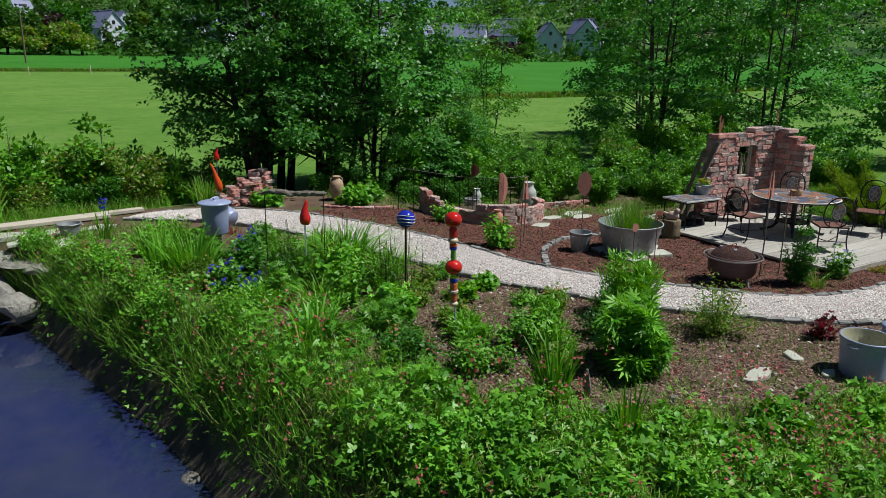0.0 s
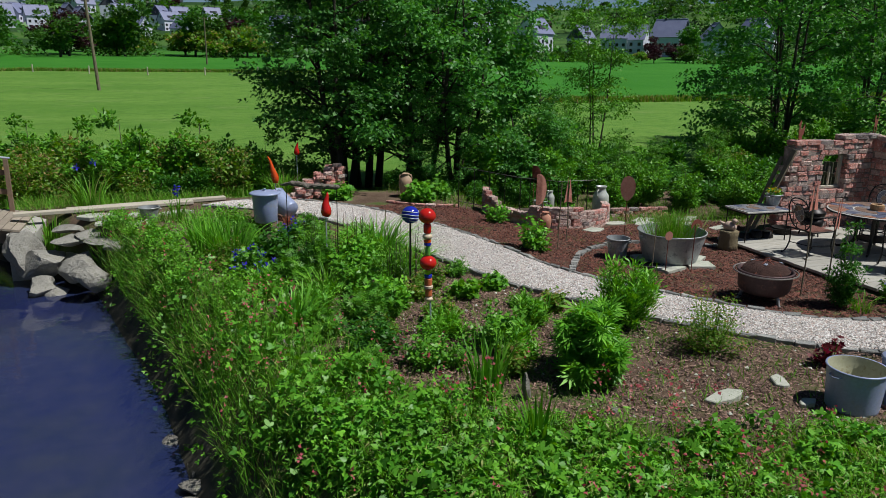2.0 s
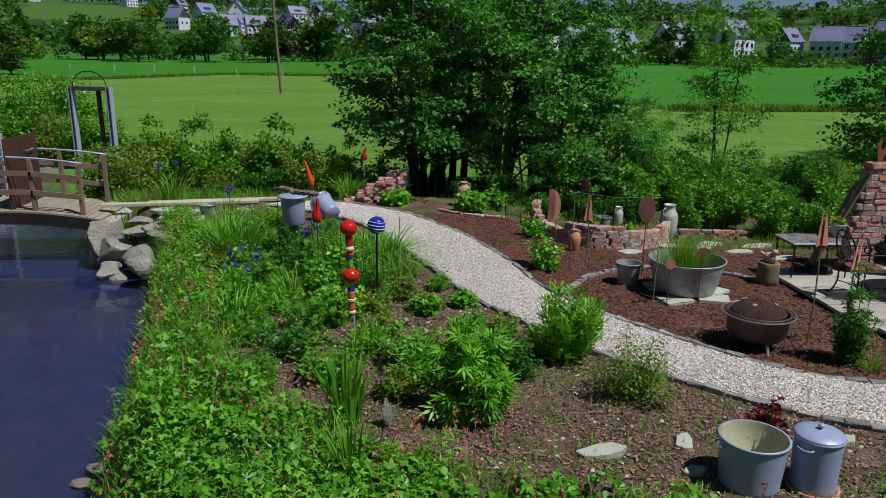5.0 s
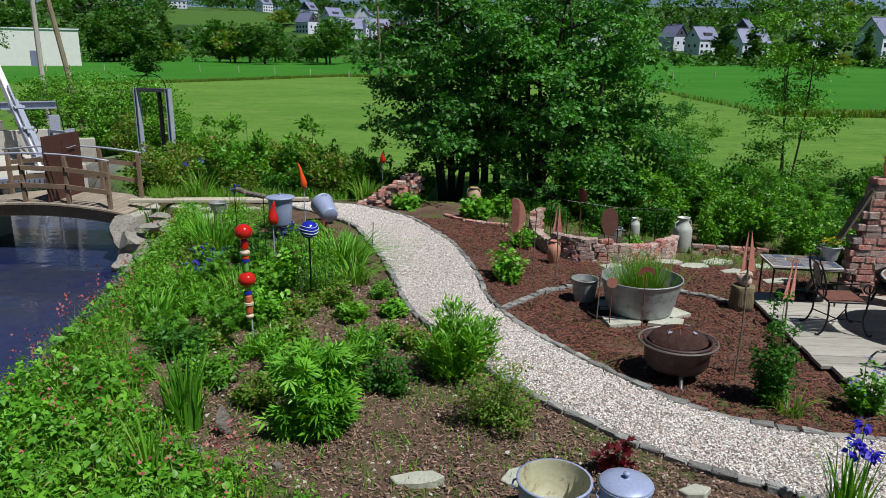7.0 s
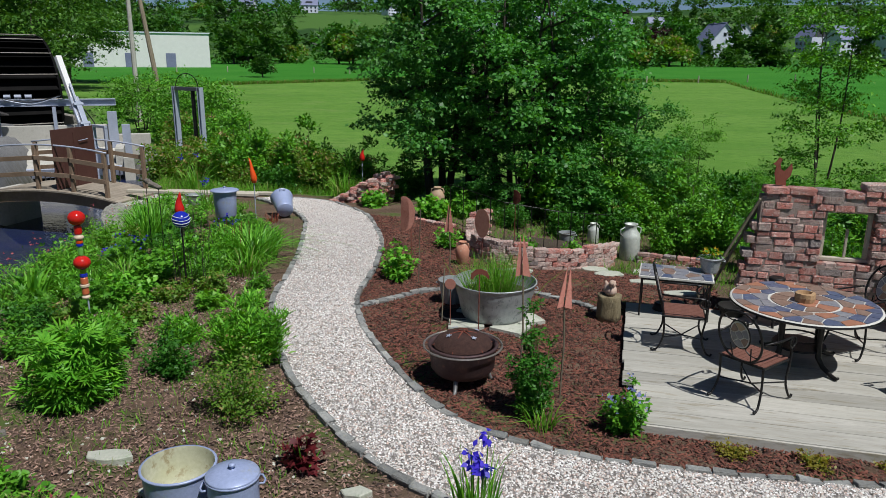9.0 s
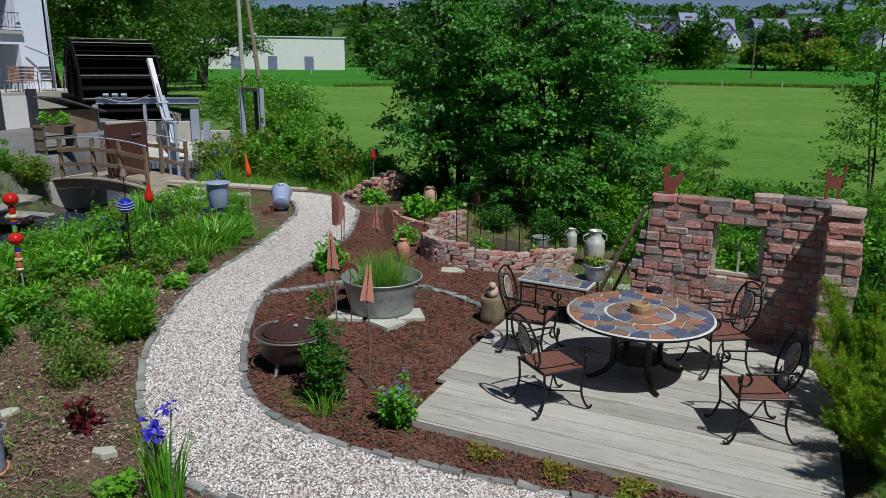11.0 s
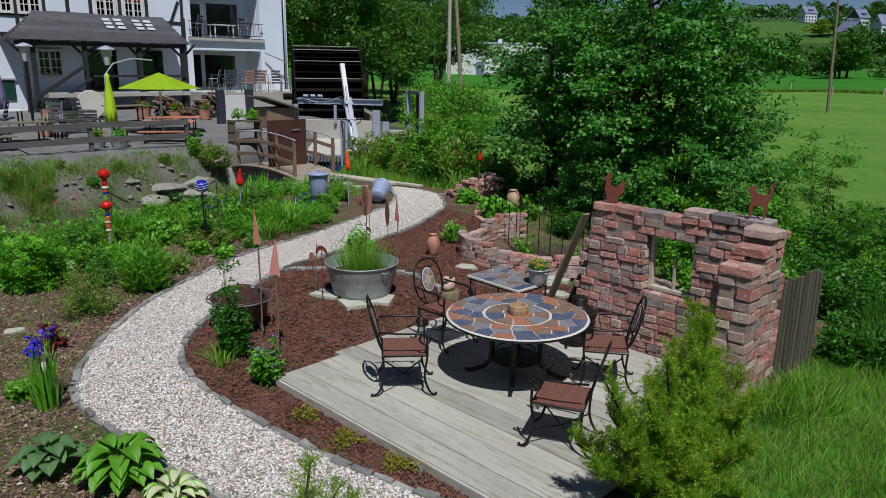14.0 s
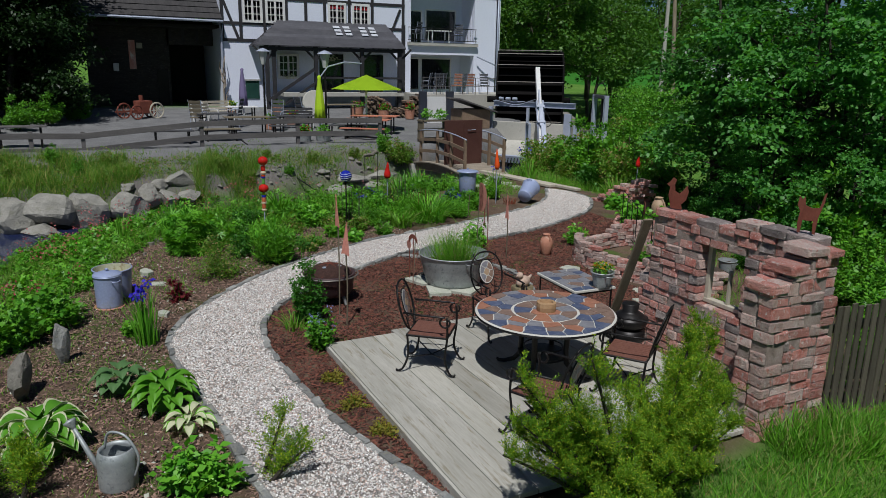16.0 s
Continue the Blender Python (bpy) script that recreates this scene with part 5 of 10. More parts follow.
# ---- plants of the beds ----
def bushy(name, x, y, w, h, material, n, size, label, seed, template=LEAF, stems=8, upright=0.3, flowers=None, category="plant"):
    """A clump of leafy shoots; flowers: (material, count, size)."""
    rng = np.random.default_rng(seed)
    t = thing(name, on(x, y), label, category)
    blobs, tips = [], []
    stems = int(stems * 1.7)
    for i in range(stems):
        a, q = 2.4 * i + rng.uniform(-0.4, 0.4), w * 0.44 * ((i + 0.5) / stems) ** 0.5 * rng.uniform(0.8, 1.15)
        top = h * (1 - 0.5 * (q / (0.44 * w)) ** 2) * rng.uniform(0.55, 1.22)
        end = Vector((math.cos(a) * q, math.sin(a) * q, top))
        bm = B()
        tube(bm, [(end.x * 0.25, end.y * 0.25, 0), (end.x * 0.7, end.y * 0.7, top * 0.55), end], [0.008, 0.006, 0.003], 4)
        if i % 2:
            bm.free()
        else:
            part("stem", bm, LEAF_BED, t)
        tips.append(end)
        for f in (0.25, 0.5, 0.75, 1.0):
            s = w * 0.115 * rng.uniform(0.7, 1.25) * (1.25 - 0.45 * f)
            blobs.append((end.x * (0.45 + 0.55 * f), end.y * (0.45 + 0.55 * f), max(s * 0.5, top * f), s, s, s * 0.8))
    n = int(n * 1.35)
    pos, out = blob_points(rng, blobs, n, 0.1)
    pos += rng.normal(0, 0.03 * w, pos.shape)
    pos[:, 2] = np.maximum(pos[:, 2], 0.02)
    out[:, 2] = np.abs(out[:, 2]) * 0.25 + 0.1 * upright if template is not LANCE else np.abs(out[:, 2]) * 0.6 + upright
    sow("foliage", template, pos, leaf_frames(rng, out, 0.1, 0.42), rng.uniform(0.55, 1.1, len(pos)) * size * 0.88, material, t)
    if flowers:
        fm, cnt, fs = flowers
        pos, out = blob_points(rng, [(p.x, p.y, p.z + 0.03, 0.07, 0.07, 0.06) for p in tips], cnt, 0.3)
        sow("flower_head", LOBED, pos, leaf_frames(rng, np.abs(out), 0, 0.9), rng.uniform(0.7, 1.2, cnt) * fs, fm, t)["kind"] = "stuff"
    return t


def swords(name, x, y, w, h, n, width, material, label, seed, lean=0.25, flowers=0, category="plant"):
    """Sword leaves from one base, bending outwards; flowers: stalks with blooms."""
    rng = np.random.default_rng(seed)
    t = thing(name, on(x, y), label, category)
    v, f = [], []
    for i in range(n):
        a, q = rng.uniform(0, 6.28), w * 0.32 * rng.random() ** 0.5
        bx, by = math.cos(a) * q, math.sin(a) * q
        ln = h * rng.uniform(0.6, 1.1)
        ld = lean * rng.uniform(0.2, 1.6) * (0.5 + q / (0.32 * w))
        aa = a + rng.normal(0, 0.5)
        sx, sy = -math.sin(aa + rng.normal(0, 0.6)), math.cos(aa + rng.normal(0, 0.6))
        b0 = len(v)
        for k in range(6):
            s = k / 5
            off = ln * ld * s * s
            z = ln * s * (1 - 0.35 * ld * s * s)
            wd = width * (1 - s ** 2.2) * 0.5 + 0.001
            cx, cy = bx + math.cos(aa) * off, by + math.sin(aa) * off
            v += [(cx - sx * wd, cy - sy * wd, z), (cx, cy, z - 0.2 * wd), (cx + sx * wd, cy + sy * wd, z)]
        for k in range(5):
            o = b0 + 3 * k
            f += [(o, o + 1, o + 4, o + 3), (o + 1, o + 2, o + 5, o + 4)]
    raw("leaves", v, f, material, t, smooth=True)
    for i in range(flowers):
        a, q = rng.uniform(0, 6.28), w * 0.4 * rng.random()
        top = Vector((math.cos(a) * q, math.sin(a) * q, h * rng.uniform(0.95, 1.25)))
        bm = B()
        tube(bm, [(top.x * 0.4, top.y * 0.4, 0), top], 0.005, 5)
        stalk = part("flower_stalk", bm, LEAF_BED, t)
        pos, out = blob_points(rng, [(top.x, top.y, top.z, 0.045, 0.045, 0.05)], 14, 0.2)
        sow("bloom", LEAF, pos, leaf_frames(rng, out, 0.4, 0.4), np.full(14, 0.06), PETAL_BLUE, stalk, width=np.full(14, 0.07))
    return t


def hosta(x, y, r, n, material, label, seed, size=0.24, edge=None, slim=0.36, rim=False):
    rng = np.random.default_rng(seed)
    t = thing("hosta", on(x, y), label, "plant", "hostas beside the path")
    for k in range(n):
        a = 2.4 * k + rng.uniform(-0.2, 0.2)
        q = r * (0.35 + 0.65 * (k + 1) / n)
        ln = size * rng.uniform(0.8, 1.15)
        z0 = 0.3 * r * 2 * (1.1 - 0.8 * (k + 1) / n)
        v, f = [], []
        cols = 5
        for i in range(7):
            s = i / 6
            wd = ln * slim * math.sin(math.pi * min(1, s * 0.93 + 0.07)) ** 0.75
            d = q * 0.45 + ln * s
            z = z0 + 0.12 * ln + ln * 0.55 * math.sin(s * 2.3) * 0.7 - ln * 0.55 * s * s * 0.9
            for j in range(cols):
                u = (-1, -0.78, 0, 0.78, 1)[j] if rim else (-1, -0.4, 0, 0.4, 1)[j]
                v.append((d, wd * u, z + 0.10 * ln * abs(u) - 0.02 * math.cos(u * 9) * ln))
        for i in range(6):
            f += [(i * cols + j, i * cols + j + 1, i * cols + cols + j + 1, i * cols + cols + j) for j in range(cols - 1)]
        ob = raw("leaf", v, f, material, t, smooth=True)
        ob.rotation_euler = (0, 0, a)
        if edge and (rim or k % 2):
            ob.data.materials.append(edge)
            for p in ob.data.polygons:
                p.material_index = 1 if p.index % 4 in ((0, 3) if rim else (1, 2)) else 0
    bm = B()
    lathe(bm, [(0, 0), (r * 0.3, 0.0), (r * 0.22, r * 0.25), (0, r * 0.42)], 8)
    part("leaf_stalk", bm, material, t)
    return t


bushy("peony_bush", 5.5, 4.95, 0.98, 0.72, LEAF_BRIGHT, 1400, 0.2, "leafy peony bush with deeply cut bright leaves", 61, FINGER)
bushy("phlox_clump", 6.72, 6.15, 0.95, 0.72, LEAF_BRIGHT, 3600, 0.13, "dense clump of narrow bright green leaves", 62, LANCE, 14, 0.9)
bushy("spirea_bush", 7.15, 5.15, 0.9, 0.62, LEAF_SHRUB, 2000, 0.05, "twiggy small-leaved bush beside the gravel path", 63, LEAF, 12, 0.6)
bushy("rose_bush", 4.95, 6.05, 0.75, 0.5, LEAF_BED, 1100, 0.075, "low green rose bush in the flower bed", 64, LOBED)
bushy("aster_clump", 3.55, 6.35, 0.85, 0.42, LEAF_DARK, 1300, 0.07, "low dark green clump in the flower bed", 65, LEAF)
bushy("aster_clump", 4.1, 5.75, 0.8, 0.4, LEAF_BED, 1200, 0.07, "low leafy clump shading the soil", 66, LEAF)
bushy("cosmos_clump", 5.95, 5.75, 0.7, 0.5, LEAF_DARK, 1300, 0.06, "feathery dark green clump in the flower bed", 67, LEAF, 9, 0.7)
bushy("parsley_plant", 5.22, 7.75, 0.5, 0.24, LEAF_LIME, 500, 0.1, "bright lime green leafy plant", 68, PALM, 6)
bushy("parsley_plant", 5.72, 7.95, 0.42, 0.2, LEAF_BRIGHT, 400, 0.09, "small bright green leafy plant beside the path", 69, PALM, 6)
bushy("thyme_cushion", 5.42, 8.7, 0.42, 0.3, LEAF_BED, 900, 0.05, "small fine-leaved round cushion", 70, LEAF, 9, 0.9)
bushy("thyme_cushion", 5.75, 7.15, 0.4, 0.25, LEAF_BED, 700, 0.05, "small fine-leaved cushion beside the kerb", 71, LEAF, 8, 0.9)
swords("daylily", 4.55, 10.1, 1.2, 0.74, 330, 0.022, LEAF_BRIGHT, "arching daylily clump beside the path", 72, 0.9)
swords("daylily", 4.9, 9.3, 0.7, 0.5, 120, 0.018, LEAF_GRASS, "small arching grass clump beside the path", 73, 0.8)
swords("iris_leaves", 4.26, 4.77, 0.5, 0.78, 60, 0.03, LEAF_BED, "upright sword-leaved iris clump", 74, 0.22)
swords("iris_leaves", 2.8, 7.2, 0.6, 0.6, 60, 0.045, LEAF_BRIGHT, "fan of broad bright green iris leaves", 75, 0.45)
swords("iris_leaves", 2.25, 10.45, 0.9, 0.8, 170, 0.02, LEAF_BRIGHT, "tall bright upright leaves beside the bucket", 83, 0.35)
swords("iris_leaves", 1.95, 11.0, 0.85, 0.8, 140, 0.026, LEAF_BRIGHT, "tall upright iris leaves", 76, 0.3)
swords("iris_leaves", -0.95, 14.75, 0.8, 0.75, 90, 0.03, LEAF_GRASS, "tall reeds beside the bridge end", 77, 0.35)
swords("iris_leaves", -0.3, 15.9, 0.8, 0.8, 60, 0.024, LEAF_GRASS, "tall green reeds with blue flowers near the bridge", 78, 0.4, 2)
swords("iris_leaves", 3.4, 8.35, 0.7, 0.5, 130, 0.014, LEAF_GRASS, "soft tuft of fine green blades", 79, 0.6)
swords("iris_leaves", 4.35, 3.9, 0.35, 0.6, 26, 0.026, LEAF_GRASS, "small upright iris tuft at the bed edge", 80, 0.2)
swords("blue_iris", 9.72, 3.86, 0.42, 0.66, 70, 0.02, LEAF_BRIGHT, "iris clump with violet blue flowers beside the path", 81, 0.2, 5)
swords("blue_iris", 1.5, 13.6, 0.4, 0.6, 40, 0.02, LEAF_GRASS, "iris with violet blue flowers near the planks", 82, 0.3, 2)
for i, (x, y, w, h) in enumerate(((3.2, 7.9, 0.7, 0.4), (3.7, 7.3, 0.7, 0.38), (4.6, 7.0, 0.6, 0.35), (2.6, 8.5, 0.7, 0.4), (3.0, 8.9, 0.7, 0.45), (4.9, 8.35, 0.5, 0.35), (5.0, 5.6, 0.55, 0.35), (3.3, 5.6, 0.6, 0.32), (4.75, 5.3, 0.5, 0.3), (5.6, 6.5, 0.55, 0.35), (2.5, 10.9, 0.8, 0.5), (2.2, 10.0, 0.7, 0.45), (4.4, 10.9, 0.7, 0.4), (3.7, 11.6, 0.7, 0.4), (6.1, 6.9, 0.45, 0.28), (2.9, 12.2, 0.6, 0.3), (3.54, 9.3, 0.6, 0.5), (3.95, 9.45, 0.6, 0.52), (4.25, 9.75, 0.6, 0.5), (4.0, 7.5, 0.75, 0.26), (4.5, 7.95, 0.7, 0.28), (4.45, 6.5, 0.7, 0.24), (3.1, 6.9, 0.6, 0.3), (3.7, 6.7, 0.6, 0.22), (2.9, 7.6, 0.6, 0.3))):
    bushy("border_plant", x, y, w, h, (LEAF_BRIGHT, LEAF_BED, LEAF_SHRUB)[i % 3], 900, (0.13, 0.11, 0.07)[i % 3], ("low bright green border plant", "leafy mid-green border plant", "yellowish green border plant")[i % 3] + " in the flower bed", 180 + i, (LANCE, FINGER, LEAF)[i % 3], 8, 0.6)
for i, (x, y, w, h) in enumerate(((4.5, 8.75, 0.9, 0.5), (3.95, 9.15, 0.9, 0.52), (3.3, 9.5, 0.8, 0.45), (3.75, 8.5, 0.7, 0.42), (4.25, 9.6, 0.7, 0.45), (2.95, 10.3, 0.75, 0.5), (3.6, 10.4, 0.75, 0.5), (4.05, 7.6, 0.7, 0.4))):
    bushy("bellflower_clump", x, y, w, h, (LEAF_BED, LEAF_BRIGHT, LEAF_DARK)[i % 3], 1500, 0.11, "leafy green clump in the flower bed", 90 + i, (LANCE, LEAF)[i % 2], 10, 0.6)
for i, (x, y, w, h) in enumerate(((2.5, 9.6, 0.8, 0.4), (2.75, 9.0, 0.6, 0.3), (3.35, 11.3, 0.6, 0.38))):
    bushy("cranesbill", x, y, w, h, LEAF_BED, 1100, 0.085, "low cranesbill with violet blue flowers", 100 + i, PALM, 9, 0.5, (PETAL_BLUE, 90, 0.055))
for i, (x, y, w, h) in enumerate(((1.45, 10.3, 1.0, 0.5), (1.3, 11.6, 0.9, 0.45), (0.95, 12.4, 0.9, 0.4), (2.0, 12.2, 1.0, 0.5), (2.5, 12.9, 0.8, 0.4), (1.6, 9.4, 0.8, 0.45), (2.2, 8.3, 0.8, 0.38), (0.4, 13.6, 0.7, 0.3))):
    bushy("lady_fern", x, y, w, h, (LEAF_LIME, LEAF_BRIGHT)[i % 2], 1200, 0.07, "soft yellow-green leafy clump", 110 + i, LEAF, 12, 0.9)
bushy("hazel_seedling", 7.25, 9.75, 0.62, 0.62, LEAF_BRIGHT, 420, 0.12, "young open bush in the bark mulch", 120, LEAF, 7)
bushy("hazel_seedling", 7.5, 11.9, 0.55, 0.4, LEAF_BRIGHT, 380, 0.1, "small bright green plant in the mulch", 121, LEAF, 6)
bushy("bed_plant", 4.95, 15.05, 0.8, 0.3, LEAF_BRIGHT, 420, 0.14, "low broad-leaved plant behind the path", 122, PALM, 7)
bushy("bed_plant", 6.6, 14.2, 0.9, 0.42, LEAF_BRIGHT, 520, 0.14, "broad-leaved green plant behind low bricks", 123, PALM, 7)
bushy("bed_plant", 7.1, 14.6, 0.8, 0.45, LEAF_BED, 480, 0.13, "leafy green plant in the shade", 124, PALM, 7)
swords("bed_grass", 3.85, 16.0, 0.9, 0.7, 130, 0.018, LEAF_GRASS, "tall bright grass beside the brick stack", 125, 0.45)
bushy("bed_plant", 8.9, 12.4, 0.5, 0.55, LEAF_BED, 380, 0.1, "green plant inside the brick bed", 126, LEAF, 6)
bushy("bed_plant", 9.7, 12.9, 0.5, 0.45, LEAF_BRIGHT, 380, 0.1, "bright green plant inside the brick bed", 127, LEAF, 6)
bushy("box_shrub", 9.86, 5.82, 0.5, 1.0, LEAF_DARK, 2700, 0.055, "upright dark green shrub with small glossy leaves", 128, LEAF, 14, 1.0)
swords("bed_grass", 9.98, 5.62, 0.4, 0.3, 60, 0.01, LEAF_GRASS, "thin yellowish grass tuft under the shrub", 129, 0.6)
bushy("catmint", 10.72, 5.72, 0.45, 0.5, LEAF_BED, 800, 0.075, "leafy plant with small pale blue flowers beside the deck", 130, LEAF, 9, 0.5, (foliage("pale_blue_flower", (0.2, 0.22, 0.5), (0.3, 0.32, 0.6), 0.3), 60, 0.035))
for i, (x, y) in enumerate(((11.65, 5.58), (12.3, 5.58), (12.95, 5.66))):
    bushy("stonecrop", x, y, 0.38, 0.09, foliage("yellow_green_leaf", (0.2, 0.2, 0.03), (0.3, 0.26, 0.04), 0.3) if not i else bpy.data.materials["yellow_green_leaf"], 350, 0.04, "flat yellowish stonecrop mat beside the deck", 131 + i, LEAF, 7)
bushy("coral_bells", 8.15, 4.42, 0.42, 0.27, LEAF_RED, 75, 0.11, "dark red leafy coral bells", 135, PALM, 7)
hosta(10.98, 3.5, 0.34, 20, LEAF_BLUE, "hosta with broad blue-green leaves", 140, 0.17, slim=0.42)
hosta(11.55, 3.87, 0.42, 40, LEAF_BED, "hosta with pointed bright green leaves", 141, 0.2, slim=0.33)
hosta(12.15, 4.02, 0.25, 18, LEAF_WHITE, "small hosta with white leaves edged in green", 142, 0.16, LEAF_BRIGHT, slim=0.3, rim=True)
hosta(12.05, 2.82, 0.5, 44, LEAF_BED, "large hosta with white-edged leaves", 143, 0.22, LEAF_WHITE, slim=0.4, rim=True)
bushy("bed_plant", 13.2, 3.95, 0.62, 0.4, LEAF_BRIGHT, 700, 0.11, "bright leafy plant beside the kerb", 144, LEAF, 8)
bushy("bed_plant", 8.6, 2.75, 1.0, 0.42, LEAF_BED, 1100, 0.11, "leafy green plant beside the enamel pot", 145, PALM, 9)
bushy("bed_plant", 9.2, 2.4, 0.9, 0.5, LEAF_BED, 900, 0.11, "leafy green plant at the garden edge", 146, PALM, 9)
bushy("bed_plant", 9.35, 3.75, 0.35, 0.2, LEAF_LIME, 260, 0.09, "small bright leafy plant beside the iris", 147, PALM, 5)


# ---- juniper by the deck ----
def juniper(loc, label, seed, arms, sprays=90):
    rng = np.random.default_rng(seed)
    t = thing("juniper_bush", loc, label, "shrub")
    pos, way = [], []
    for x, y, z in arms:
        end = Vector((x, y, z))
        c = curve([(x * 0.15, y * 0.3, 0.0), (x * 0.55, y * 0.65, z * 0.55), end], 6)
        bm = B()
        tube(bm, c, [0.025 * (1 - i / len(c)) + 0.004 for i in range(len(c))], 5)
        part("stem", bm, BARK, t)
        for i in range(sprays):
            s = rng.uniform(0.25, 1.0)
            base = c[min(len(c) - 1, int(s * (len(c) - 1)))]
            d = Vector((rng.normal(0, 0.8), rng.normal(0, 0.8), rng.uniform(0.6, 2.2))).normalized()
            ln = rng.uniform(0.1, 0.3) * (1.25 - 0.5 * s)
            tip = base + d * ln
            for q in range(58):
                u = 0.1 + 0.9 * q / 58
                w = Vector((rng.normal(0, 1), rng.normal(0, 1), rng.normal(0, 1)))
                w = (w - d * w.dot(d)).normalized()
                pos.append(base.lerp(tip, u) + w * rng.uniform(0.004, 0.028) * (1.15 - u))
                way.append(d * 0.9 + w * 0.9)
    pos, way = np.array(pos), np.array(way)
    n = len(pos)
    sow("foliage", LEAF, pos, frames_from(way, rng.uniform(0, 6.28, n), n), rng.uniform(0.016, 0.03, n), LEAF_YEW, t, width=rng.uniform(0.008, 0.013, n))


juniper((14.75, 7.2, -0.1), "sprawling yellow-green juniper bush beside the deck", 150, [(-0.5, 0.95, 1.25), (-0.4, 0.75, 1.0), (-0.42, 1.05, 1.15), (-0.55, 0.7, 0.95), (-0.5, 0.45, 0.5), (-0.45, -0.5, 0.45), (-0.35, 0.25, 0.5), (-0.45, 0.9, 1.1), (-0.2, 0.5, 1.0), (0.1, 0.75, 0.85), (-0.35, 0.0, 0.85), (-0.3, -0.6, 0.75), (0.15, -0.7, 0.75), (-0.05, -1.35, 0.7), (-0.55, 0.35, 0.65), (-0.35, 1.1, 0.7), (-0.35, -1.1, 0.7), (-0.5, 0.75, 0.5), (-0.1, 0.1, 0.6), (-0.13, 0.46, 1.3), (-0.17, 0.98, 0.7), (-0.16, 0.8, 0.95), (0.17, 0.35, 0.6), (0.2, -0.15, 0.62), (0.25, 0.4, 0.45), (-0.05, 0.3, 1.1), (0.05, 0.13, 0.8), (0.45, -0.2, 0.55), (0.5, 0.1, 0.5), (0.4, -0.6, 0.55), (0.3, 0.6, 0.7), (0.6, -0.35, 0.35), (0.35, 0.3, 0.75), (0.2, -0.4, 0.8), (0.5, -0.8, 0.4), (0.1, -1.0, 0.6), (0.0, -1.33, 1.38), (-0.03, -1.2, 1.1), (0.05, -1.25, 0.95), (0.14, -0.76, 1.4), (0.1, -0.92, 1.15), (0.06, -1.05, 0.9), (0.15, -0.85, 0.95)])
juniper((13.3, 4.3, -0.1), "small juniper with loose sprays at the kerb", 151, [(-0.3, 0.42, 0.52), (-0.1, 0.55, 0.36), (0.2, 0.45, 0.4)], 34)
juniper((12.75, 2.62, -0.1), "small feathery juniper in front of the hosta", 152, [(-0.2, 0.1, 0.42), (0.1, 0.2, 0.4), (0.1, -0.25, 0.5), (-0.3, -0.3, 0.5)], 60)


# ---- bank growth, grass and flowers ----
BANK = [(0.1, 13.6), (0.75, 13.2), (1.2, 11.0), (1.7, 9.6), (2.3, 8.0), (2.85, 6.4), (3.75, 5.0), (4.8, 4.15), (6.0, 3.6), (7.4, 3.1), (8.8, 2.5), (8.8, 1.2), (5.0, 1.6), (3.0, 2.7), (1.9, 3.7), (1.3, 5.5), (0.95, 7.4), (0.3, 10.0), (-0.5, 12.8)]


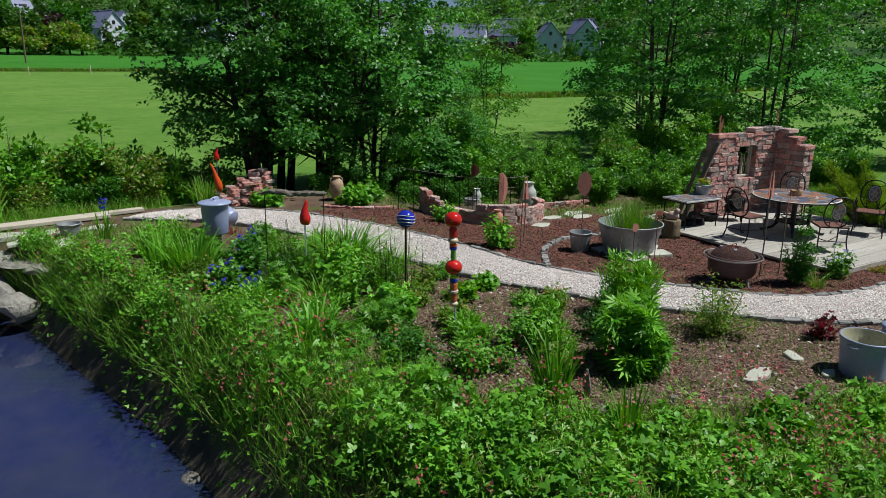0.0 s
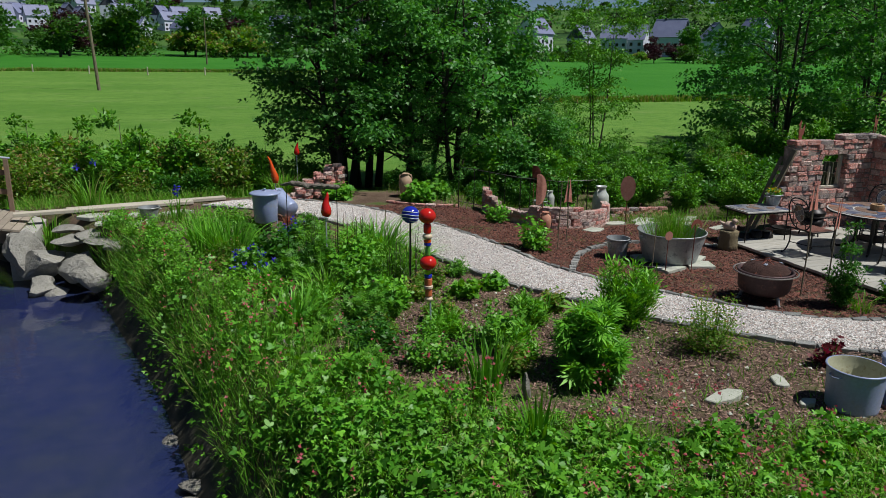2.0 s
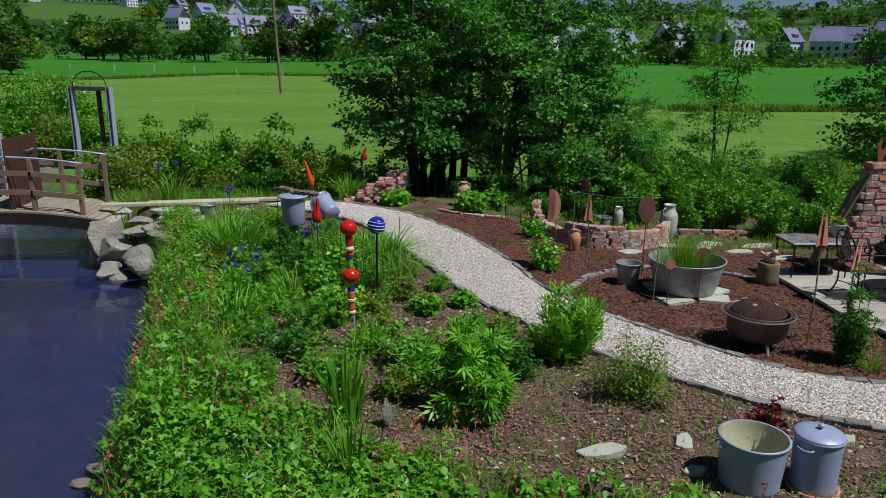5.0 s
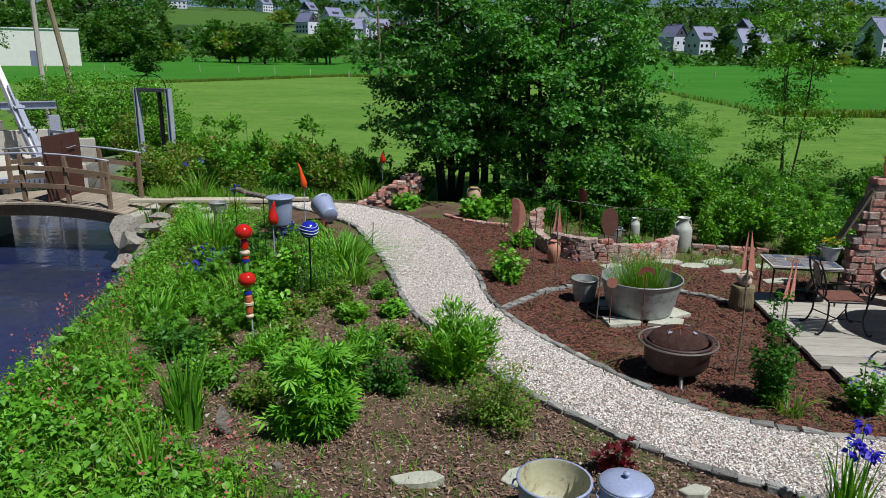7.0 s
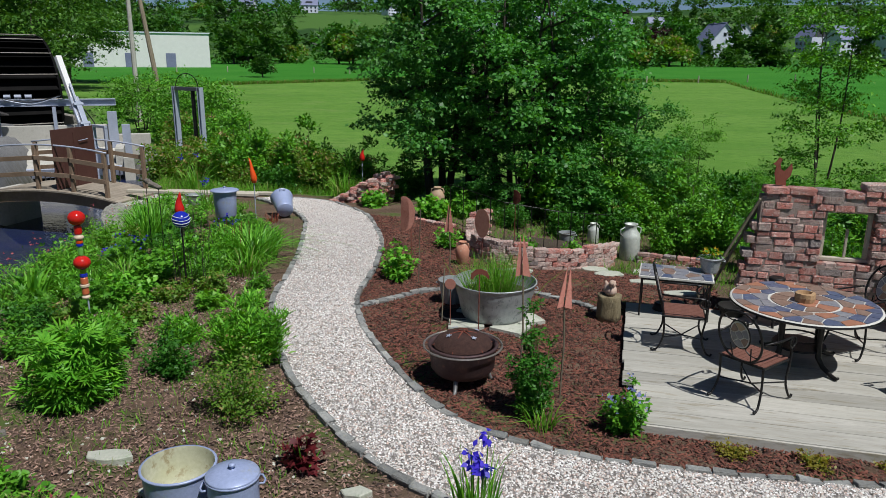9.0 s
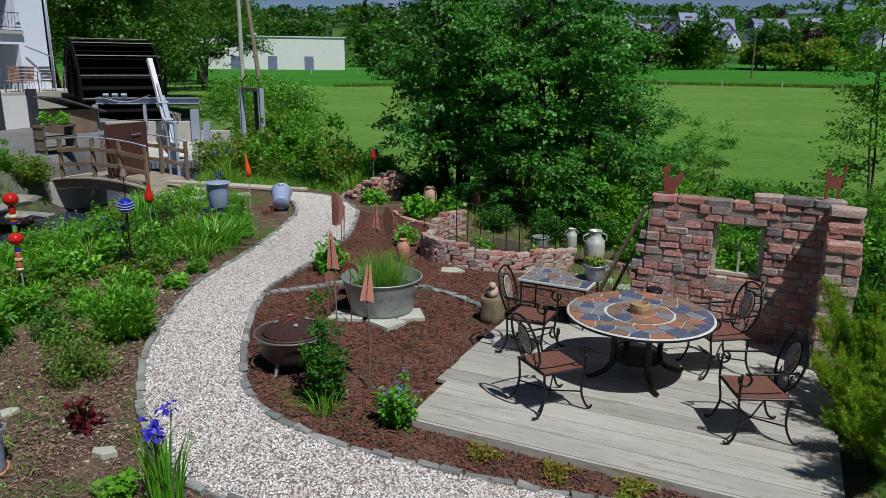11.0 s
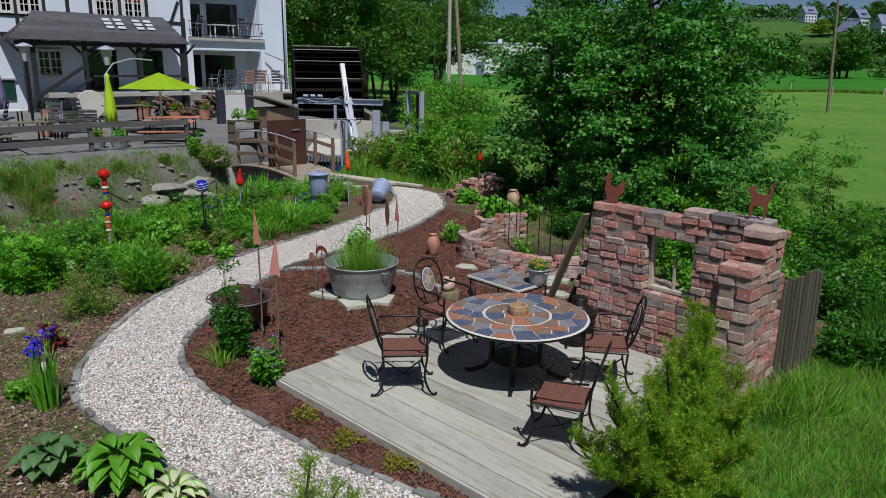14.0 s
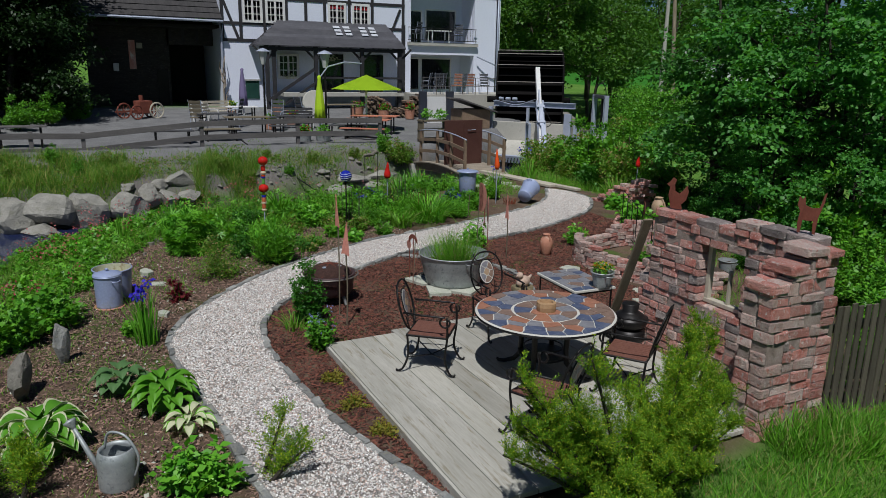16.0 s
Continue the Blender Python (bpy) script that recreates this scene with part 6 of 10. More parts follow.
def bank_growth():
    rng = np.random.default_rng(160)
    # leafy mounds
    cen = np.concatenate([scatter_in(rng, BANK, 2700), scatter_in(rng, [(2.0, 5.4), (3.6, 5.2), (4.8, 4.15), (6.0, 3.6), (7.4, 3.1), (8.6, 2.4), (5.0, 2.0), (3.0, 3.0)], 950)])
    cen = cen[height(cen[:, 0], cen[:, 1]) > -0.68]
    low = np.clip((cen[:, 1] - 2.5) / 3.4, 0.3, 1.0)
    mound = low * rng.uniform(0.08, 0.36, len(cen)) * (1.3 + 0.6 * np.sin(cen[:, 0] * 3.1) * np.sin(cen[:, 1] * 2.7))
    per = 56
    c = np.repeat(cen, per, 0)
    m = np.repeat(mound, per)
    d = rng.normal(size=(len(c), 3))
    d /= np.linalg.norm(d, axis=1, keepdims=True)
    d[:, 2] = np.abs(d[:, 2])
    xy = c + d[:, :2] * m[:, None] * 0.95
    z = height(xy[:, 0], xy[:, 1]) + d[:, 2] * m * np.where(c[:, 0] < 2.2, 1.05, 1.35) + rng.uniform(-0.03, 0.06, len(c))
    kind = np.repeat(rng.random(len(cen)) ** np.where(cen[:, 1] > 4.9, 0.6, np.where(cen[:, 0] > 5.5, 0.5, 0.72)), per)
    pos = np.column_stack([xy, z])
    rot = leaf_frames(rng, d * np.array([1, 1, 0.2]), 0.15, 0.62)
    size = 0.03 + 0.048 * rng.random(len(pos)) ** 1.5 + 0.02 * np.repeat(rng.random(len(cen)), per)
    for lo, hi, mat_, tmpl in ((0, 0.24, LEAF_BED, TRIFOL), (0.24, 0.46, LEAF_BRIGHT, TRIFOL), (0.46, 0.6, LEAF_BED, OVATE), (0.6, 1.01, LEAF_GRASS, LANCE)):
        k = (kind >= lo) & (kind < hi)
        tagged(sow("bank_plants", tmpl, pos[k], rot[k], size[k], mat_, None, "dense leafy wild growth on the stream bank"), "", "wild plants", kind="stuff")
    # blades
    p = scatter_in(rng, BANK, 120000)
    p = p[height(p[:, 0], p[:, 1]) > -0.75]
    keep = rng.random(len(p)) < np.where(p[:, 0] < 2.6, 0.75, 0.58)
    p = p[keep]
    n = len(p)
    z = height(p[:, 0], p[:, 1])
    y = np.column_stack([rng.normal(0, 0.42, (n, 2)), np.ones(n)])
    y[:, 0] -= 0.25 * (p[:, 0] < 1.6)
    ln = rng.uniform(0.14, 0.56, n) * np.clip((p[:, 1] - 2.2) / 3.6, 0.4, 1.0)
    tagged(sow("bank_grass", BLADE, np.column_stack([p, z]), frames_from(y, rng.uniform(0, 6.28, n), n), ln, LEAF_GRASS, None, "long wild grass hanging over the stream bank", width=rng.uniform(0.005, 0.012, n)), "", "grass", kind="stuff")
    # dusky pink flowers
    cen = scatter_in(rng, BANK, 2300)
    cen = cen[(height(cen[:, 0], cen[:, 1]) > -0.75) & (rng.random(len(cen)) < 0.2 + 0.45 * (np.sin(cen[:, 0] * 2.1) * np.sin(cen[:, 1] * 1.7) > 0))]
    c = np.repeat(cen, 8, 0) + rng.normal(0, 0.03, (len(cen) * 8, 2))
    z = height(c[:, 0], c[:, 1]) + np.repeat(rng.uniform(0.42, 0.8, len(cen)) * np.where((cen[:, 1] < 3.2) & (cen[:, 0] < 8.3), 0.5, 1.0), 8) + rng.normal(0, 0.05, len(c))
    n = len(c)
    tagged(sow("pink_flowers", LOBED, np.column_stack([c, z]), leaf_frames(rng, np.tile([[0, 0, 1.0]], (n, 1)), 0, 0.9), rng.uniform(0.022, 0.042, n), PETAL_PINK, None, "small dusky pink flowers in the bank growth"), "", "flowers", kind="stuff")


bank_growth()


def tufts(name, poly, n, lo, hi, label, seed, material=LEAF_GRASS, width=(0.006, 0.012), lean=0.45, patchy=False, bare=()):
    rng = np.random.default_rng(seed)
    p = scatter_in(rng, poly, n)
    if patchy:
        q = np.sin(p[:, 0] * 2.9 + np.sin(p[:, 1] * 1.3) * 2) * np.sin(p[:, 1] * 2.1 + p[:, 0]) + 0.35 * rng.normal(size=len(p))
        p = p[q + 0.12 * (p[:, 0] + 6.2) > 0.02]
    for bx, by, br in bare:
        d = np.hypot(p[:, 0] - bx, p[:, 1] - by) / br
        p = p[(d > 1) | (rng.random(len(p)) < 0.2 + 0.6 * d ** 2)]
    n = len(p)
    y = np.column_stack([rng.normal(0, lean, (n, 2)), np.ones(n)])
    pos = np.column_stack([p, height(p[:, 0], p[:, 1]) - 0.01])
    tagged(sow(name, BLADE, pos, frames_from(y, rng.uniform(0, 6.28, n), n), rng.uniform(lo, hi, n), material, None, label, width=rng.uniform(*width, n)), "", "grass", kind="stuff")


tufts("lawn_grass", [(14.7, 4.8), (20.5, 4.8), (20.5, 12.5), (14.2, 12.5), (14.7, 9.7)], 150000, 0.035, 0.13, "bright green lawn grass with dry yellow patches behind the brick wall", 170, foliage("lawn_blade", (0.06, 0.21, 0.016), (0.15, 0.345, 0.034), 0.2, tip=(0.3, 0.28, 0.1)), width=(0.004, 0.009), lean=0.6, bare=[(15.3, 9.9, 0.45), (16.3, 10.6, 0.5), (15.9, 8.7, 0.3)])
tufts("lawn_tussocks", [(14.9, 5.0), (20, 5.0), (20, 12.0), (15.0, 12.0), (14.9, 9.0)], 26000, 0.1, 0.24, "darker tussocks of longer grass in the lawn", 180, LEAF_GRASS, (0.005, 0.01), 0.5, True)
tufts("tall_grass", [(14.55, 8.75), (14.95, 8.7), (15.3, 9.6), (14.7, 9.8)], 1900, 0.18, 0.48, "tall green grass at the foot of the brick wall", 171, width=(0.008, 0.014))
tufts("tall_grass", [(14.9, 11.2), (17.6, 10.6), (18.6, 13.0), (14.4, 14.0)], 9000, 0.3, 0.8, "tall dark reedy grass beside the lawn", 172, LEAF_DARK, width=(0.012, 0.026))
def ditch_grass():
    rng = np.random.default_rng(179)
    n = 30000
    x = np.concatenate([rng.uniform(-42, 24, n // 2), rng.uniform(24, 80, n // 2)])
    y = np.minimum(np.interp(x, [-42, -20], [84, 118]), np.interp(x, [24, 27], [118, 54])) + rng.normal(0, 0.35, n)
    d = np.column_stack([rng.normal(0, 0.3, (n, 2)), np.ones(n)])
    size = rng.uniform(0.25, 0.75, n) * np.where(x > 24, 1.0, 0.9)
    tagged(sow("ditch_grass", BLADE, np.column_stack([x, y, height(x, y) - 0.05]), frames_from(d, rng.uniform(0, 6.28, n), n), size, LEAF_SHRUB, None, "strip of tall rough grass along the ditch in the meadow", width=rng.uniform(0.05, 0.12, n)), "", "grass", kind="stuff")


ditch_grass()
tufts("weeds", [(0.6, 13.4), (2.2, 13.0), (2.4, 14.2), (-0.6, 15.0)], 2500, 0.06, 0.25, "short weeds between the stone slabs", 173)
tufts("weeds", [(3.0, 7.6), (4.2, 5.0), (7.2, 3.3), (9.0, 2.6), (8.0, 4.6), (6.0, 7.0), (4.6, 8.6), (3.2, 10.4)], 9000, 0.04, 0.14, "thin weeds in the dark soil", 174)
ROUGHGRASS = foliage("rough_grass_blade", (0.085, 0.22, 0.018), (0.2, 0.36, 0.04), 0.2, tip=(0.36, 0.34, 0.1))
for poly, n, hi in (([(-3.3, -3), (-3.3, 4.3), (-4.4, 4.9), (-6.9, 4.6), (-7.2, -3)], 56000, 0.5), ([(-3.6, 6.3), (-5.0, 6.5), (-6.2, 7.2), (-5.4, 8.6), (-3.8, 8.2)], 14000, 0.6), ([(-4.2, 9.6), (-5.0, 9.5), (-5.8, 12.6), (-4.9, 13.4)], 4000, 0.4), ([(-3.4, 4.5), (-4.2, 11.6), (-5.2, 13.6), (-7.2, 13.6), (-7.2, 4.5)], 9000, 0.26)):
    tufts("left_bank_grass", poly, n, 0.1, hi, "patchy rough grass on the far stream bank", 175, ROUGHGRASS, (0.006, 0.014), lean=0.35, patchy=True)
tufts("weeds", [(8.0, 3.2), (8.6, 2.4), (13.2, 2.0), (13.2, 3.9), (11.0, 4.0), (9.2, 4.0)], 3800, 0.02, 0.08, "thin weeds in the soil beside the path", 181)
tufts("garden_back_grass", [(-3.2, 17.4), (-1.6, 15.6), (1.6, 15.6), (3.2, 16.4), (3.4, 17.6), (-3, 19)], 9000, 0.12, 0.4, "rough grass between the planks and the hedge", 176)
tufts("wall_back_grass", [(7.2, 13.2), (9.4, 12.9), (12.0, 10.2), (14.2, 10.0), (14.2, 12.8), (12, 15.4), (6, 16.2)], 9000, 0.06, 0.28, "rough grass behind the brick bed", 177)


def left_bank_weeds():
    rng = np.random.default_rng(178)
    cen = scatter_in(rng, [(-3.3, -2), (-3.4, 4.6), (-3.9, 8.4), (-4.5, 11.6), (-5.6, 13.4), (-7.2, 11), (-6.8, 7), (-6.6, -2)], 520)
    cen = cen[np.sin(cen[:, 0] * 2.3 + 1) * np.sin(cen[:, 1] * 1.4) > -0.1]
    per = 60
    c = np.repeat(cen, per, 0)
    d = rng.normal(size=(len(c), 3))
    d /= np.linalg.norm(d, axis=1, keepdims=True)
    d[:, 2] = np.abs(d[:, 2])
    m = np.repeat(rng.uniform(0.12, 0.42, len(cen)), per)
    xy = c + d[:, :2] * m[:, None]
    pos = np.column_stack([xy, height(xy[:, 0], xy[:, 1]) + d[:, 2] * m])
    tagged(sow("left_bank_weeds", LEAF, pos, leaf_frames(rng, d, 0, 0.6), rng.uniform(0.03, 0.07, len(pos)), LEAF_SHRUB, None, "weedy plants on the far stream bank"), "", "wild plants", kind="stuff")


left_bank_weeds()


# ---- tubs, buckets and pots ----
def open_vessel(name, loc, r0, r1, h, material, inner, label, category, wall=0.012, rot=0, handles=True, bands=(), fill=None, fill_z=0.0, tilt=(0, 0, 0), seg=32):
    """A round vessel, r0 at the foot and r1 at the rim."""
    t = thing(name, loc, label, category)
    t.rotation_euler = [radians(a) for a in (tilt[0], tilt[1], rot)]
    bm = B()
    prof = [(0, 0.0), (r0 * 0.94, 0.0), (r0, 0.012)]
    for b in np.linspace(0.1, 0.95, 8):
        prof.append((r0 + (r1 - r0) * b + (0.006 if any(abs(b - q) < 0.06 for q in bands) else 0), h * b))
    prof += [(r1, h - 0.015), (r1 + 0.012, h - 0.008), (r1 + 0.012, h + 0.006), (r1 - wall * 0.4, h + 0.006)]
    lathe(bm, prof, seg)
    part("body", bm, material, t, smooth=True)
    bm = B()
    lathe(bm, [(r1 - wall * 0.4, h + 0.006), (r1 - wall, h - 0.02), (r0 - wall, 0.03), (0, 0.03)], seg)
    part("lining", bm, inner, t, smooth=True)
    if fill:
        bm = B()
        rr = (r0 + (r1 - r0) * fill_z / h) - wall
        lathe(bm, [(rr, fill_z), (rr * 0.5, fill_z + 0.015), (0, fill_z + 0.02)], 20)
        part("soil_fill", bm, fill, t)
    if handles:
        for s in (-1, 1):
            bm = B()
            rr = r1 - (r1 - r0) * 0.15
            tube(bm, [(s * (rr + q), w, h * 0.88 + z) for q, w, z in ((0.0, -0.06, 0), (0.03, -0.055, -0.005), (0.045, 0, -0.012), (0.03, 0.055, -0.005), (0, 0.06, 0))], 0.008, 6)
            part("handle", bm, material, t, smooth=True)
    return t


def clump_in(parent, r, h, n, z, seed, material=LEAF_GRASS, lean=0.4, width=0.006):
    rng = np.random.default_rng(seed)
    p = rng.normal(0, r * 0.5, (n, 2))
    y = np.column_stack([p / r * lean + rng.normal(0, 0.12, (n, 2)), np.ones(n)])
    pos = np.column_stack([p, np.full(n, z)])
    sow("grass_clump", BLADE, pos, frames_from(y, rng.uniform(0, 6.28, n), n), rng.uniform(0.55, 1.05, n) * h, material, parent, "tall thin green rushes", width=np.full(n, width))


SOILFILL = surface("potting_soil", (0.05, 0.035, 0.025), (0.08, 0.06, 0.045), 0.95, 0, 8, 50, 0.5, 0.01)
for x, y, sx, sy, a in ((8.72, 8.0, 0.24, 0.17, 20), (9.3, 8.02, 0.22, 0.18, -15), (9.42, 8.4, 0.2, 0.22, 40), (8.7, 8.6, 0.2, 0.2, 0)):
    s = thing("stone_slab", on(x, y, 0.02), "flat pale stone slab under the zinc tub", "stone slab", "slabs under the tub", rot=a)
    bm = B()
    slab(bm, [(-sx, -sy * 0.9), (sx * 0.9, -sy), (sx, sy * 0.8), (-sx * 0.8, sy)], -0.02, 0.035)
    part("slab", bm, FLAG, s)
tub = open_vessel("zinc_tub", on(9.02, 8.4, 0.055), 0.42, 0.535, 0.47, ZINC, ZINC, "large round galvanized zinc tub planted with rushes", "tub", bands=(0.3, 0.75), fill=SOILFILL, fill_z=0.3)
clump_in(tub, 0.27, 0.55, 900, 0.3, 201)
bk = open_vessel("zinc_bucket", on(8.33, 8.86, 0.0), 0.14, 0.185, 0.34, ZINC, ZINC, "galvanized bucket beside the zinc tub", "bucket", fill=SOILFILL, fill_z=0.26)
saucer = thing("black_saucer", on(8.55, 8.28, 0.0), "black rubber bowl lying in the mulch", "bowl")
bm = B()
lathe(bm, [(0, 0), (0.2, 0), (0.24, 0.05), (0.22, 0.06), (0.18, 0.03), (0, 0.03)], 24)
part("bowl", bm, BLACK, saucer, smooth=True)
# enamel cooking pots by the bed
open_vessel("enamel_pot", on(7.55, 3.6), 0.23, 0.262, 0.42, ENAMEL, ENAMEL_IN, "large open grey-blue enamel pot standing on soil", "pot", fill=surface("dull_water", (0.3, 0.31, 0.33), (0.36, 0.37, 0.38), 0.1, 0, 3, 20, 0.05), fill_z=0.13)


def lidded_pot(x, y):
    t = open_vessel("lidded_enamel_pot", on(x, y), 0.17, 0.18, 0.46, ENAMEL, ENAMEL_IN, "grey-blue enamel pot with a domed lid", "pot", rot=30)
    bm = B()
    lathe(bm, [(0.184, 0.462), (0.19, 0.472), (0.182, 0.482), (0.11, 0.505), (0.04, 0.515), (0.012, 0.515), (0.012, 0.53), (0.026, 0.54), (0.02, 0.555), (0, 0.557)], 32)
    part("lid", bm, ENAMEL, t, smooth=True)
    bm = B()
    lathe(bm, [(0, -0.02), (0.185, -0.02), (0.205, 0.02), (0.19, 0.025), (0.175, 0.0), (0, 0.0)], 28)
    part("saucer", bm, TERRACOTTA, t, "brown round saucer", smooth=True)


lidded_pot(8.04, 3.52)


def bucket_on_post():
    t = thing("enamel_bucket", (2.99, 11.92, h1(2.99, 11.92)), "pale blue enamel bucket with lid set on a wooden post", "bucket")
    bm = B()
    tube(bm, [(0, 0, -0.05), (0.01, 0, 0.3)], [0.075, 0.07], 10)
    part("post", bm, OLDWOOD, t)
    bm = B()
    lathe(bm, [(0, 0.29), (0.19, 0.29), (0.2, 0.31), (0.215, 0.6), (0.225, 0.78), (0.235, 0.8)], 28)
    part("body", bm, ENAMEL, t, smooth=True)
    bm = B()
    lathe(bm, [(0.27, 0.795), (0.275, 0.81), (0.25, 0.825), (0.1, 0.845), (0.02, 0.85), (0.02, 0.87), (0.03, 0.88), (0, 0.89)], 28)
    part("lid", bm, ENAMEL, t, smooth=True)


bucket_on_post()
open_vessel("tilted_bucket", (3.62, 13.2, 0.14), 0.17, 0.23, 0.5, ENAMEL, ENAMEL, "pale enamel bucket lying tilted beside the path", "bucket", tilt=(0, -68, 0), rot=-55)
swords("bed_plant", 3.5, 12.85, 0.5, 0.22, 40, 0.012, foliage("reddish_stem", (0.3, 0.08, 0.05), (0.22, 0.12, 0.06), 0.3), "low reddish grassy plant in front of the bucket", 205, 0.5)
open_vessel("zinc_bucket", on(0.96, 13.95), 0.13, 0.19, 0.26, ZINC, ZINC, "small zinc bucket standing on stone slabs", "bucket", fill=SOILFILL, fill_z=0.2)


CANMETAL = surface("dull_aluminium", (0.5, 0.54, 0.5), (0.62, 0.65, 0.6), 0.5, 0.25, 5, 24, 0.12, 0.003, third=(0.4, 0.42, 0.38))


def milk_can(x, y, s, label, z=None):
    t = thing("milk_can", (x, y, h1(x, y) if z is None else z), label, "milk can", "old milk cans", scale=s)
    bm = B()
    lathe(bm, [(0, 0), (0.15, 0), (0.158, 0.02), (0.158, 0.36), (0.145, 0.42), (0.095, 0.49), (0.088, 0.54), (0.105, 0.575), (0.11, 0.585), (0.085, 0.58), (0.08, 0.5), (0, 0.48)], 28)
    part("body", bm, CANMETAL, t, smooth=True)
    for a in (0.6, 3.74):
        bm = B()
        ca, sa = math.cos(a), math.sin(a)
        tube(bm, [(ca * q, sa * q, z) for q, z in ((0.15, 0.39), (0.19, 0.43), (0.19, 0.5), (0.1, 0.54))], 0.01, 6)
        part("handle", bm, CANMETAL, t, smooth=True)


milk_can(10.74, 13.3, 1.18, "tall dull aluminium milk can standing on slabs")
milk_can(10.0, 14.4, 0.72, "small dull aluminium milk can behind the bed")
open_vessel("zinc_bucket", on(9.5, 13.9), 0.13, 0.16, 0.3, ZINC, ZINC, "zinc bucket standing behind the brick bed", "bucket", fill=SOILFILL, fill_z=0.25)


def watering_can(x, y):
    t = thing("watering_can", on(x, y), "old zinc watering can with long spout", "watering can", rot=232)
    bm = B()
    lathe(bm, [(0, 0), (0.145, 0), (0.15, 0.02), (0.15, 0.26), (0.135, 0.33), (0.125, 0.335), (0.12, 0.3), (0.14, 0.05), (0, 0.04)], 26)
    part("body", bm, ZINC, t, smooth=True)
    bm = B()
    tube(bm, [(0.13, 0, 0.08), (0.24, 0, 0.24), (0.36, 0, 0.46)], [0.03, 0.022, 0.016], 8)
    part("spout", bm, ZINC, t, smooth=True)
    bm = B()
    lathe(bm, [(0.016, 0), (0.05, 0.06), (0.05, 0.075), (0, 0.085)], 16)
    bmesh.ops.transform(bm, matrix=pose(0.36, 0, 0.46, 0, 32, 0), verts=bm.verts)
    part("rose", bm, ZINC, t, smooth=True)
    bm = B()
    tube(bm, curve([(0.1, 0, 0.32), (0.05, 0, 0.46), (-0.1, 0, 0.45), (-0.2, 0, 0.28), (-0.15, 0, 0.1)], 6), 0.011, 6)
    part("handle", bm, ZINC, t, smooth=True)


watering_can(12.84, 3.38)


def fire_pit():
    t = thing("fire_pit", on(9.05, 6.38), "rusty cast iron fire bowl with mesh lid on three feet", "fire pit")
    dark = surface("burnt_steel", (0.06, 0.036, 0.04), (0.1, 0.062, 0.062), 0.55, 0.3, 4, 30, 0.25, 0.004, third=(0.13, 0.07, 0.06))
    bm = B()
    lathe(bm, [(0, 0.11), (0.16, 0.115), (0.29, 0.14), (0.335, 0.2), (0.35, 0.4), (0.37, 0.43), (0.37, 0.445), (0.345, 0.45), (0.33, 0.4), (0.3, 0.24), (0, 0.18)], 32)
    part("bowl", bm, dark, t, smooth=True)
    bm = B()
    tube(bm, [(0.41 * math.cos(a), 0.41 * math.sin(a), 0.43) for a in np.linspace(0, 6.283, 40, endpoint=False)], 0.011, 6, True)
    part("ring", bm, surface("worn_steel", (0.25, 0.23, 0.21), (0.33, 0.3, 0.28), 0.45, 0.6, 4, 30, 0.1), t)
    for i in range(6):
        a = i * 1.047
        bm = B()
        tube(bm, [(0.345 * math.cos(a), 0.345 * math.sin(a), 0.425), (0.41 * math.cos(a), 0.41 * math.sin(a), 0.43)], 0.008, 5)
        part("bracket", bm, dark, t)
    lid = new("mesh_lid")
    lid.parent = t
    bm = B()
    lathe(bm, [(0.31, 0.44), (0.28, 0.49), (0.2, 0.54), (0.1, 0.565), (0, 0.57)], 28)
    part("mesh_dome", bm, surface("rusty_mesh", (0.06, 0.03, 0.025), (0.1, 0.05, 0.04), 0.9, 0.2, 20, 160, 0.9, 0.01), lid, smooth=True)
    for k in range(3):
        a = k * 1.047 + 0.4
        bm = B()
        tube(bm, [(math.cos(a) * 0.315 * s, math.sin(a) * 0.315 * s, 0.44 + 0.138 * (1 - s * s)) for s in np.linspace(-1, 1, 12)], 0.007, 5)
        part("lid_band", bm, RUST, lid)
    bm = B()
    tube(bm, [(-0.05, 0, 0.58), (-0.04, 0, 0.61), (0.04, 0, 0.61), (0.05, 0, 0.58)], 0.006, 5)
    part("lid_handle", bm, RUST, lid)
    for a, q in ((3.9, 0.17), (5.6, 0.18), (0.8, 0.17), (2.3, 0.18)):
        bm = B()
        star = [((0.034 if k % 2 == 0 else 0.014) * math.cos(k * math.pi / 5), (0.034 if k % 2 == 0 else 0.014) * math.sin(k * math.pi / 5)) for k in range(10)]
        slab(bm, star, -0.003, 0.003, Matrix.Translation((q * math.cos(a), q * math.sin(a), 0.562)) @ pose(0, 0, 0, 0, 18, math.degrees(a)))
        part("star", bm, STEEL, lid, "pale cut-out star")
    for i in range(3):
        a = i * 2.094 + 0.5
        ca, sa = math.cos(a), math.sin(a)
        bm = B()
        tube(bm, [(ca * q, sa * q, z) for q, z in ((0.22, 0.2), (0.28, 0.1), (0.31, 0.02), (0.35, 0.005))], [0.03, 0.025, 0.022, 0.018], 7)
        part("foot", bm, surface("grey_foot", (0.2, 0.2, 0.2), (0.26, 0.26, 0.26), 0.5, 0.5, 4, 30, 0.1) if not i else bpy.data.materials["grey_foot"], t, smooth=True)
    c = thing("wire_hoop", on(8.55, 6.35, 0.02), "thin black wire hoop lying on the mulch", "hoop")
    bm = B()
    tube(bm, [(0.27 * math.cos(a), 0.27 * math.sin(a), 0.03 + 0.03 * math.sin(a)) for a in np.linspace(0, 6.283, 30, endpoint=False)], 0.006, 5, True)
    part("hoop", bm, IRON, c)


fire_pit()


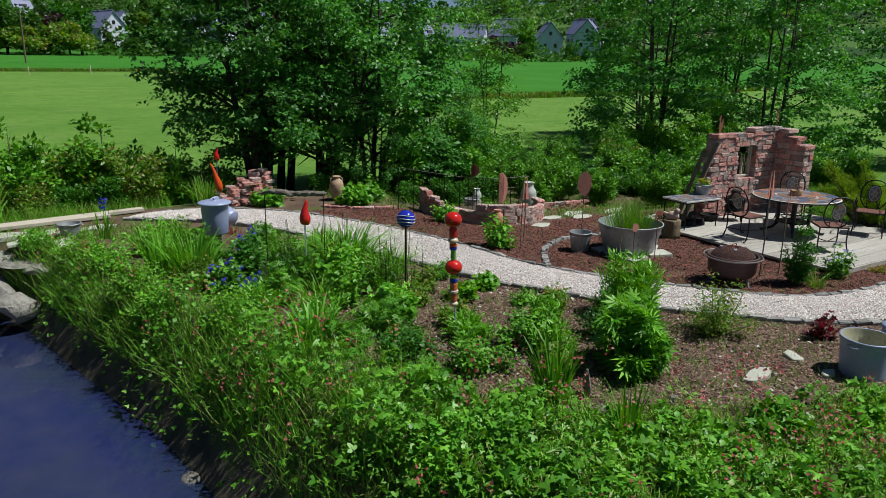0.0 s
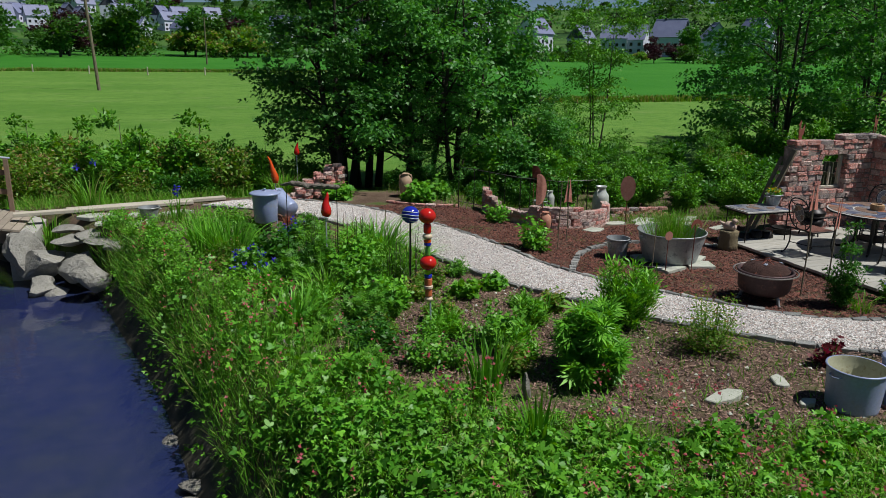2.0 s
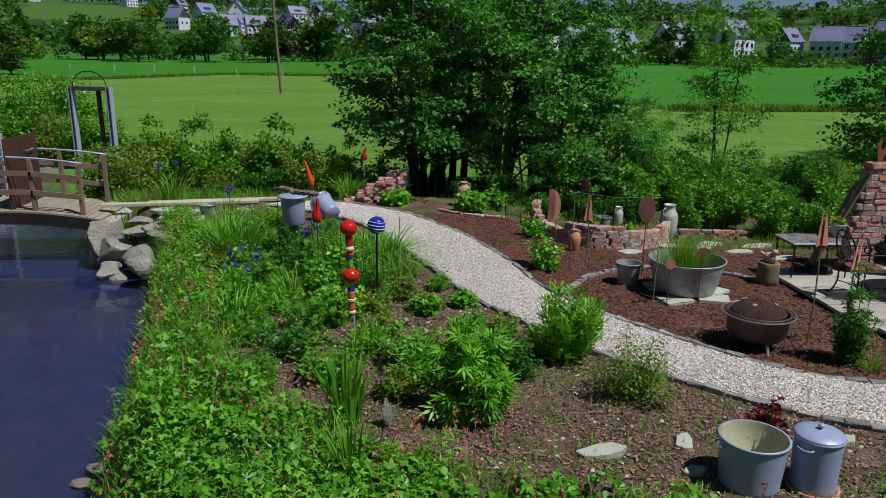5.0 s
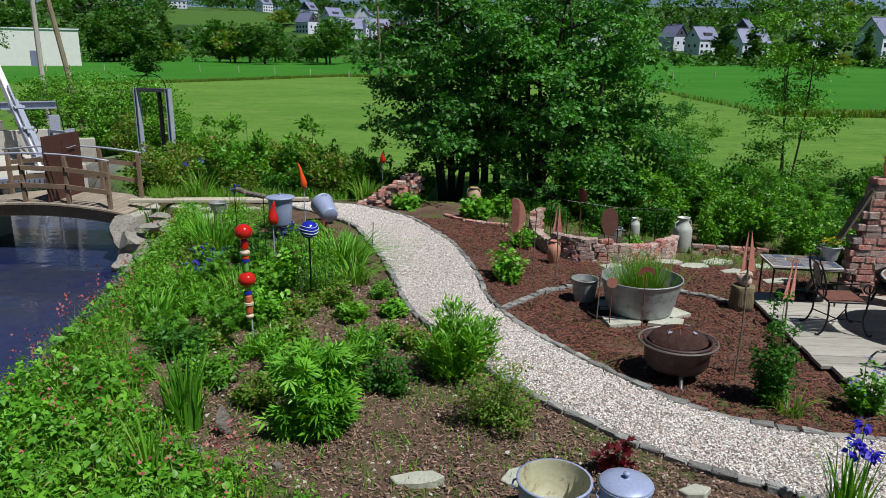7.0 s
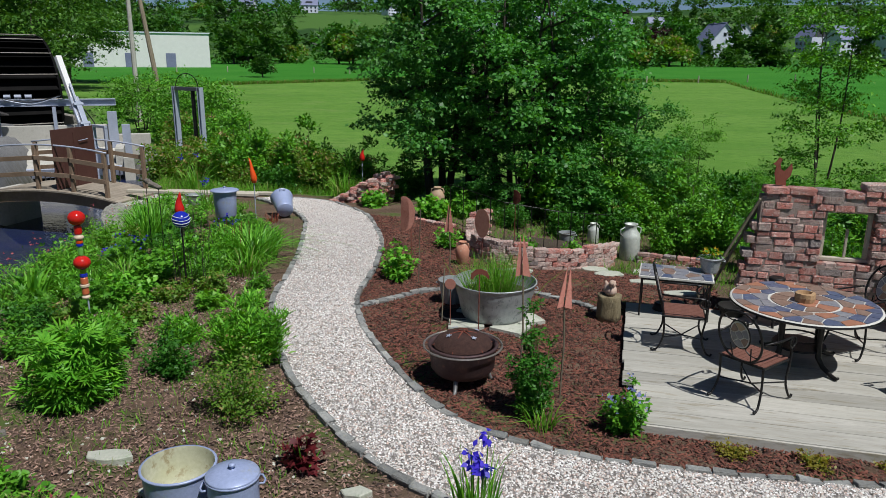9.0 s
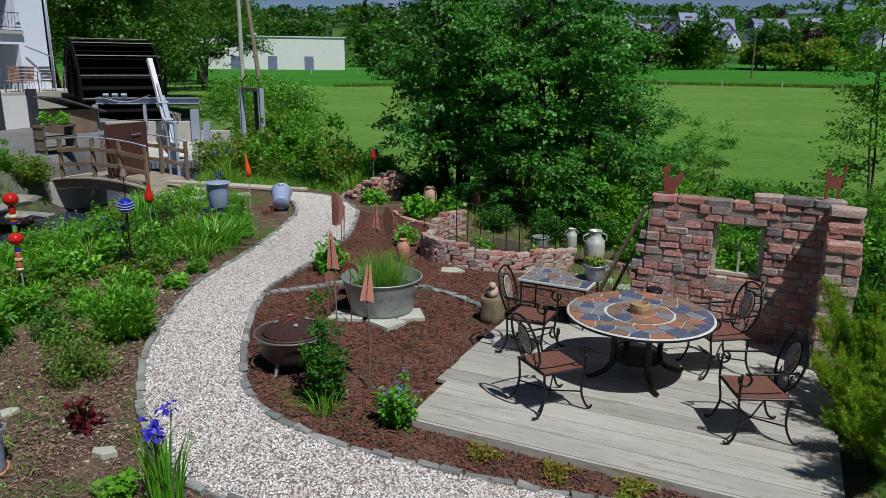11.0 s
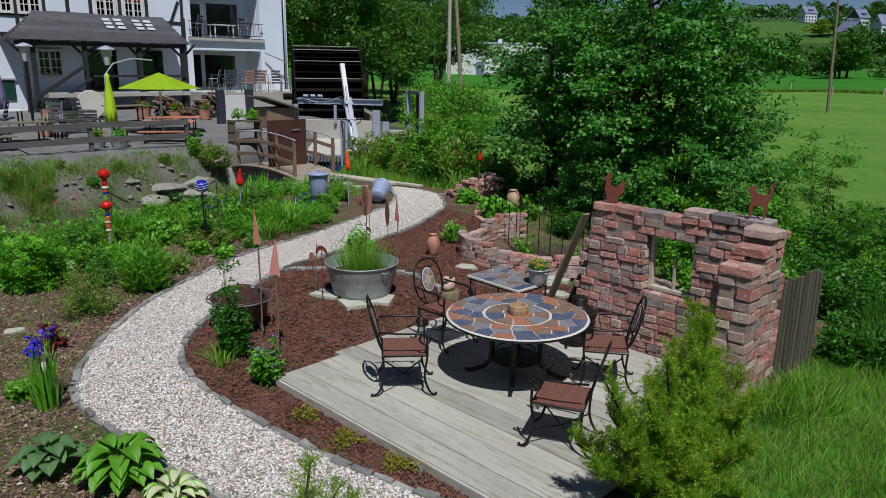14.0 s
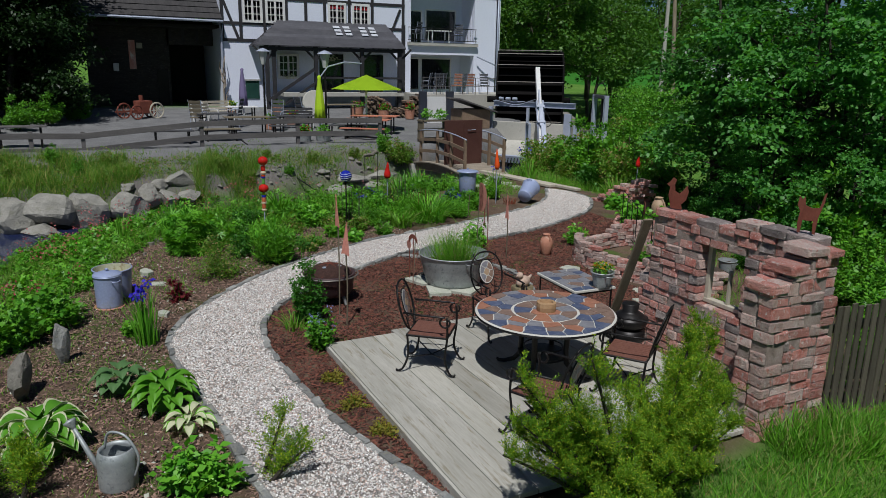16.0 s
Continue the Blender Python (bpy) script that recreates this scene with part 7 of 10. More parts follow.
def stump():
    t = thing("tree_stump", on(10.48, 8.75), "short cut log standing upright as a plinth", "stump")
    bm = B()
    lathe(bm, [(0, -0.02), (0.165, -0.02), (0.16, 0.1), (0.15, 0.26), (0.158, 0.34), (0.15, 0.35), (0, 0.355)], 18)
    for v in bm.verts:
        v.co.xy *= 1 + 0.06 * math.sin(math.atan2(v.co.y, v.co.x) * 5)
    part("log", bm, surface("stump_bark", (0.2, 0.16, 0.09), (0.3, 0.25, 0.15), 0.9, 0, 3, 20, 0.8, 0.015, stretch=(4, 4, 0.7)), t, smooth=True)
    b = thing("pottery_bird", (10.48, 8.75, h1(10.48, 8.75) + 0.355), "pale terracotta bird figure sitting on the stump", "garden ornament", rot=200)
    bm = B()
    lathe(bm, [(0, 0), (0.06, 0.005), (0.085, 0.05), (0.075, 0.1), (0.04, 0.14), (0, 0.155)], 16, squash=1.5)
    lathe(bm, [(0, 0.12), (0.04, 0.14), (0.05, 0.17), (0.035, 0.205), (0, 0.215)], 12, c=(0, 0.08, 0))
    tube(bm, [(0, 0.12, 0.175), (0, 0.165, 0.165)], [0.014, 0.003], 6)
    tube(bm, [(0, -0.1, 0.08), (0, -0.19, 0.12)], [0.035, 0.015], 6)
    part("figure", bm, surface("pale_terracotta", (0.5, 0.36, 0.28), (0.6, 0.46, 0.38), 0.8, 0, 5, 30, 0.2), b, smooth=True)


stump()


def amphora(name, x, y, s, material, label, z=None):
    t = thing(name, (x, y, h1(x, y) if z is None else z), label, "vase", scale=s)
    bm = B()
    lathe(bm, [(0, 0), (0.075, 0), (0.1, 0.06), (0.135, 0.2), (0.14, 0.3), (0.115, 0.38), (0.065, 0.43), (0.06, 0.455), (0.085, 0.475), (0.07, 0.48), (0.045, 0.45), (0, 0.43)], 26)
    part("body", bm, material, t, smooth=True)
    for s_ in (-1, 1):
        bm = B()
        tube(bm, [(s_ * q, 0, z_) for q, z_ in ((0.06, 0.45), (0.115, 0.44), (0.13, 0.38), (0.125, 0.34))], 0.012, 6)
        part("handle", bm, material, t, smooth=True)


amphora("stoneware_amphora", 6.5, 14.95, 1.15, STONEWARE, "tall tan stoneware amphora in the shade")
amphora("terracotta_amphora", 8.02, 10.85, 0.85, TERRACOTTA, "terracotta amphora beside the brick bed")


# ---- low brickwork ----
def brick_bed():
    w = thing("brick_bed", (0, 0, 0), "curved low bed wall of old pink bricks", "raised bed")
    r = random.Random(14)
    c, total = resample([(7.95, 13.6), (7.75, 12.9), (7.85, 12.2), (8.05, 11.6), (8.5, 11.25), (9.1, 11.3), (9.7, 11.65), (10.2, 12.2), (10.45, 12.7)], 200)
    for k in range(7):
        s = (0.12 if k % 2 else 0.0)
        while s < total - 0.12:
            i = int((s + 0.12) / total * 199)
            top = 0.27 + 0.22 * (1 - step(0.0, 1.4, s)) + (0.1 if s > 2 else 0.0) + 0.05 * math.sin(s * 3)
            l = r.uniform(0.17, 0.27)
            if k * 0.074 < float(top):
                d = c[min(i + 1, 199)] - c[max(i - 1, 0)]
                lay(w, r, c[i][0] + r.uniform(-0.008, 0.008), c[i][1], h1(*c[i]) + 0.03 + k * 0.074, math.degrees(math.atan2(d[1], d[0])) + r.uniform(-4, 4), l, 0.15, 0.068, (0.3, 0.97))
            s += l + 0.006
    v = [(p[0] + (9.0 - p[0]) * 0.04, p[1] + (12.5 - p[1]) * 0.04, -0.22) for p in c[::5]] + [(9.9, 13.6, -0.24), (8.6, 13.9, -0.24)]
    raw("bed_soil", v, [tuple(range(len(v)))], SOILFILL, w)


brick_bed()


def brick_stack():
    w = thing("brick_stack", (0, 0, 0), "stepped dry stack of old bricks at the bend of the path", "brick stack")
    r = random.Random(15)
    for row, (y0, hmax) in enumerate(((15.35, 8), (15.6, 10), (15.85, 10))):
        for k in range(hmax):
            x0 = 3.72 + 0.125 * k + row * 0.03
            x = x0 + (0.1 if k % 2 else 0)
            while x < 5.0:
                lay(w, r, x + 0.11 + r.uniform(-0.05, 0.05), y0 + 0.12 * (x - 4) + r.uniform(-0.05, 0.05), h1(4.5, 15.5) + 0.04 + k * 0.074 + r.uniform(-0.008, 0.008), 7 + r.uniform(-22, 22), r.uniform(0.16, 0.24), 0.17, 0.07, (0.5, 0.94))
                x += 0.235


brick_stack()


def brick_row(name, pts, label, seed, layers=1):
    w = thing(name, (0, 0, 0), label, "brick edging")
    r = random.Random(seed)
    c, total = resample(pts, 120)
    for k in range(layers):
        s = 0.1 * (k % 2)
        while s < total - 0.1:
            i = int((s + 0.1) / total * 119)
            d = c[min(i + 1, 119)] - c[max(i - 1, 0)]
            lay(w, r, c[i][0], c[i][1], h1(*c[i]) + 0.025 + 0.07 * k, math.degrees(math.atan2(d[1], d[0])) + r.uniform(-6, 6), 0.22, 0.12, 0.065, (0.7, 0.9))
            s += 0.24


brick_row("brick_edging", [(5.9, 14.35), (6.4, 13.85), (6.9, 13.6), (7.4, 13.5)], "low row of old bricks edging the plants", 16)
brick_row("brick_edging", [(10.9, 13.1), (11.5, 13.0), (12.2, 12.9)], "low pile of old bricks behind the milk can", 17, 3)


def slabs(pts, label, group, seed, material=FLAG, thick=0.04):
    r = random.Random(seed)
    for x, y, sx, sy, a in pts:
        t = thing("stone_slab", on(x, y, 0.01), label, "stone slab", group, rot=a)
        n = r.choice((5, 6, 7))
        bm = B()
        slab(bm, [(sx * math.cos(2 * math.pi * i / n + r.uniform(-0.3, 0.3)) * r.uniform(0.75, 1.15), sy * math.sin(2 * math.pi * i / n + r.uniform(-0.3, 0.3)) * r.uniform(0.75, 1.15)) for i in range(n)], -0.03, thick)
        for v in bm.verts:
            v.co.z += r.uniform(-0.012, 0.008) + 0.06 * v.co.x * (v.co.z > 0)
        bmesh.ops.bevel(bm, geom=bm.edges[:], offset=0.008, segments=1, affect="EDGES")
        part("slab", bm, material, t)


slabs([(9.0, 10.7, 0.26, 0.16, 10), (10.15, 11.75, 0.26, 0.18, -20), (10.4, 11.1, 0.28, 0.16, 15), (11.1, 12.1, 0.3, 0.2, 5), (11.0, 10.6, 0.26, 0.17, -25), (11.5, 10.1, 0.3, 0.15, 10), (11.8, 11.5, 0.3, 0.16, 20)], "flat stepping stone slab in the mulch", "stepping stones", 18)
slabs([(6.5, 4.1, 0.21, 0.12, 12), (7.28, 4.22, 0.15, 0.09, 60), (7.15, 3.75, 0.12, 0.07, 10), (5.25, 3.6, 0.1, 0.07, 0), (8.7, 4.15, 0.15, 0.09, 20)], "pale flat stone lying on the soil", "stones on the soil", 19, thick=0.045)
slabs([(2.85, 6.35, 0.2, 0.12, 60), (2.65, 6.75, 0.16, 0.1, 70), (2.98, 5.85, 0.13, 0.09, 40), (3.95, 4.8, 0.17, 0.1, 130), (4.22, 4.55, 0.14, 0.09, 140), (3.5, 5.2, 0.12, 0.09, 0), (3.2, 5.5, 0.1, 0.07, 20), (5.3, 4.2, 0.05, 0.04, 0), (4.5, 4.35, 0.12, 0.08, 60)], "rough flat stone edging the bed", "edging stones of the bed", 23, material=ROCK)
slabs([(0.6, 14.4, 0.35, 0.22, 10), (-0.1, 14.5, 0.4, 0.22, -8), (0.2, 13.95, 0.35, 0.2, 20), (-0.45, 14.05, 0.3, 0.2, 0), (1.4, 14.4, 0.35, 0.2, 5), (0.75, 13.5, 0.3, 0.2, 40)], "flat pale stone slab beside the planks", "slabs beside the planks", 20)
for x, y, a, l in ((0.1, 15.15, 7, 3.4), (0.9, 15.5, 9, 3.2)):
    t = thing("walk_plank", on(x, y, 0.05), "long pale weathered plank lying on the ground", "plank", "planks to the bridge", rot=a)
    bm = B()
    box(bm, (0, 0, 0), (l, 0.2, 0.07), bevel=0.01)
    part("plank", bm, PALEWOOD, t)
for x, y, h, w in ((4.66, 4.72, 0.34, 0.1), (9.97, 2.96, 0.62, 0.13), (10.75, 2.6, 0.54, 0.25)):
    t = thing("standing_stone", on(x, y, -0.05), "narrow slate stone set upright in the bed", "stone", rot=x * 50)
    bm = B()
    stone(bm, (0, 0, h * 0.45), (w, w * 0.5, h * 0.6), int(x * 10), 0, 2, 0.2)
    part("stone", bm, SLATE if h > 0.55 else ROCK, t)


# ---- figures on sticks ----
def rod(parent, h, r=0.009, material=RUST, z0=-0.1, top=(0, 0)):
    bm = B()
    tube(bm, [(0, 0, z0), (top[0] * 0.5, top[1] * 0.5, h * 0.5), (top[0], top[1], h)], r, 6)
    return part("rod", bm, material, parent)


def totem():
    t = thing("ceramic_totem", on(4.31, 6.55), "stacked glazed ceramic balls and rings on a rod", "garden ornament")
    lean = lambda z: (-0.03 + -0.02 * z, 0.02 * z, z)
    rod(t, 1.45, 0.01, STEEL, top=(-0.06, 0.03))
    z = 0.43
    for r, h, m, n in ((0.05, 0.06, CREAM, "bead"), (0.042, 0.1, CHERRY, "ring"), (0.055, 0.035, CREAM, "ring"), (0.045, 0.09, CHERRY, "ring"), (0.045, 0.045, BLUE, "ring"), (0.035, 0.05, LIME, "ring"), (0.1, 0.17, RED, "ball"),
                       (0.03, 0.12, GREENGLAZE, "ring"), (0.042, 0.035, BLUE, "ring"), (0.042, 0.035, ORANGE, "ring"), (0.058, 0.075, CREAM, "bead"), (0.045, 0.11, RED, "ring"), (0.1, 0.18, RED, "ball")):
        bm = B()
        if n == "ring":
            prof = [(r * 0.8, 0), (r, h * 0.15), (r, h * 0.85), (r * 0.8, h), (0, h)]
        else:
            prof = [(r * math.sin(a), h / 2 - h / 2 * math.cos(a)) for a in np.linspace(0, math.pi, 13)]
        lathe(bm, prof, 22, c=lean(z))
        part(n, bm, m, t, smooth=n != "ring")
        z += h
    return t


totem()


def banded_ball(x, y):
    t = thing("striped_ball", on(x, y), "cobalt blue ceramic ball with pale stripes on a rod", "garden ornament")
    rod(t, 1.0, 0.014, IRON)
    bm = B()
    lathe(bm, [(0.125 * math.sin(a), 1.1 - 0.12 * math.cos(a)) for a in np.linspace(0, math.pi, 17)], 26)
    ball = part("ball", bm, BLUE, t, smooth=True)
    for k in (-0.07, -0.03, 0.012, 0.055):
        rr = math.sqrt(0.125 ** 2 - (k * 1.04) ** 2)
        bm = B()
        tube(bm, [(rr * math.cos(a), rr * math.sin(a), 1.1 + k + 0.012 * math.sin(a * 2)) for a in np.linspace(0, 6.283, 26, endpoint=False)], 0.006, 5, True)
        part("stripe", bm, surface("pale_glaze", (0.5, 0.55, 0.68), (0.6, 0.64, 0.75), 0.2, 0, 6, 30, 0) if "pale_glaze" not in bpy.data.materials else bpy.data.materials["pale_glaze"], ball, smooth=True)


banded_ball(4.55, 8.2)


def flame(name, x, y, z0, h, material, label, seed, tip=(0.03, 0.0), girth=1.0):
    t = thing(name, on(x, y), label, "garden ornament")
    rod(t, z0 + 0.05, 0.01, STEEL)
    bm = B()
    pts = [(tip[0] * (k / 9) ** 2 + 0.006 * math.sin(k), tip[1] * (k / 9) ** 2, z0 + h * k / 9) for k in range(10)]
    rad = [0.06, 0.085, 0.088, 0.08, 0.068, 0.054, 0.042, 0.034, 0.024, 0.008]
    tube(bm, pts, [r * girth * h / 0.4 for r in rad], 12)
    part("flame", bm, material, t, smooth=True)


flame("red_ceramic_drop", 3.63, 9.5, 0.86, 0.36, RED, "glossy red ceramic drop on a rod", 1)
flame("orange_ceramic_flame", 3.26, 12.6, 0.86, 0.5, ORANGE, "glossy orange ceramic flame on a rod", 2, (-0.12, 0.05), 0.6)
flame("red_ceramic_cone", 4.2, 16.3, 0.95, 0.3, RED, "small red ceramic cone on a stick behind the bricks", 3)


def driftwood():
    t = thing("driftwood_branch", (3.36, 9.24, 0), "bleached driftwood branch held up on two thin rods", "branch")
    bm = B()
    tube(bm, curve([(-0.36, 0.3, 1.3), (-0.18, 0.15, 1.345), (0, 0, 1.32), (0.18, -0.16, 1.335), (0.36, -0.32, 1.35)], 5), [0.012, 0.022, 0.035, 0.03, 0.045, 0.036, 0.045, 0.05, 0.042, 0.05, 0.055, 0.046, 0.05, 0.042, 0.055, 0.05, 0.044, 0.048, 0.04, 0.04, 0.02], 10)
    for v in bm.verts:
        v.co += 0.02 * noise.noise_vector(v.co * 14)
        v.co.z = 1.33 + (v.co.z - 1.33) * 0.8
    part("branch", bm, surface("weathered_driftwood", (0.15, 0.13, 0.105), (0.25, 0.225, 0.19), 0.9, 0, 6, 30, 0.8, 0.015), t)
    for p in ((-0.3, 0.25), (0.33, -0.3)):
        bm = B()
        tube(bm, [(p[0], p[1], -0.1), (p[0], p[1], 1.34)], 0.006, 5)
        part("rod", bm, IRON, t)


driftwood()


def leaf_outline(w, h, n=22):
    return [(w * 0.5 * math.sin(2 * math.pi * i / n) * (0.75 + 0.25 * abs(math.sin(math.pi * i / n))), h * 0.5 - h * 0.5 * math.cos(2 * math.pi * i / n)) for i in range(n)]


silhouette("steel_leaf", [(x, y + 0.88) for x, y in leaf_outline(0.27, 0.42)], on(8.67, 9.2), -25, "rust brown sheet steel leaf on a thin rod", "garden ornament", PINKRUST, stand=(-0.1, 1.2))


def crescent(r, w):
    a = [(r * math.cos(t), r * math.sin(t)) for t in np.linspace(-1.9, 1.9, 16)]
    b = [(r * math.cos(t) - w * (1 - abs(t) / 1.9), r * math.sin(t)) for t in np.linspace(1.9, -1.9, 16)]
    return a + b[1:-1]


silhouette("steel_moon", [(x * 0.6 - 0.1, y + 1.02) for x, y in crescent(0.27, 0.17)], on(7.43, 9.85), 10, "rusty sheet steel crescent moon on a rod", "garden ornament", PINKRUST, stand=(-0.1, 1.0))
silhouette("steel_moon", [(x, y + 1.1) for x, y in crescent(0.13, 0.1)], on(8.62, 12.57), -30, "small red steel crescent on a stake", "garden ornament", RUST, stand=(-0.1, 1.1))
silhouette("steel_bird", [(-0.11, 0.74), (-0.1, 0.8), (-0.05, 0.85), (0.02, 0.86), (0.09, 0.83), (0.12, 0.77), (0.12, 0.72), (0.09, 0.76), (0.04, 0.79), (-0.02, 0.79), (-0.06, 0.76), (-0.08, 0.72)], on(8.94, 7.74), 10, "small rusty steel bird on a thin stake", "garden ornament", RUST, stand=(-0.1, 0.8))
for x, y, h, r, rot in ((8.55, 7.85, 0.6, 0.07, 0),):
    silhouette("steel_disc", [(a, b + h) for a, b in circle(r, 18)], on(x, y), rot, "small rusty steel disc on a thin stake", "garden ornament", PINKRUST, stand=(-0.1, h))


def pointed_flag(x, y, z, tilt, rot):
    t = thing("pointed_stake", on(x, y), "faded red pointed steel arrowhead on a tall stake", "garden ornament", "pointed stakes", rot=rot)
    bm = B()
    for s, q in ((-1, 0.0), (1, 0.02)):
        slab(bm, [(-0.005, 0.0), (s * 0.075, -0.02), (0.012 * s, 0.42)], -0.003 + q, 0.003 + q, pose(0, 0, z - 0.1, 90, tilt, 0))
    part("arrowhead", bm, SUNLITRUST, t)
    bm = B()
    tube(bm, [(0, 0, -0.1), (0.02, 0.0, z * 0.5), (0, 0, z)], 0.01, 6)
    part("stake", bm, OLDWOOD, t)


pointed_flag(10.08, 6.28, 1.08, 4, 30)
pointed_flag(9.66, 6.32, 1.36, -3, 10)
pointed_flag(8.0, 10.0, 0.85, 0, 0)
for x, y, h in ((7.62, 9.6, 1.15), (4.9, 10.9, 0.6), (8.4, 8.0, 0.75)):
    t = thing("plant_stake", on(x, y), "thin bamboo plant stake", "stake")
    rod(t, h, 0.008, OLDWOOD, top=(0.03, 0.02))


def dry_stalks(x, y, n, w, h, seed):
    r = random.Random(seed)
    t = thing("dry_stalks", on(x, y), "bunch of thin dark dried flower stalks", "dried plant", "dried stalks in the bed")
    for i in range(n):
        a, q = r.uniform(0, 6.28), w * r.random() ** 0.5
        bx, by, top = q * math.cos(a), q * math.sin(a), h * r.uniform(0.7, 1.1)
        bm = B()
        tube(bm, [(bx, by, -0.03), (bx + r.uniform(-0.02, 0.02), by, top * 0.5), (bx + r.uniform(-0.06, 0.06), by + r.uniform(-0.06, 0.06), top)], [0.004, 0.0035, 0.0025], 4)
        part("stalk", bm, BARK, t)


dry_stalks(4.55, 8.35, 16, 0.32, 0.95, 71)
dry_stalks(4.0, 9.35, 12, 0.25, 0.9, 72)
dry_stalks(3.55, 9.85, 9, 0.2, 0.85, 73)
for i in range(10):
    x, y = 3.9 + 0.14 * (i % 5), 9.9 + 0.3 * (i // 5)
    t = thing("wire_stake", on(x, y), "thin dark wire plant support", "stake", "wire plant supports")
    rod(t, 0.65, 0.004, RUST)


# ---- by the brick wall ----
pot = open_vessel("zinc_planter", (11.72, 9.12, 0.6), 0.1, 0.14, 0.2, ZINC, ZINC, "small zinc bucket with yellow flowers on the square table", "planter", fill=SOILFILL, fill_z=0.16)
rng_ = np.random.default_rng(210)
p_, o_ = blob_points(rng_, [(0, 0, 0.24, 0.15, 0.13, 0.07)], 160, 0.2)
sow("foliage", LEAF, p_, leaf_frames(rng_, o_, 0, 0.6), rng_.uniform(0.03, 0.06, 160), LEAF_BED, pot)
p_, o_ = blob_points(rng_, [(0, 0, 0.27, 0.13, 0.11, 0.05)], 45, 0.5)
sow("flower_head", LOBED, p_, leaf_frames(rng_, o_, 0, 0.6), rng_.uniform(0.03, 0.05, 45), PETAL_YELLOW, pot)["kind"] = "stuff"


def leaning_board(x, y, x1, y1, z1, w, label):
    t = thing("leaning_board", (x, y, h1(x, y)), label, "board")
    bm = B()
    a, b = Vector((0, 0, 0.02)), Vector((x1 - x, y1 - y, z1))
    d = (b - a)
    m = Matrix.Translation((a + b) / 2) @ d.to_track_quat("Z", "Y").to_matrix().to_4x4()
    box(bm, (0, 0, 0), (w, 0.03, d.length), bevel=0.006)
    bmesh.ops.transform(bm, matrix=m, verts=bm.verts)
    part("board", bm, OLDWOOD, t)


leaning_board(11.56, 9.42, 12.26, 9.3, 1.62, 0.12, "grey weathered board leaning on the brick wall")
leaning_board(11.72, 9.7, 12.3, 9.62, 1.45, 0.09, "thin weathered board leaning on the brick wall")


def kettle_grill():
    t = thing("iron_stove", (12.5, 8.92, 0.045), "small black cast iron pot stove beside the wall", "stove")
    bm = B()
    lathe(bm, [(0, 0.3), (0.14, 0.3), (0.2, 0.36), (0.22, 0.42), (0.21, 0.44), (0.12, 0.5), (0.09, 0.52), (0.1, 0.6), (0.085, 0.61), (0, 0.6)], 24)
    part("pot", bm, IRON, t, smooth=True)
    bm = B()
    lathe(bm, [(0, 0.16), (0.17, 0.16), (0.19, 0.18), (0.19, 0.3), (0, 0.3)], 22)
    part("base", bm, IRON, t, smooth=True)
    for a in (0.4, 2.5, 4.6):
        bm = B()
        tube(bm, [(0.15 * math.cos(a), 0.15 * math.sin(a), 0.18), (0.2 * math.cos(a), 0.2 * math.sin(a), 0.0)], 0.016, 6)
        part("leg", bm, IRON, t)


kettle_grill()
open_vessel("black_pot", (12.05, 9.15, -0.04), 0.12, 0.17, 0.2, BLACK, BLACK, "black plant pot at the foot of the wall", "pot")
for x, y, s, a in ((11.35, 9.05, 0.12, 0), (11.15, 9.1, 0.1, 40), (11.55, 9.0, 0.11, 80)):
    t = thing("dark_shoe_rack_crock", on(x, y), "small dark crock under the square table", "crock")
    bm = B()
    lathe(bm, [(0, 0), (s, 0), (s * 1.1, s), (s * 0.8, s * 1.9), (s * 0.7, s * 1.9), (0, s * 1.7)], 18)
    part("crock", bm, IRON, t, smooth=True)


def slat_fence():
    t = thing("slat_fence", (0, 0, 0), "short fence of upright weathered wooden slats behind the wall", "fence")
    r = random.Random(31)
    for i in range(12):
        y = 9.68 + i * 0.1
        bm = B()
        hgt = 1.23 - 0.006 * i + r.uniform(-0.03, 0.03)
        box(bm, (14.45 + 0.008 * i, y, -0.1 + hgt / 2), (0.022, 0.074 + r.uniform(-0.008, 0.008), hgt), (r.uniform(-1.2, 1.2), 0, r.uniform(-5, 5)), 0.005)
        part("slat", bm, DARKWOOD, t)
    for z in (0.3, 0.85):
        bm = B()
        box(bm, (14.43, 10.3, z), (0.05, 1.25, 0.07), (0, 0, -4), bevel=0.004)
        part("rail", bm, OLDWOOD, t)


slat_fence()


def iron_rail():
    t = thing("iron_railing", (0, 0, 0), "thin black railing with a taut wire behind the brick bed", "railing")
    c = [(7.2, 13.3), (8.4, 12.75), (9.4, 12.9), (10.35, 12.85)]
    tops = [Vector((x, y, h1(x, y) + 0.92)) for x, y in c]
    bm = B()
    tube(bm, tops, 0.007, 6)
    part("top_rail", bm, IRON, t)
    bm = B()
    tube(bm, [p - Vector((0, 0, 0.75)) for p in tops], 0.007, 6)
    part("bottom_rail", bm, IRON, t)
    for a, b in zip(tops, tops[1:]):
        for k in range(4):
            p = a.lerp(b, k / 4)
            bm = B()
            tube(bm, [p, p - Vector((0, 0, 1.0))], 0.009, 5)
            part("bar", bm, IRON, t)


iron_rail()


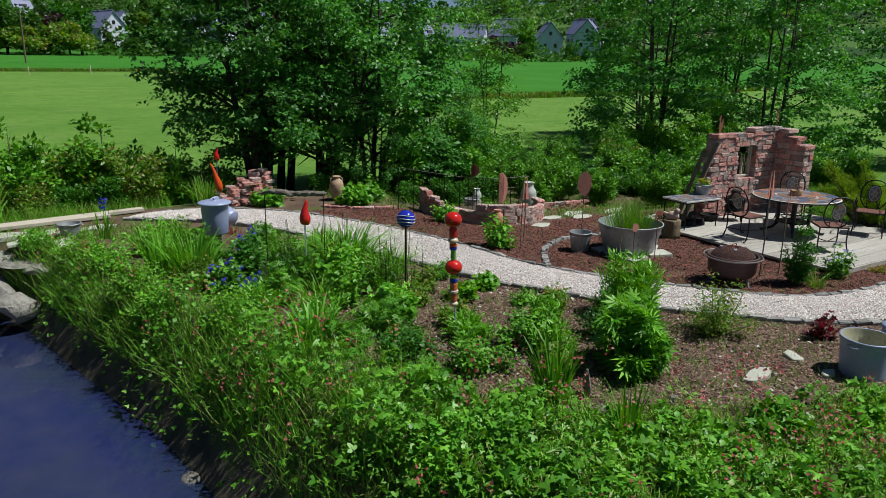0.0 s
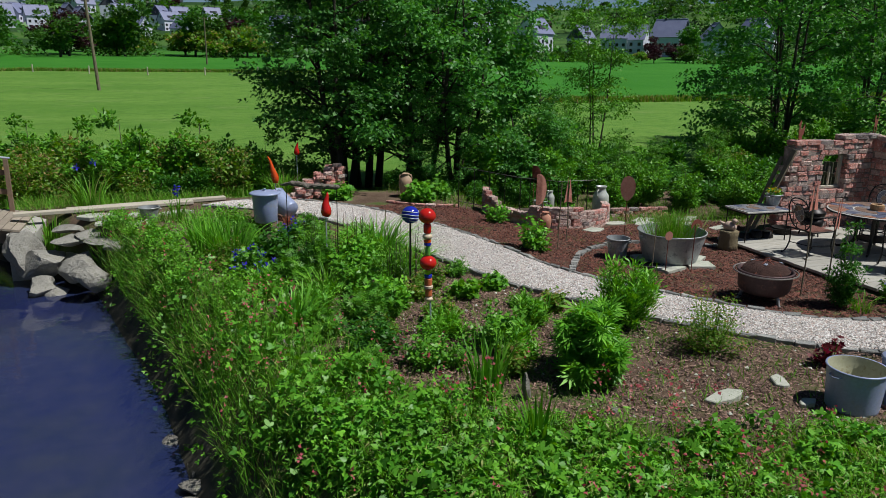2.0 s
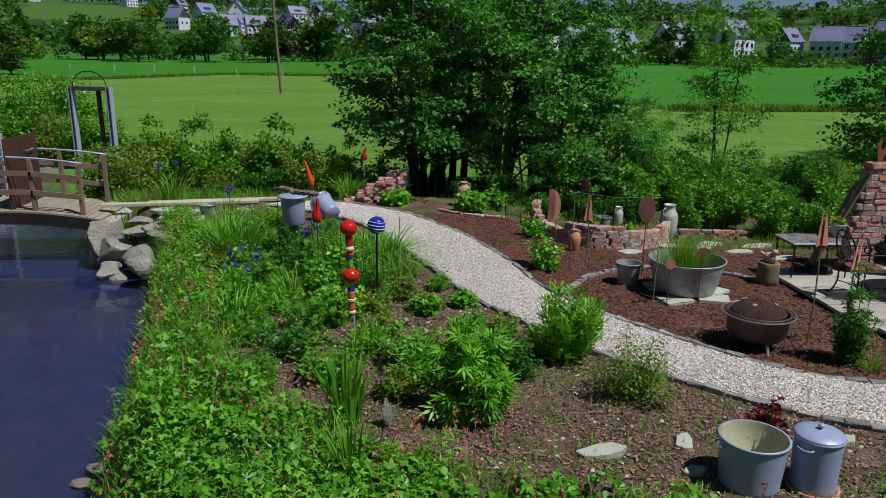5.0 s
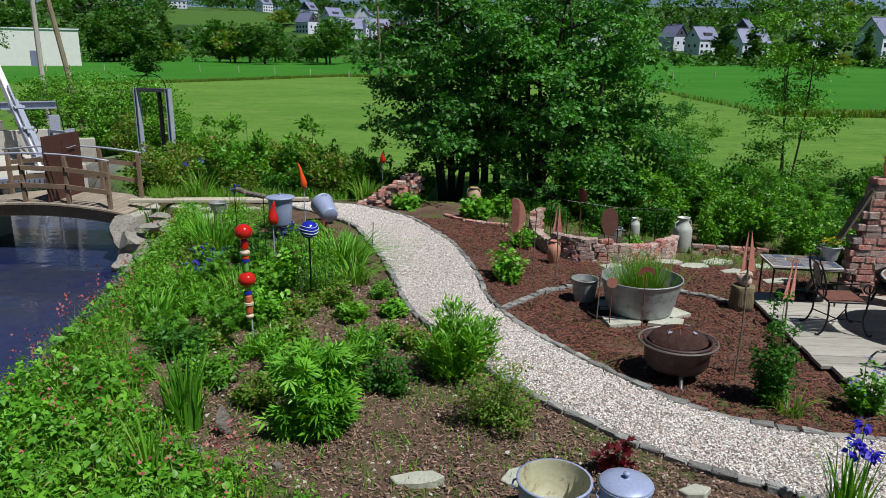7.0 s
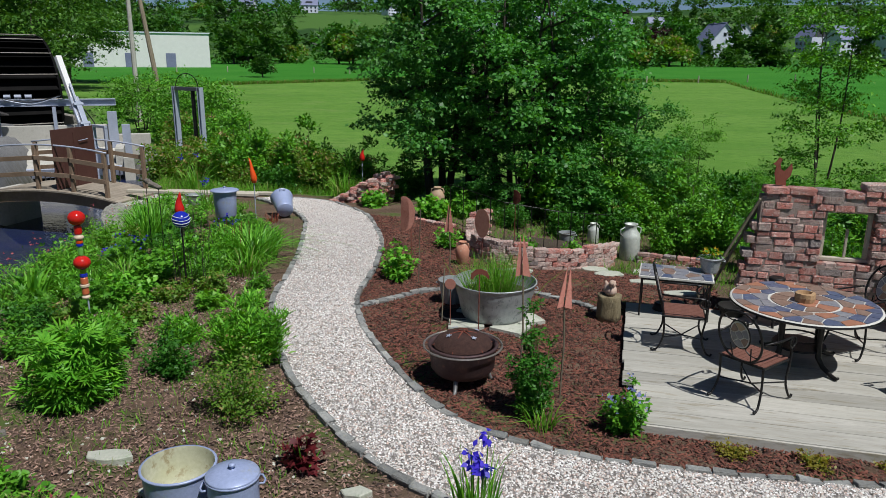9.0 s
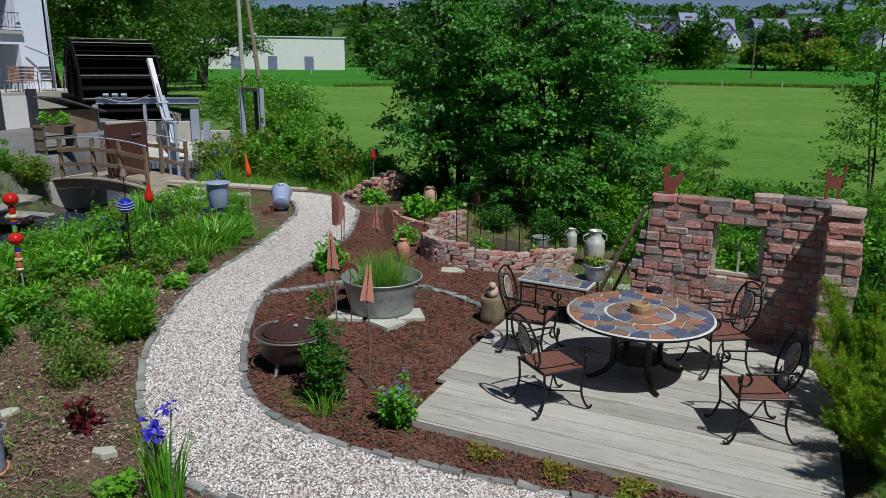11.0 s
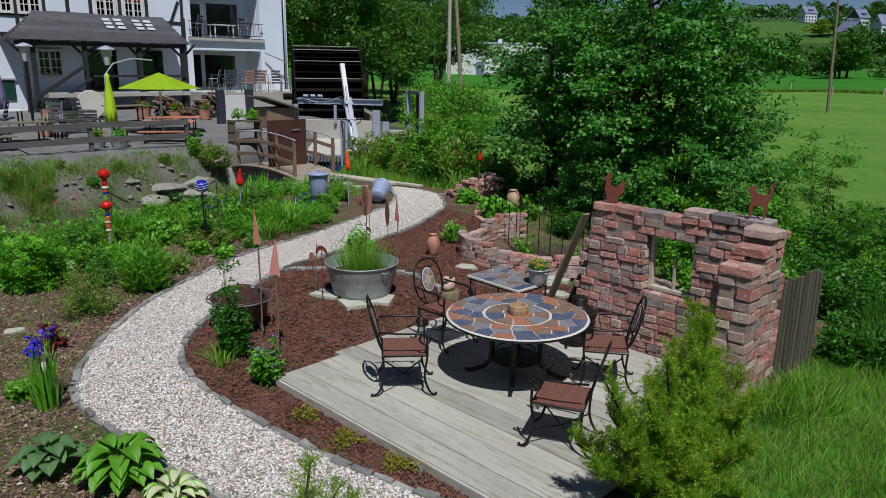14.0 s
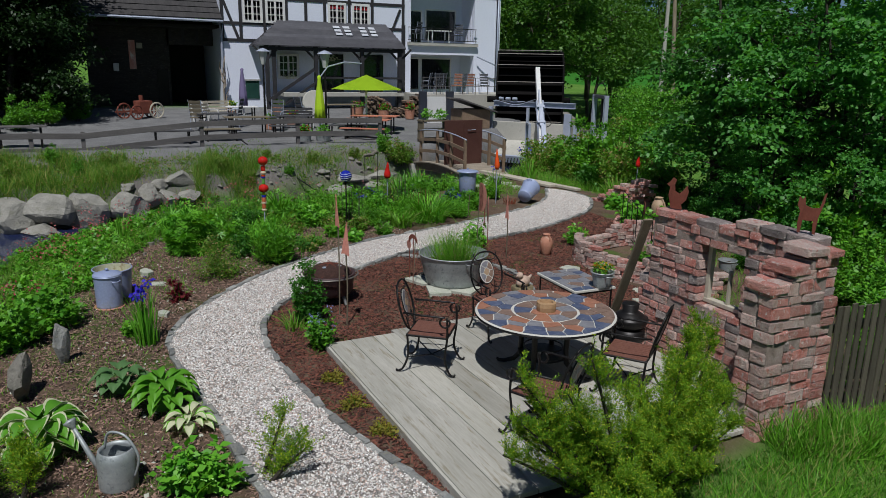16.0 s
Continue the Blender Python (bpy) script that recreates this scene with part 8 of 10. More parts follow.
# ---- rocks of the banks ----
def rocks(pts, label, group, seed, material=ROCK, grow=1.0):
    r = random.Random(seed)
    for x, y, z, sx, sy, sz in pts:
        t = thing("boulder", (x, y, z), label, "boulder", group)
        bm = B()
        stone(bm, (0, 0, 0), (sx * 1.1 * grow, sy * 1.1 * grow, sz * grow), r.randrange(9999), r.uniform(0, 6.28), 3, 0.12)
        part("rock", bm, material, t)


rocks([(-3.0, 0.4, -0.72, 0.55, 0.5, 0.5), (-3.1, 1.55, -0.72, 0.5, 0.48, 0.46), (-3.1, 2.42, -0.68, 0.5, 0.55, 0.5), (-3.1, 3.38, -0.68, 0.48, 0.5, 0.5), (-3.1, 4.35, -0.76, 0.52, 0.5, 0.46), (-3.5, 5.0, -0.52, 0.3, 0.3, 0.3), (-3.45, 5.55, -0.6, 0.27, 0.28, 0.24), (-3.9, 5.35, -0.3, 0.2, 0.22, 0.17), (-4.2, 5.9, -0.18, 0.36, 0.4, 0.24), (-3.6, 6.15, -0.6, 0.25, 0.28, 0.2),
       (-2.5, 2.2, -1.08, 0.35, 0.6, 0.16), (-3.75, 4.5, -0.25, 0.17, 0.18, 0.14)], "big pale boulder lining the stream bank", "boulders of the far bank", 51, BANKROCK, 1.25)
rocks([(-4.35, 11.5, -0.45, 0.4, 0.7, 0.2), (-4.5, 12.6, -0.42, 0.45, 0.6, 0.22), (-4.2, 12.3, -0.78, 0.45, 1.0, 0.22), (-4.1, 11.0, -0.8, 0.4, 0.6, 0.22), (-4.9, 10.6, -0.25, 0.25, 0.3, 0.14), (-4.7, 9.7, -0.4, 0.22, 0.2, 0.12)], "large flat rock on the far bank near the bridge", "flat rocks near the bridge", 52, BANKROCK)
rr = random.Random(55)
rocks([(line_at(LEFT_BANK, y) - q, y, h1(line_at(LEFT_BANK, y) - q, y) + 0.01, s, s * 0.9, s * 0.6) for y, q, s in [(rr.uniform(6.2, 13.2), rr.uniform(0.35, 1.9), rr.uniform(0.05, 0.14)) for _ in range(46)]], "small grey stone lying on the bank slope", "rubble of the far bank", 56, ROCK)
rocks([(-0.72, 13.15, -1.12, 0.28, 0.2, 0.12), (-0.95, 13.85, -0.75, 0.55, 0.42, 0.36), (-0.3, 13.3, -0.7, 0.42, 0.38, 0.32), (-1.35, 14.1, -0.55, 0.45, 0.4, 0.5), (0.0, 12.7, -0.75, 0.35, 0.35, 0.3), (-0.45, 13.95, -0.35, 0.5, 0.35, 0.14), (0.05, 13.5, -0.3, 0.45, 0.3, 0.1), (-0.15, 13.95, -0.25, 0.4, 0.3, 0.1), (-0.95, 13.3, -1.1, 0.35, 0.3, 0.25), (0.35, 13.15, -0.32, 0.3, 0.25, 0.1), (-0.6, 14.3, -0.2, 0.4, 0.25, 0.1)], "grey rock at the end of the bridge", "rocks at the bridge end", 53, BANKROCK)
rocks([(1.56, 5.9, -1.08, 0.16, 0.12, 0.09), (1.45, 5.65, -1.12, 0.14, 0.1, 0.08), (1.62, 6.15, -1.1, 0.1, 0.1, 0.06), (1.3, 7.0, -1.15, 0.12, 0.1, 0.06)], "small pale stone at the water's edge", "stones at the water", 54)


# ---- footbridge ----
def footbridge():
    t = thing("footbridge", (0, 0, 0), "small arched wooden footbridge with rails over the stream", "bridge")
    arch = lambda x: -0.2 + 0.2 * (1 - ((x + 3.5) / 2.15) ** 2)
    x = -1.45
    while x > -5.55:
        bm = B()
        box(bm, (0, 0, 0), (0.14, 1.75, 0.045), bevel=0.005)
        ob = part("plank", bm, BRIDGEDECK, t)
        ob.matrix_basis = pose(x, 15.15, arch(x), 0, math.degrees(math.atan(0.4 * (x + 3.5) / 2.15 / 2.15)), 0)
        x -= 0.15
    for y in (14.42, 15.88):
        bm = B()
        rings = [[bm.verts.new((q, y + s * 0.06, arch(q) - 0.03 - d)) for s, d in ((-1, 0), (1, 0), (1, 0.26), (-1, 0.26))] for q in np.linspace(-1.4, -5.6, 13)]
        for a, b in zip(rings, rings[1:]):
            for i in range(4):
                bm.faces.new((a[i], a[(i + 1) % 4], b[(i + 1) % 4], b[i]))
        part("stringer", bm, BRIDGEWOOD, t)
        posts = [-1.78, -2.75, -3.8, -5.15]
        for p in posts:
            bm = B()
            box(bm, (p, y, arch(p) + 0.42), (0.085, 0.085, 1.4), (0, 0, 0), 0.006)
            part("post", bm, BRIDGEWOOD, t)
        for hh in (0.42, 0.82):
            for a, b in zip(posts, posts[1:]):
                bm = B()
                mid = Vector(((a + b) / 2, y + (0.055 if y > 15 else -0.055), (arch(a) + arch(b)) / 2 + hh))
                box(bm, mid, (abs(a - b) + 0.05, 0.035, 0.11), (0, -math.degrees(math.atan2(arch(a) - arch(b), a - b)), 0), 0.004)
                part("rail", bm, BRIDGEWOOD, t)
        bm = B()
        tube(bm, [(p, y, arch(p) + 1.14) for p in np.linspace(-1.7, -5.25, 13)], 0.022, 8)
        part("handrail", bm, STEEL, t, "grey metal tube handrail", smooth=True)
    bm = B()
    box(bm, (-1.35, 15.15, -0.95), (0.5, 1.9, 1.45), bevel=0.02)
    part("abutment", bm, CONCRETE, t)
    bm = B()
    box(bm, (-5.75, 15.15, -0.95), (0.6, 1.9, 1.45), bevel=0.02)
    part("abutment", bm, CONCRETE, t)
    g = thing("bridge_gate", (-3.22, 15.12, 0.02), "closed brown sheet metal gate across the footbridge", "gate")
    bm = B()
    box(bm, (0, 0, 0.74), (0.03, 1.46, 1.5), bevel=0.008)
    part("panel", bm, BROWNPLATE, g)
    bm = B()
    tube(bm, [(0.03, 0.15, 1.15), (0.06, 0.15, 1.15), (0.06, 0.45, 1.17), (0.03, 0.45, 1.17)], 0.01, 6)
    part("handle", bm, STEEL, g)
    bm = B()
    box(bm, (0.02, 0.0, 0.7), (0.012, 0.03, 1.36))
    part("seam", bm, BROWNPLATE, g)


footbridge()


# ---- sluice, rake arm and water wheel ----
def sluice():
    t = thing("sluice_gate", (-4.1, 21.6, -0.6), "tall galvanized steel sluice gate frame", "sluice gate", rot=-20)
    for x in (-0.68, 0.68):
        bm = B()
        box(bm, (x - 0.06, 0, 1.45), (0.03, 0.16, 2.9))
        box(bm, (x + 0.06, 0, 1.45), (0.03, 0.16, 2.9))
        box(bm, (x, 0.04, 1.45), (0.12, 0.03, 2.9))
        part("upright", bm, STEEL, t)
    bm = B()
    box(bm, (0, 0, 2.84), (1.4, 0.14, 0.12), bevel=0.008)
    part("crossbeam", bm, surface("dark_steel", (0.12, 0.13, 0.15), (0.17, 0.18, 0.2), 0.5, 0.5, 2, 30, 0.1), t)
    bm = B()
    tube(bm, [(0.3, 0, 2.8), (0.32, 0, 0.1)], 0.07, 8)
    part("spindle", bm, IRON, t)
    bm = B()
    tube(bm, [(0.6 * math.cos(a), 0, 2.9 + 0.45 * math.sin(a)) for a in np.linspace(0, math.pi, 14)], 0.015, 5)
    part("hose", bm, IRON, t)
    s = thing("small_sluice_gate", (-6.2, 19.7, -0.8), "small galvanized sluice frame beside the rack", "sluice gate", rot=-25)
    for x in (-0.4, 0.4):
        bm = B()
        box(bm, (x, 0, 0.95), (0.09, 0.1, 1.9), bevel=0.004)
        part("upright", bm, STEEL, s)
    bm = B()
    box(bm, (0, 0, 1.87), (0.9, 0.09, 0.08), bevel=0.004)
    part("crossbeam", bm, STEEL, s)
    bm = B()
    box(bm, (0, 0.02, 0.7), (0.74, 0.04, 0.9))
    part("gate_plate", bm, STEEL, s)


sluice()


def rake_arm():
    t = thing("rack_cleaner_arm", (0, 0, 0), "white hydraulic rake arm leaning over the intake rack", "rake arm")
    a, b = Vector((-8.36, 21.89, -0.45)), Vector((-10.1, 22.63, 3.27))
    q = (b - a).to_track_quat("Z", "Y").to_matrix().to_4x4()
    bm = B()
    box(bm, (0, 0, 0), (0.2, 0.2, (b - a).length), bevel=0.015)
    bmesh.ops.transform(bm, matrix=Matrix.Translation((a + b) / 2) @ q, verts=bm.verts)
    part("boom", bm, WHITE, t)
    for s in (-0.16, 0.17):
        bm = B()
        tube(bm, [a.lerp(b, 0.12) + Vector((0.05, s, 0.05)), a.lerp(b, 0.6) + Vector((0.05, s, 0.05))], 0.045, 8)
        part("cylinder", bm, STEEL, t, smooth=True)
    for s, f0, f1, w in ((0.0, 0.05, 0.55, 0.13), (-0.1, 0.3, 0.72, 0.07), (0.12, 0.02, 0.35, 0.09)):
        bm = B()
        box(bm, (0, 0, 0), (w, w, (b - a).length * (f1 - f0)), bevel=0.01)
        bmesh.ops.transform(bm, matrix=Matrix.Translation(a.lerp(b, (f0 + f1) / 2) + Vector((0.17, s, 0.08))) @ q, verts=bm.verts)
        part("slide_rail", bm, STEEL, t, "blue-grey steel slide rail")
    for f0 in (0.1, 0.34, 0.52):
        bm = B()
        box(bm, (0, 0, 0), (0.36, 0.42, 0.1), bevel=0.01)
        bmesh.ops.transform(bm, matrix=Matrix.Translation(a.lerp(b, f0) + Vector((0.05, 0, 0.03))) @ q, verts=bm.verts)
        part("clamp", bm, STEEL, t)
    bm = B()
    box(bm, a + Vector((0.05, -0.02, -0.02)), (0.95, 0.4, 0.1), (0, 0, 36), 0.02)
    part("rake_head", bm, WHITE, t)
    bm = B()
    tube(bm, curve([a.lerp(b, 0.3) + Vector((0.1, 0.25, 0)), a.lerp(b, 0.4) + Vector((0.2, 0.5, -0.2)), a.lerp(b, 0.5) + Vector((0.1, 0.25, 0))], 6), 0.02, 5)
    part("hose", bm, IRON, t)


rake_arm()


def intake():
    t = thing("intake_basin", (-10.6, 22.85, 0), "pale concrete intake basin under a grey steel beam", "basin", rot=36)
    for c, q, n, rx in (((-0.1, -0.35, 0.02), (4.3, 0.3, 1.46), "back_wall", 0), ((-0.1, -1.35, -0.47), (4.2, 1.85, 0.24), "apron", 16), ((2.1, -1.0, -0.5), (0.3, 2.4, 1.0), "side_wall", 0), ((-2.3, -1.0, -0.5), (0.3, 2.4, 1.0), "side_wall", 0), ((2.6, 0.3, -0.2), (1.2, 0.35, 1.0), "wing_wall", 0)):
        bm = B()
        box(bm, c, q, (rx, 0, 0), 0.02)
        part(n, bm, CONCRETE, t)
    bm = B()
    box(bm, (0, -2.28, -0.78), (4.3, 0.14, 0.34), (16, 0, 0), 0.01)
    part("sill_plate", bm, STEEL, t, "blue-grey steel sill plate")
    bm = B()
    for z, w, h in ((1.69, 0.24, 0.03), (1.46, 0.24, 0.03), (1.575, 0.04, 0.2)):
        box(bm, (0, 0, z), (4.1, w, h))
    part("steel_beam", bm, STEEL, t)
    for x, w, z0, z1 in ((-1.95, 0.2, -0.3, 1.45), (1.9, 0.34, -0.3, 1.25), (2.35, 0.3, -0.4, 0.75), (-0.05, 0.12, 0.6, 1.45)):
        bm = B()
        box(bm, (x, -0.58, (z0 + z1) / 2), (w, 0.14, z1 - z0), bevel=0.01)
        part("steel_post", bm, STEEL, t)
    for x in (-1.7, -1.35, -1.0):
        bm = B()
        tube(bm, [(x, -0.2, 1.82), (x + 0.22, -0.2, 1.82)], 0.07, 8)
        part("valve", bm, STEEL, t)
    for k, sag in enumerate((0.12, 0.2)):
        bm = B()
        tube(bm, curve([(-1.9, -0.22, 1.76), (-0.8, -0.25, 1.74 - sag), (0.2, -0.3, 1.85)], 8), 0.02, 5)
        part("hydraulic_hose", bm, STEEL if k else IRON, t)
    for i in range(28):
        bm = B()
        box(bm, (-2.05 + i * 0.152, -2.5, -1.0), (0.035, 0.03, 0.6), (-22, 0, 0))
        part("rack_bar", bm, IRON, t)
    for x in (-2.45, 2.4):
        bm = B()
        box(bm, (x, -2.3, -0.75), (0.36, 0.4, 0.9), bevel=0.02)
        part("pier", bm, CONCRETE, t)


intake()


def water_wheel():
    BLACK = surface("wet_black_timber", (0.005, 0.005, 0.005), (0.01, 0.009, 0.009), 0.9, 0, 1, 12, 0.3, 0.01, spec=0.1)
    t = thing("water_wheel", (-17.4, 27.0, 1.45), "huge dark wooden water wheel with pale battens beside the house", "water wheel", rot=-32)
    R, W = 2.75, 1.8
    for s in (-1, 1):
        bm = B()
        n = 40
        ring = [[bm.verts.new((r * math.cos(2 * math.pi * i / n), s * W + d, r * math.sin(2 * math.pi * i / n))) for i in range(n)] for r, d in ((R - 0.5, -0.05), (R, -0.05), (R, 0.05), (R - 0.5, 0.05))]
        for a, b in zip(ring, ring[1:] + ring[:1]):
            for i in range(n):
                bm.faces.new((a[i], a[(i + 1) % n], b[(i + 1) % n], b[i]))
        part("rim", bm, BLACK, t)
        for k in range(8):
            a = k * math.pi / 4
            bm = B()
            box(bm, (0, 0, 0), (R - 0.3, 0.12, 0.14))
            bmesh.ops.transform(bm, matrix=pose(0, s * W, 0, 0, -math.degrees(a), 0) @ pose((R - 0.3) / 2, 0, 0), verts=bm.verts)
            part("spoke", bm, BLACK, t)
    for k in range(32):
        a = 2 * math.pi * k / 32
        bm = B()
        box(bm, (0, 0, 0), (0.5, W * 2, 0.04))
        bmesh.ops.transform(bm, matrix=pose(0, 0, 0, 0, -math.degrees(a), 0) @ pose(R - 0.25, 0, 0, 0, 35, 0), verts=bm.verts)
        part("paddle", bm, BLACK, t)
        if k % 2 == 0:
            bm = B()
            tube(bm, [((R + 0.03) * math.cos(a), -W, (R + 0.03) * math.sin(a)), ((R + 0.03) * math.cos(a), W, (R + 0.03) * math.sin(a))], 0.02, 5)
            part("batten", bm, surface("pale_worn_batten", (0.32, 0.29, 0.26), (0.42, 0.38, 0.34), 0.8, 0, 3, 20, 0.3) if not k else bpy.data.materials["pale_worn_batten"], t)
    bm = B()
    lathe(bm, [(0.3, -W + 0.04), (R - 0.46, -W + 0.04), (R - 0.46, W - 0.04), (0.3, W - 0.04)], 40)
    bmesh.ops.transform(bm, matrix=pose(0, 0, 0, 90, 0, 0), verts=bm.verts)
    part("drum", bm, BLACK, t)
    bm = B()
    tube(bm, [(0, -W - 0.6, 0), (0, W + 0.6, 0)], 0.18, 12)
    part("axle", bm, BLACK, t)
    f = thing("wheel_pit", (-17.4, 27.0, 0), "dark stone side walls of the wheel pit", "wheel pit", rot=-32)
    for y in (-2.35, 2.35):
        bm = B()
        box(bm, (0, y, -0.3), (5.6, 0.4, 1.9), bevel=0.03)
        part("pit_wall", bm, ROCK, f)


water_wheel()


# ---- mill house ----
GLASS = surface("dark_window_glass", (0.012, 0.014, 0.018), (0.02, 0.022, 0.027), 0.06, 0, 1, 10, 0, spec=0.6)
ROOFTILE = surface("dark_brown_tiles", (0.036, 0.034, 0.036), (0.062, 0.058, 0.06), 0.8, 0, 1.5, 8, 0.5, 0.02, stretch=(1, 4, 1))
# stone darkened in its colour for the tree shade on the barn
BARNSTONE = surface("shade_dark_slate_stone", (0.036, 0.033, 0.033), (0.068, 0.062, 0.06), 0.95, 0, 2.2, 12, 0.9, 0.04, stretch=(1, 1, 3.5), third=(0.12, 0.1, 0.085))
FX = -24.5


def slab_box(name, c, s, material, parent, label="", bevel=0.0, rot=(0, 0, 0)):
    bm = B()
    box(bm, c, s, rot, bevel)
    return part(name, bm, material, parent, label)


def casement(parent, y, z, w, h, x=FX, cols=2, rows=3, red=False):
    wdw = new("window")
    wdw.parent = parent
    slab_box("glass", (x - 0.02, y, z), (0.04, w - 0.1, h - 0.1), GLASS, wdw)
    for yy in (y - w / 2, y + w / 2):
        slab_box("frame", (x + 0.03, yy, z), (0.1, 0.14, h + 0.14), WHITE, wdw)
    for zz in (z - h / 2, z + h / 2):
        slab_box("frame", (x + 0.032, y, zz), (0.1, w + 0.1, 0.14), WHITE, wdw)
    slab_box("mullion", (x + 0.034, y, z), (0.09, 0.11, h), WHITE, wdw)
    for k in range(1, rows):
        slab_box("glazing_bar", (x + 0.028, y, z - h / 2 + h * k / rows), (0.05, w, 0.05), WHITE, wdw)
    for q in (-0.25, 0.25):
        slab_box("glazing_bar", (x + 0.026, y + q * w, z), (0.05, 0.04, h), WHITE, wdw)
    if red:
        slab_box("curtain", (x + 0.012, y, z + h * 0.36), (0.02, w * 0.85, h * 0.2), PETAL_RED, wdw)
    return wdw


def mill_house():
    h = thing("mill_house", (0, 0, 0), "white half-timbered mill house with black beams", "house")
    # front wall in two storeys, with an opening in the right wing for loggia and terrace doors
    slab_box("wall", (FX - 0.2, 16.6, 2.6), (0.4, 11.2, 3.9), RENDERWALL, h)
    slab_box("wall", (FX - 0.2, 16.6, 6.9), (0.4, 11.2, 4.7), RENDERWALL, h)
    for y, w in ((22.42, 0.44), (28.1, 1.8)):
        slab_box("wall", (FX - 0.2, y, 5.0), (0.4, w, 8.6), RENDERWALL, h)
    slab_box("wall", (FX - 0.2, 24.92, 4.35), (0.4, 4.56, 0.75), RENDERWALL, h, "plastered balcony edge")
    slab_box("wall", (FX - 2.0, 24.9, 5.0), (0.3, 4.8, 8.6), RENDERWALL, h)
    slab_box("wall", (FX - 1.2, 22.3, 5.0), (1.5, 0.2, 8.6), RENDERWALL, h)
    slab_box("wall", (FX - 1.2, 27.3, 5.0), (1.5, 0.2, 8.6), RENDERWALL, h)
    slab_box("wall", (FX - 4.5, 29.0, 5.0), (9, 0.3, 8.6), RENDERWALL, h)
    slab_box("wall", (FX - 4.5, 11.1, 5.0), (8.2, 0.2, 8.6), RENDERWALL, h)
    slab_box("balcony_floor", (FX - 0.9, 24.9, 4.62), (2.2, 5.0, 0.2), CONCRETE, h)
    bm = B()
    for s in (-1, 1):
        vs = [bm.verts.new(p) for p in ((FX + 0.7, 10.8, 9.0), (FX + 0.7, 29.4, 9.0), (FX - 4.6, 29.4, 13.5), (FX - 4.6, 10.8, 13.5))] if s > 0 else [bm.verts.new(p) for p in ((FX - 9.7, 10.8, 9.0), (FX - 4.6, 10.8, 13.5), (FX - 4.6, 29.4, 13.5), (FX - 9.7, 29.4, 9.0))]
        bm.faces.new(vs)
    bmesh.ops.solidify(bm, geom=bm.faces[:], thickness=0.2)
    part("roof", bm, SLATEROOF, h)
    # timbers
    for z, y0, y1 in ((4.5, 11.05, 22.2), (5.42, 11.05, 22.2), (6.85, 11.05, 22.2)):
        slab_box("beam", (FX + 0.012, (y0 + y1) / 2, z), (0.05, y1 - y0, 0.17), TIMBER, h)
    for y in (11.1, 12.12, 13.48, 14.75, 15.9, 17.05, 18.58, 20.05, 22.1):
        slab_box("beam", (FX + 0.016, y, 6.7), (0.05, 0.17, 4.3), TIMBER, h)
    for ya, yb in ((11.2, 12.0), (21.9, 21.0)):
        d = Vector((0, yb - ya, -2.1))
        slab_box("brace", (FX + 0.02, (ya + yb) / 2, 5.55), (0.045, 0.15, d.length), TIMBER, h, rot=(math.degrees(math.atan2(yb - ya, 2.1)), 0, 0))
    slab_box("beam", (FX + 0.014, 22.12, 3.2), (0.06, 0.25, 5.0), TIMBER, h)
    for y in (12.8, 14.1, 17.8, 19.3):
        casement(h, y, 6.15, 1.0, 1.2, red=y > 17)
    for y in (12.62,):
        slab_box("cellar_window", (FX + 0.02, y, 1.75), (0.06, 0.75, 1.0), surface("green_glass", (0.02, 0.06, 0.05), (0.03, 0.08, 0.065), 0.2, 0, 2, 10, 0), h)
        slab_box("sill", (FX + 0.05, y, 2.3), (0.12, 0.95, 0.08), SLATE, h)
    # loggia and terrace doors
    for y, w, z, hh in ((23.7, 1.0, 5.75, 2.0), (25.6, 2.2, 5.9, 1.9), (23.5, 1.1, 2.75, 2.0), (25.3, 2.2, 2.75, 2.0)):
        d = new("terrace_door")
        d.parent = h
        slab_box("glass", (FX - 1.82, y, z), (0.06, w, hh), GLASS, d)
        for q in (-w / 2, w / 2):
            slab_box("frame", (FX - 1.8, y + q, z), (0.08, 0.09, hh), WHITE, d)
        slab_box("frame", (FX - 1.8, y, z + hh / 2), (0.08, w, 0.09), WHITE, d)
    rail = new("balcony_railing")
    rail.parent = h
    for z in (4.85, 5.6):
        slab_box("rail", (FX + 0.25, 24.8, z), (0.04, 4.9, 0.04), IRON, rail)
    for i in range(26):
        slab_box("baluster", (FX + 0.25, 22.4 + i * 0.19, 5.2), (0.015, 0.015, 0.75), IRON, rail)
    # porch
    p = new("porch")
    p.parent = h
    bm = B()
    vs = [bm.verts.new(v) for v in ((-22.4, 12.5, 4.2), (-22.4, 21.4, 4.2), (FX, 20.9, 5.65), (FX, 14.3, 5.65), (FX, 12.5, 4.2), (FX, 21.4, 4.2))]
    bm.faces.new((vs[0], vs[1], vs[2], vs[3]))
    bm.faces.new((vs[0], vs[3], vs[4]))
    bm.faces.new((vs[1], vs[5], vs[2]))
    bmesh.ops.solidify(bm, geom=bm.faces[:], thickness=0.12)
    part("porch_roof", bm, SLATEROOF, p)
    r = random.Random(3)
    for row in range(9):
        f0 = row / 9
        ya, yb = 12.5 + 1.8 * f0, 21.4 - 0.5 * f0
        bm = B()
        box(bm, (0, 0, 0), (0.3, yb - ya, 0.02), (0, 36 - 0.0, 0))
        ob = part("slate_course", bm, SLATEROOF, p)
        ob.location = (-22.4 - 2.1 * f0 - 0.1, (ya + yb) / 2, 4.2 + 1.45 * f0 + 0.11)
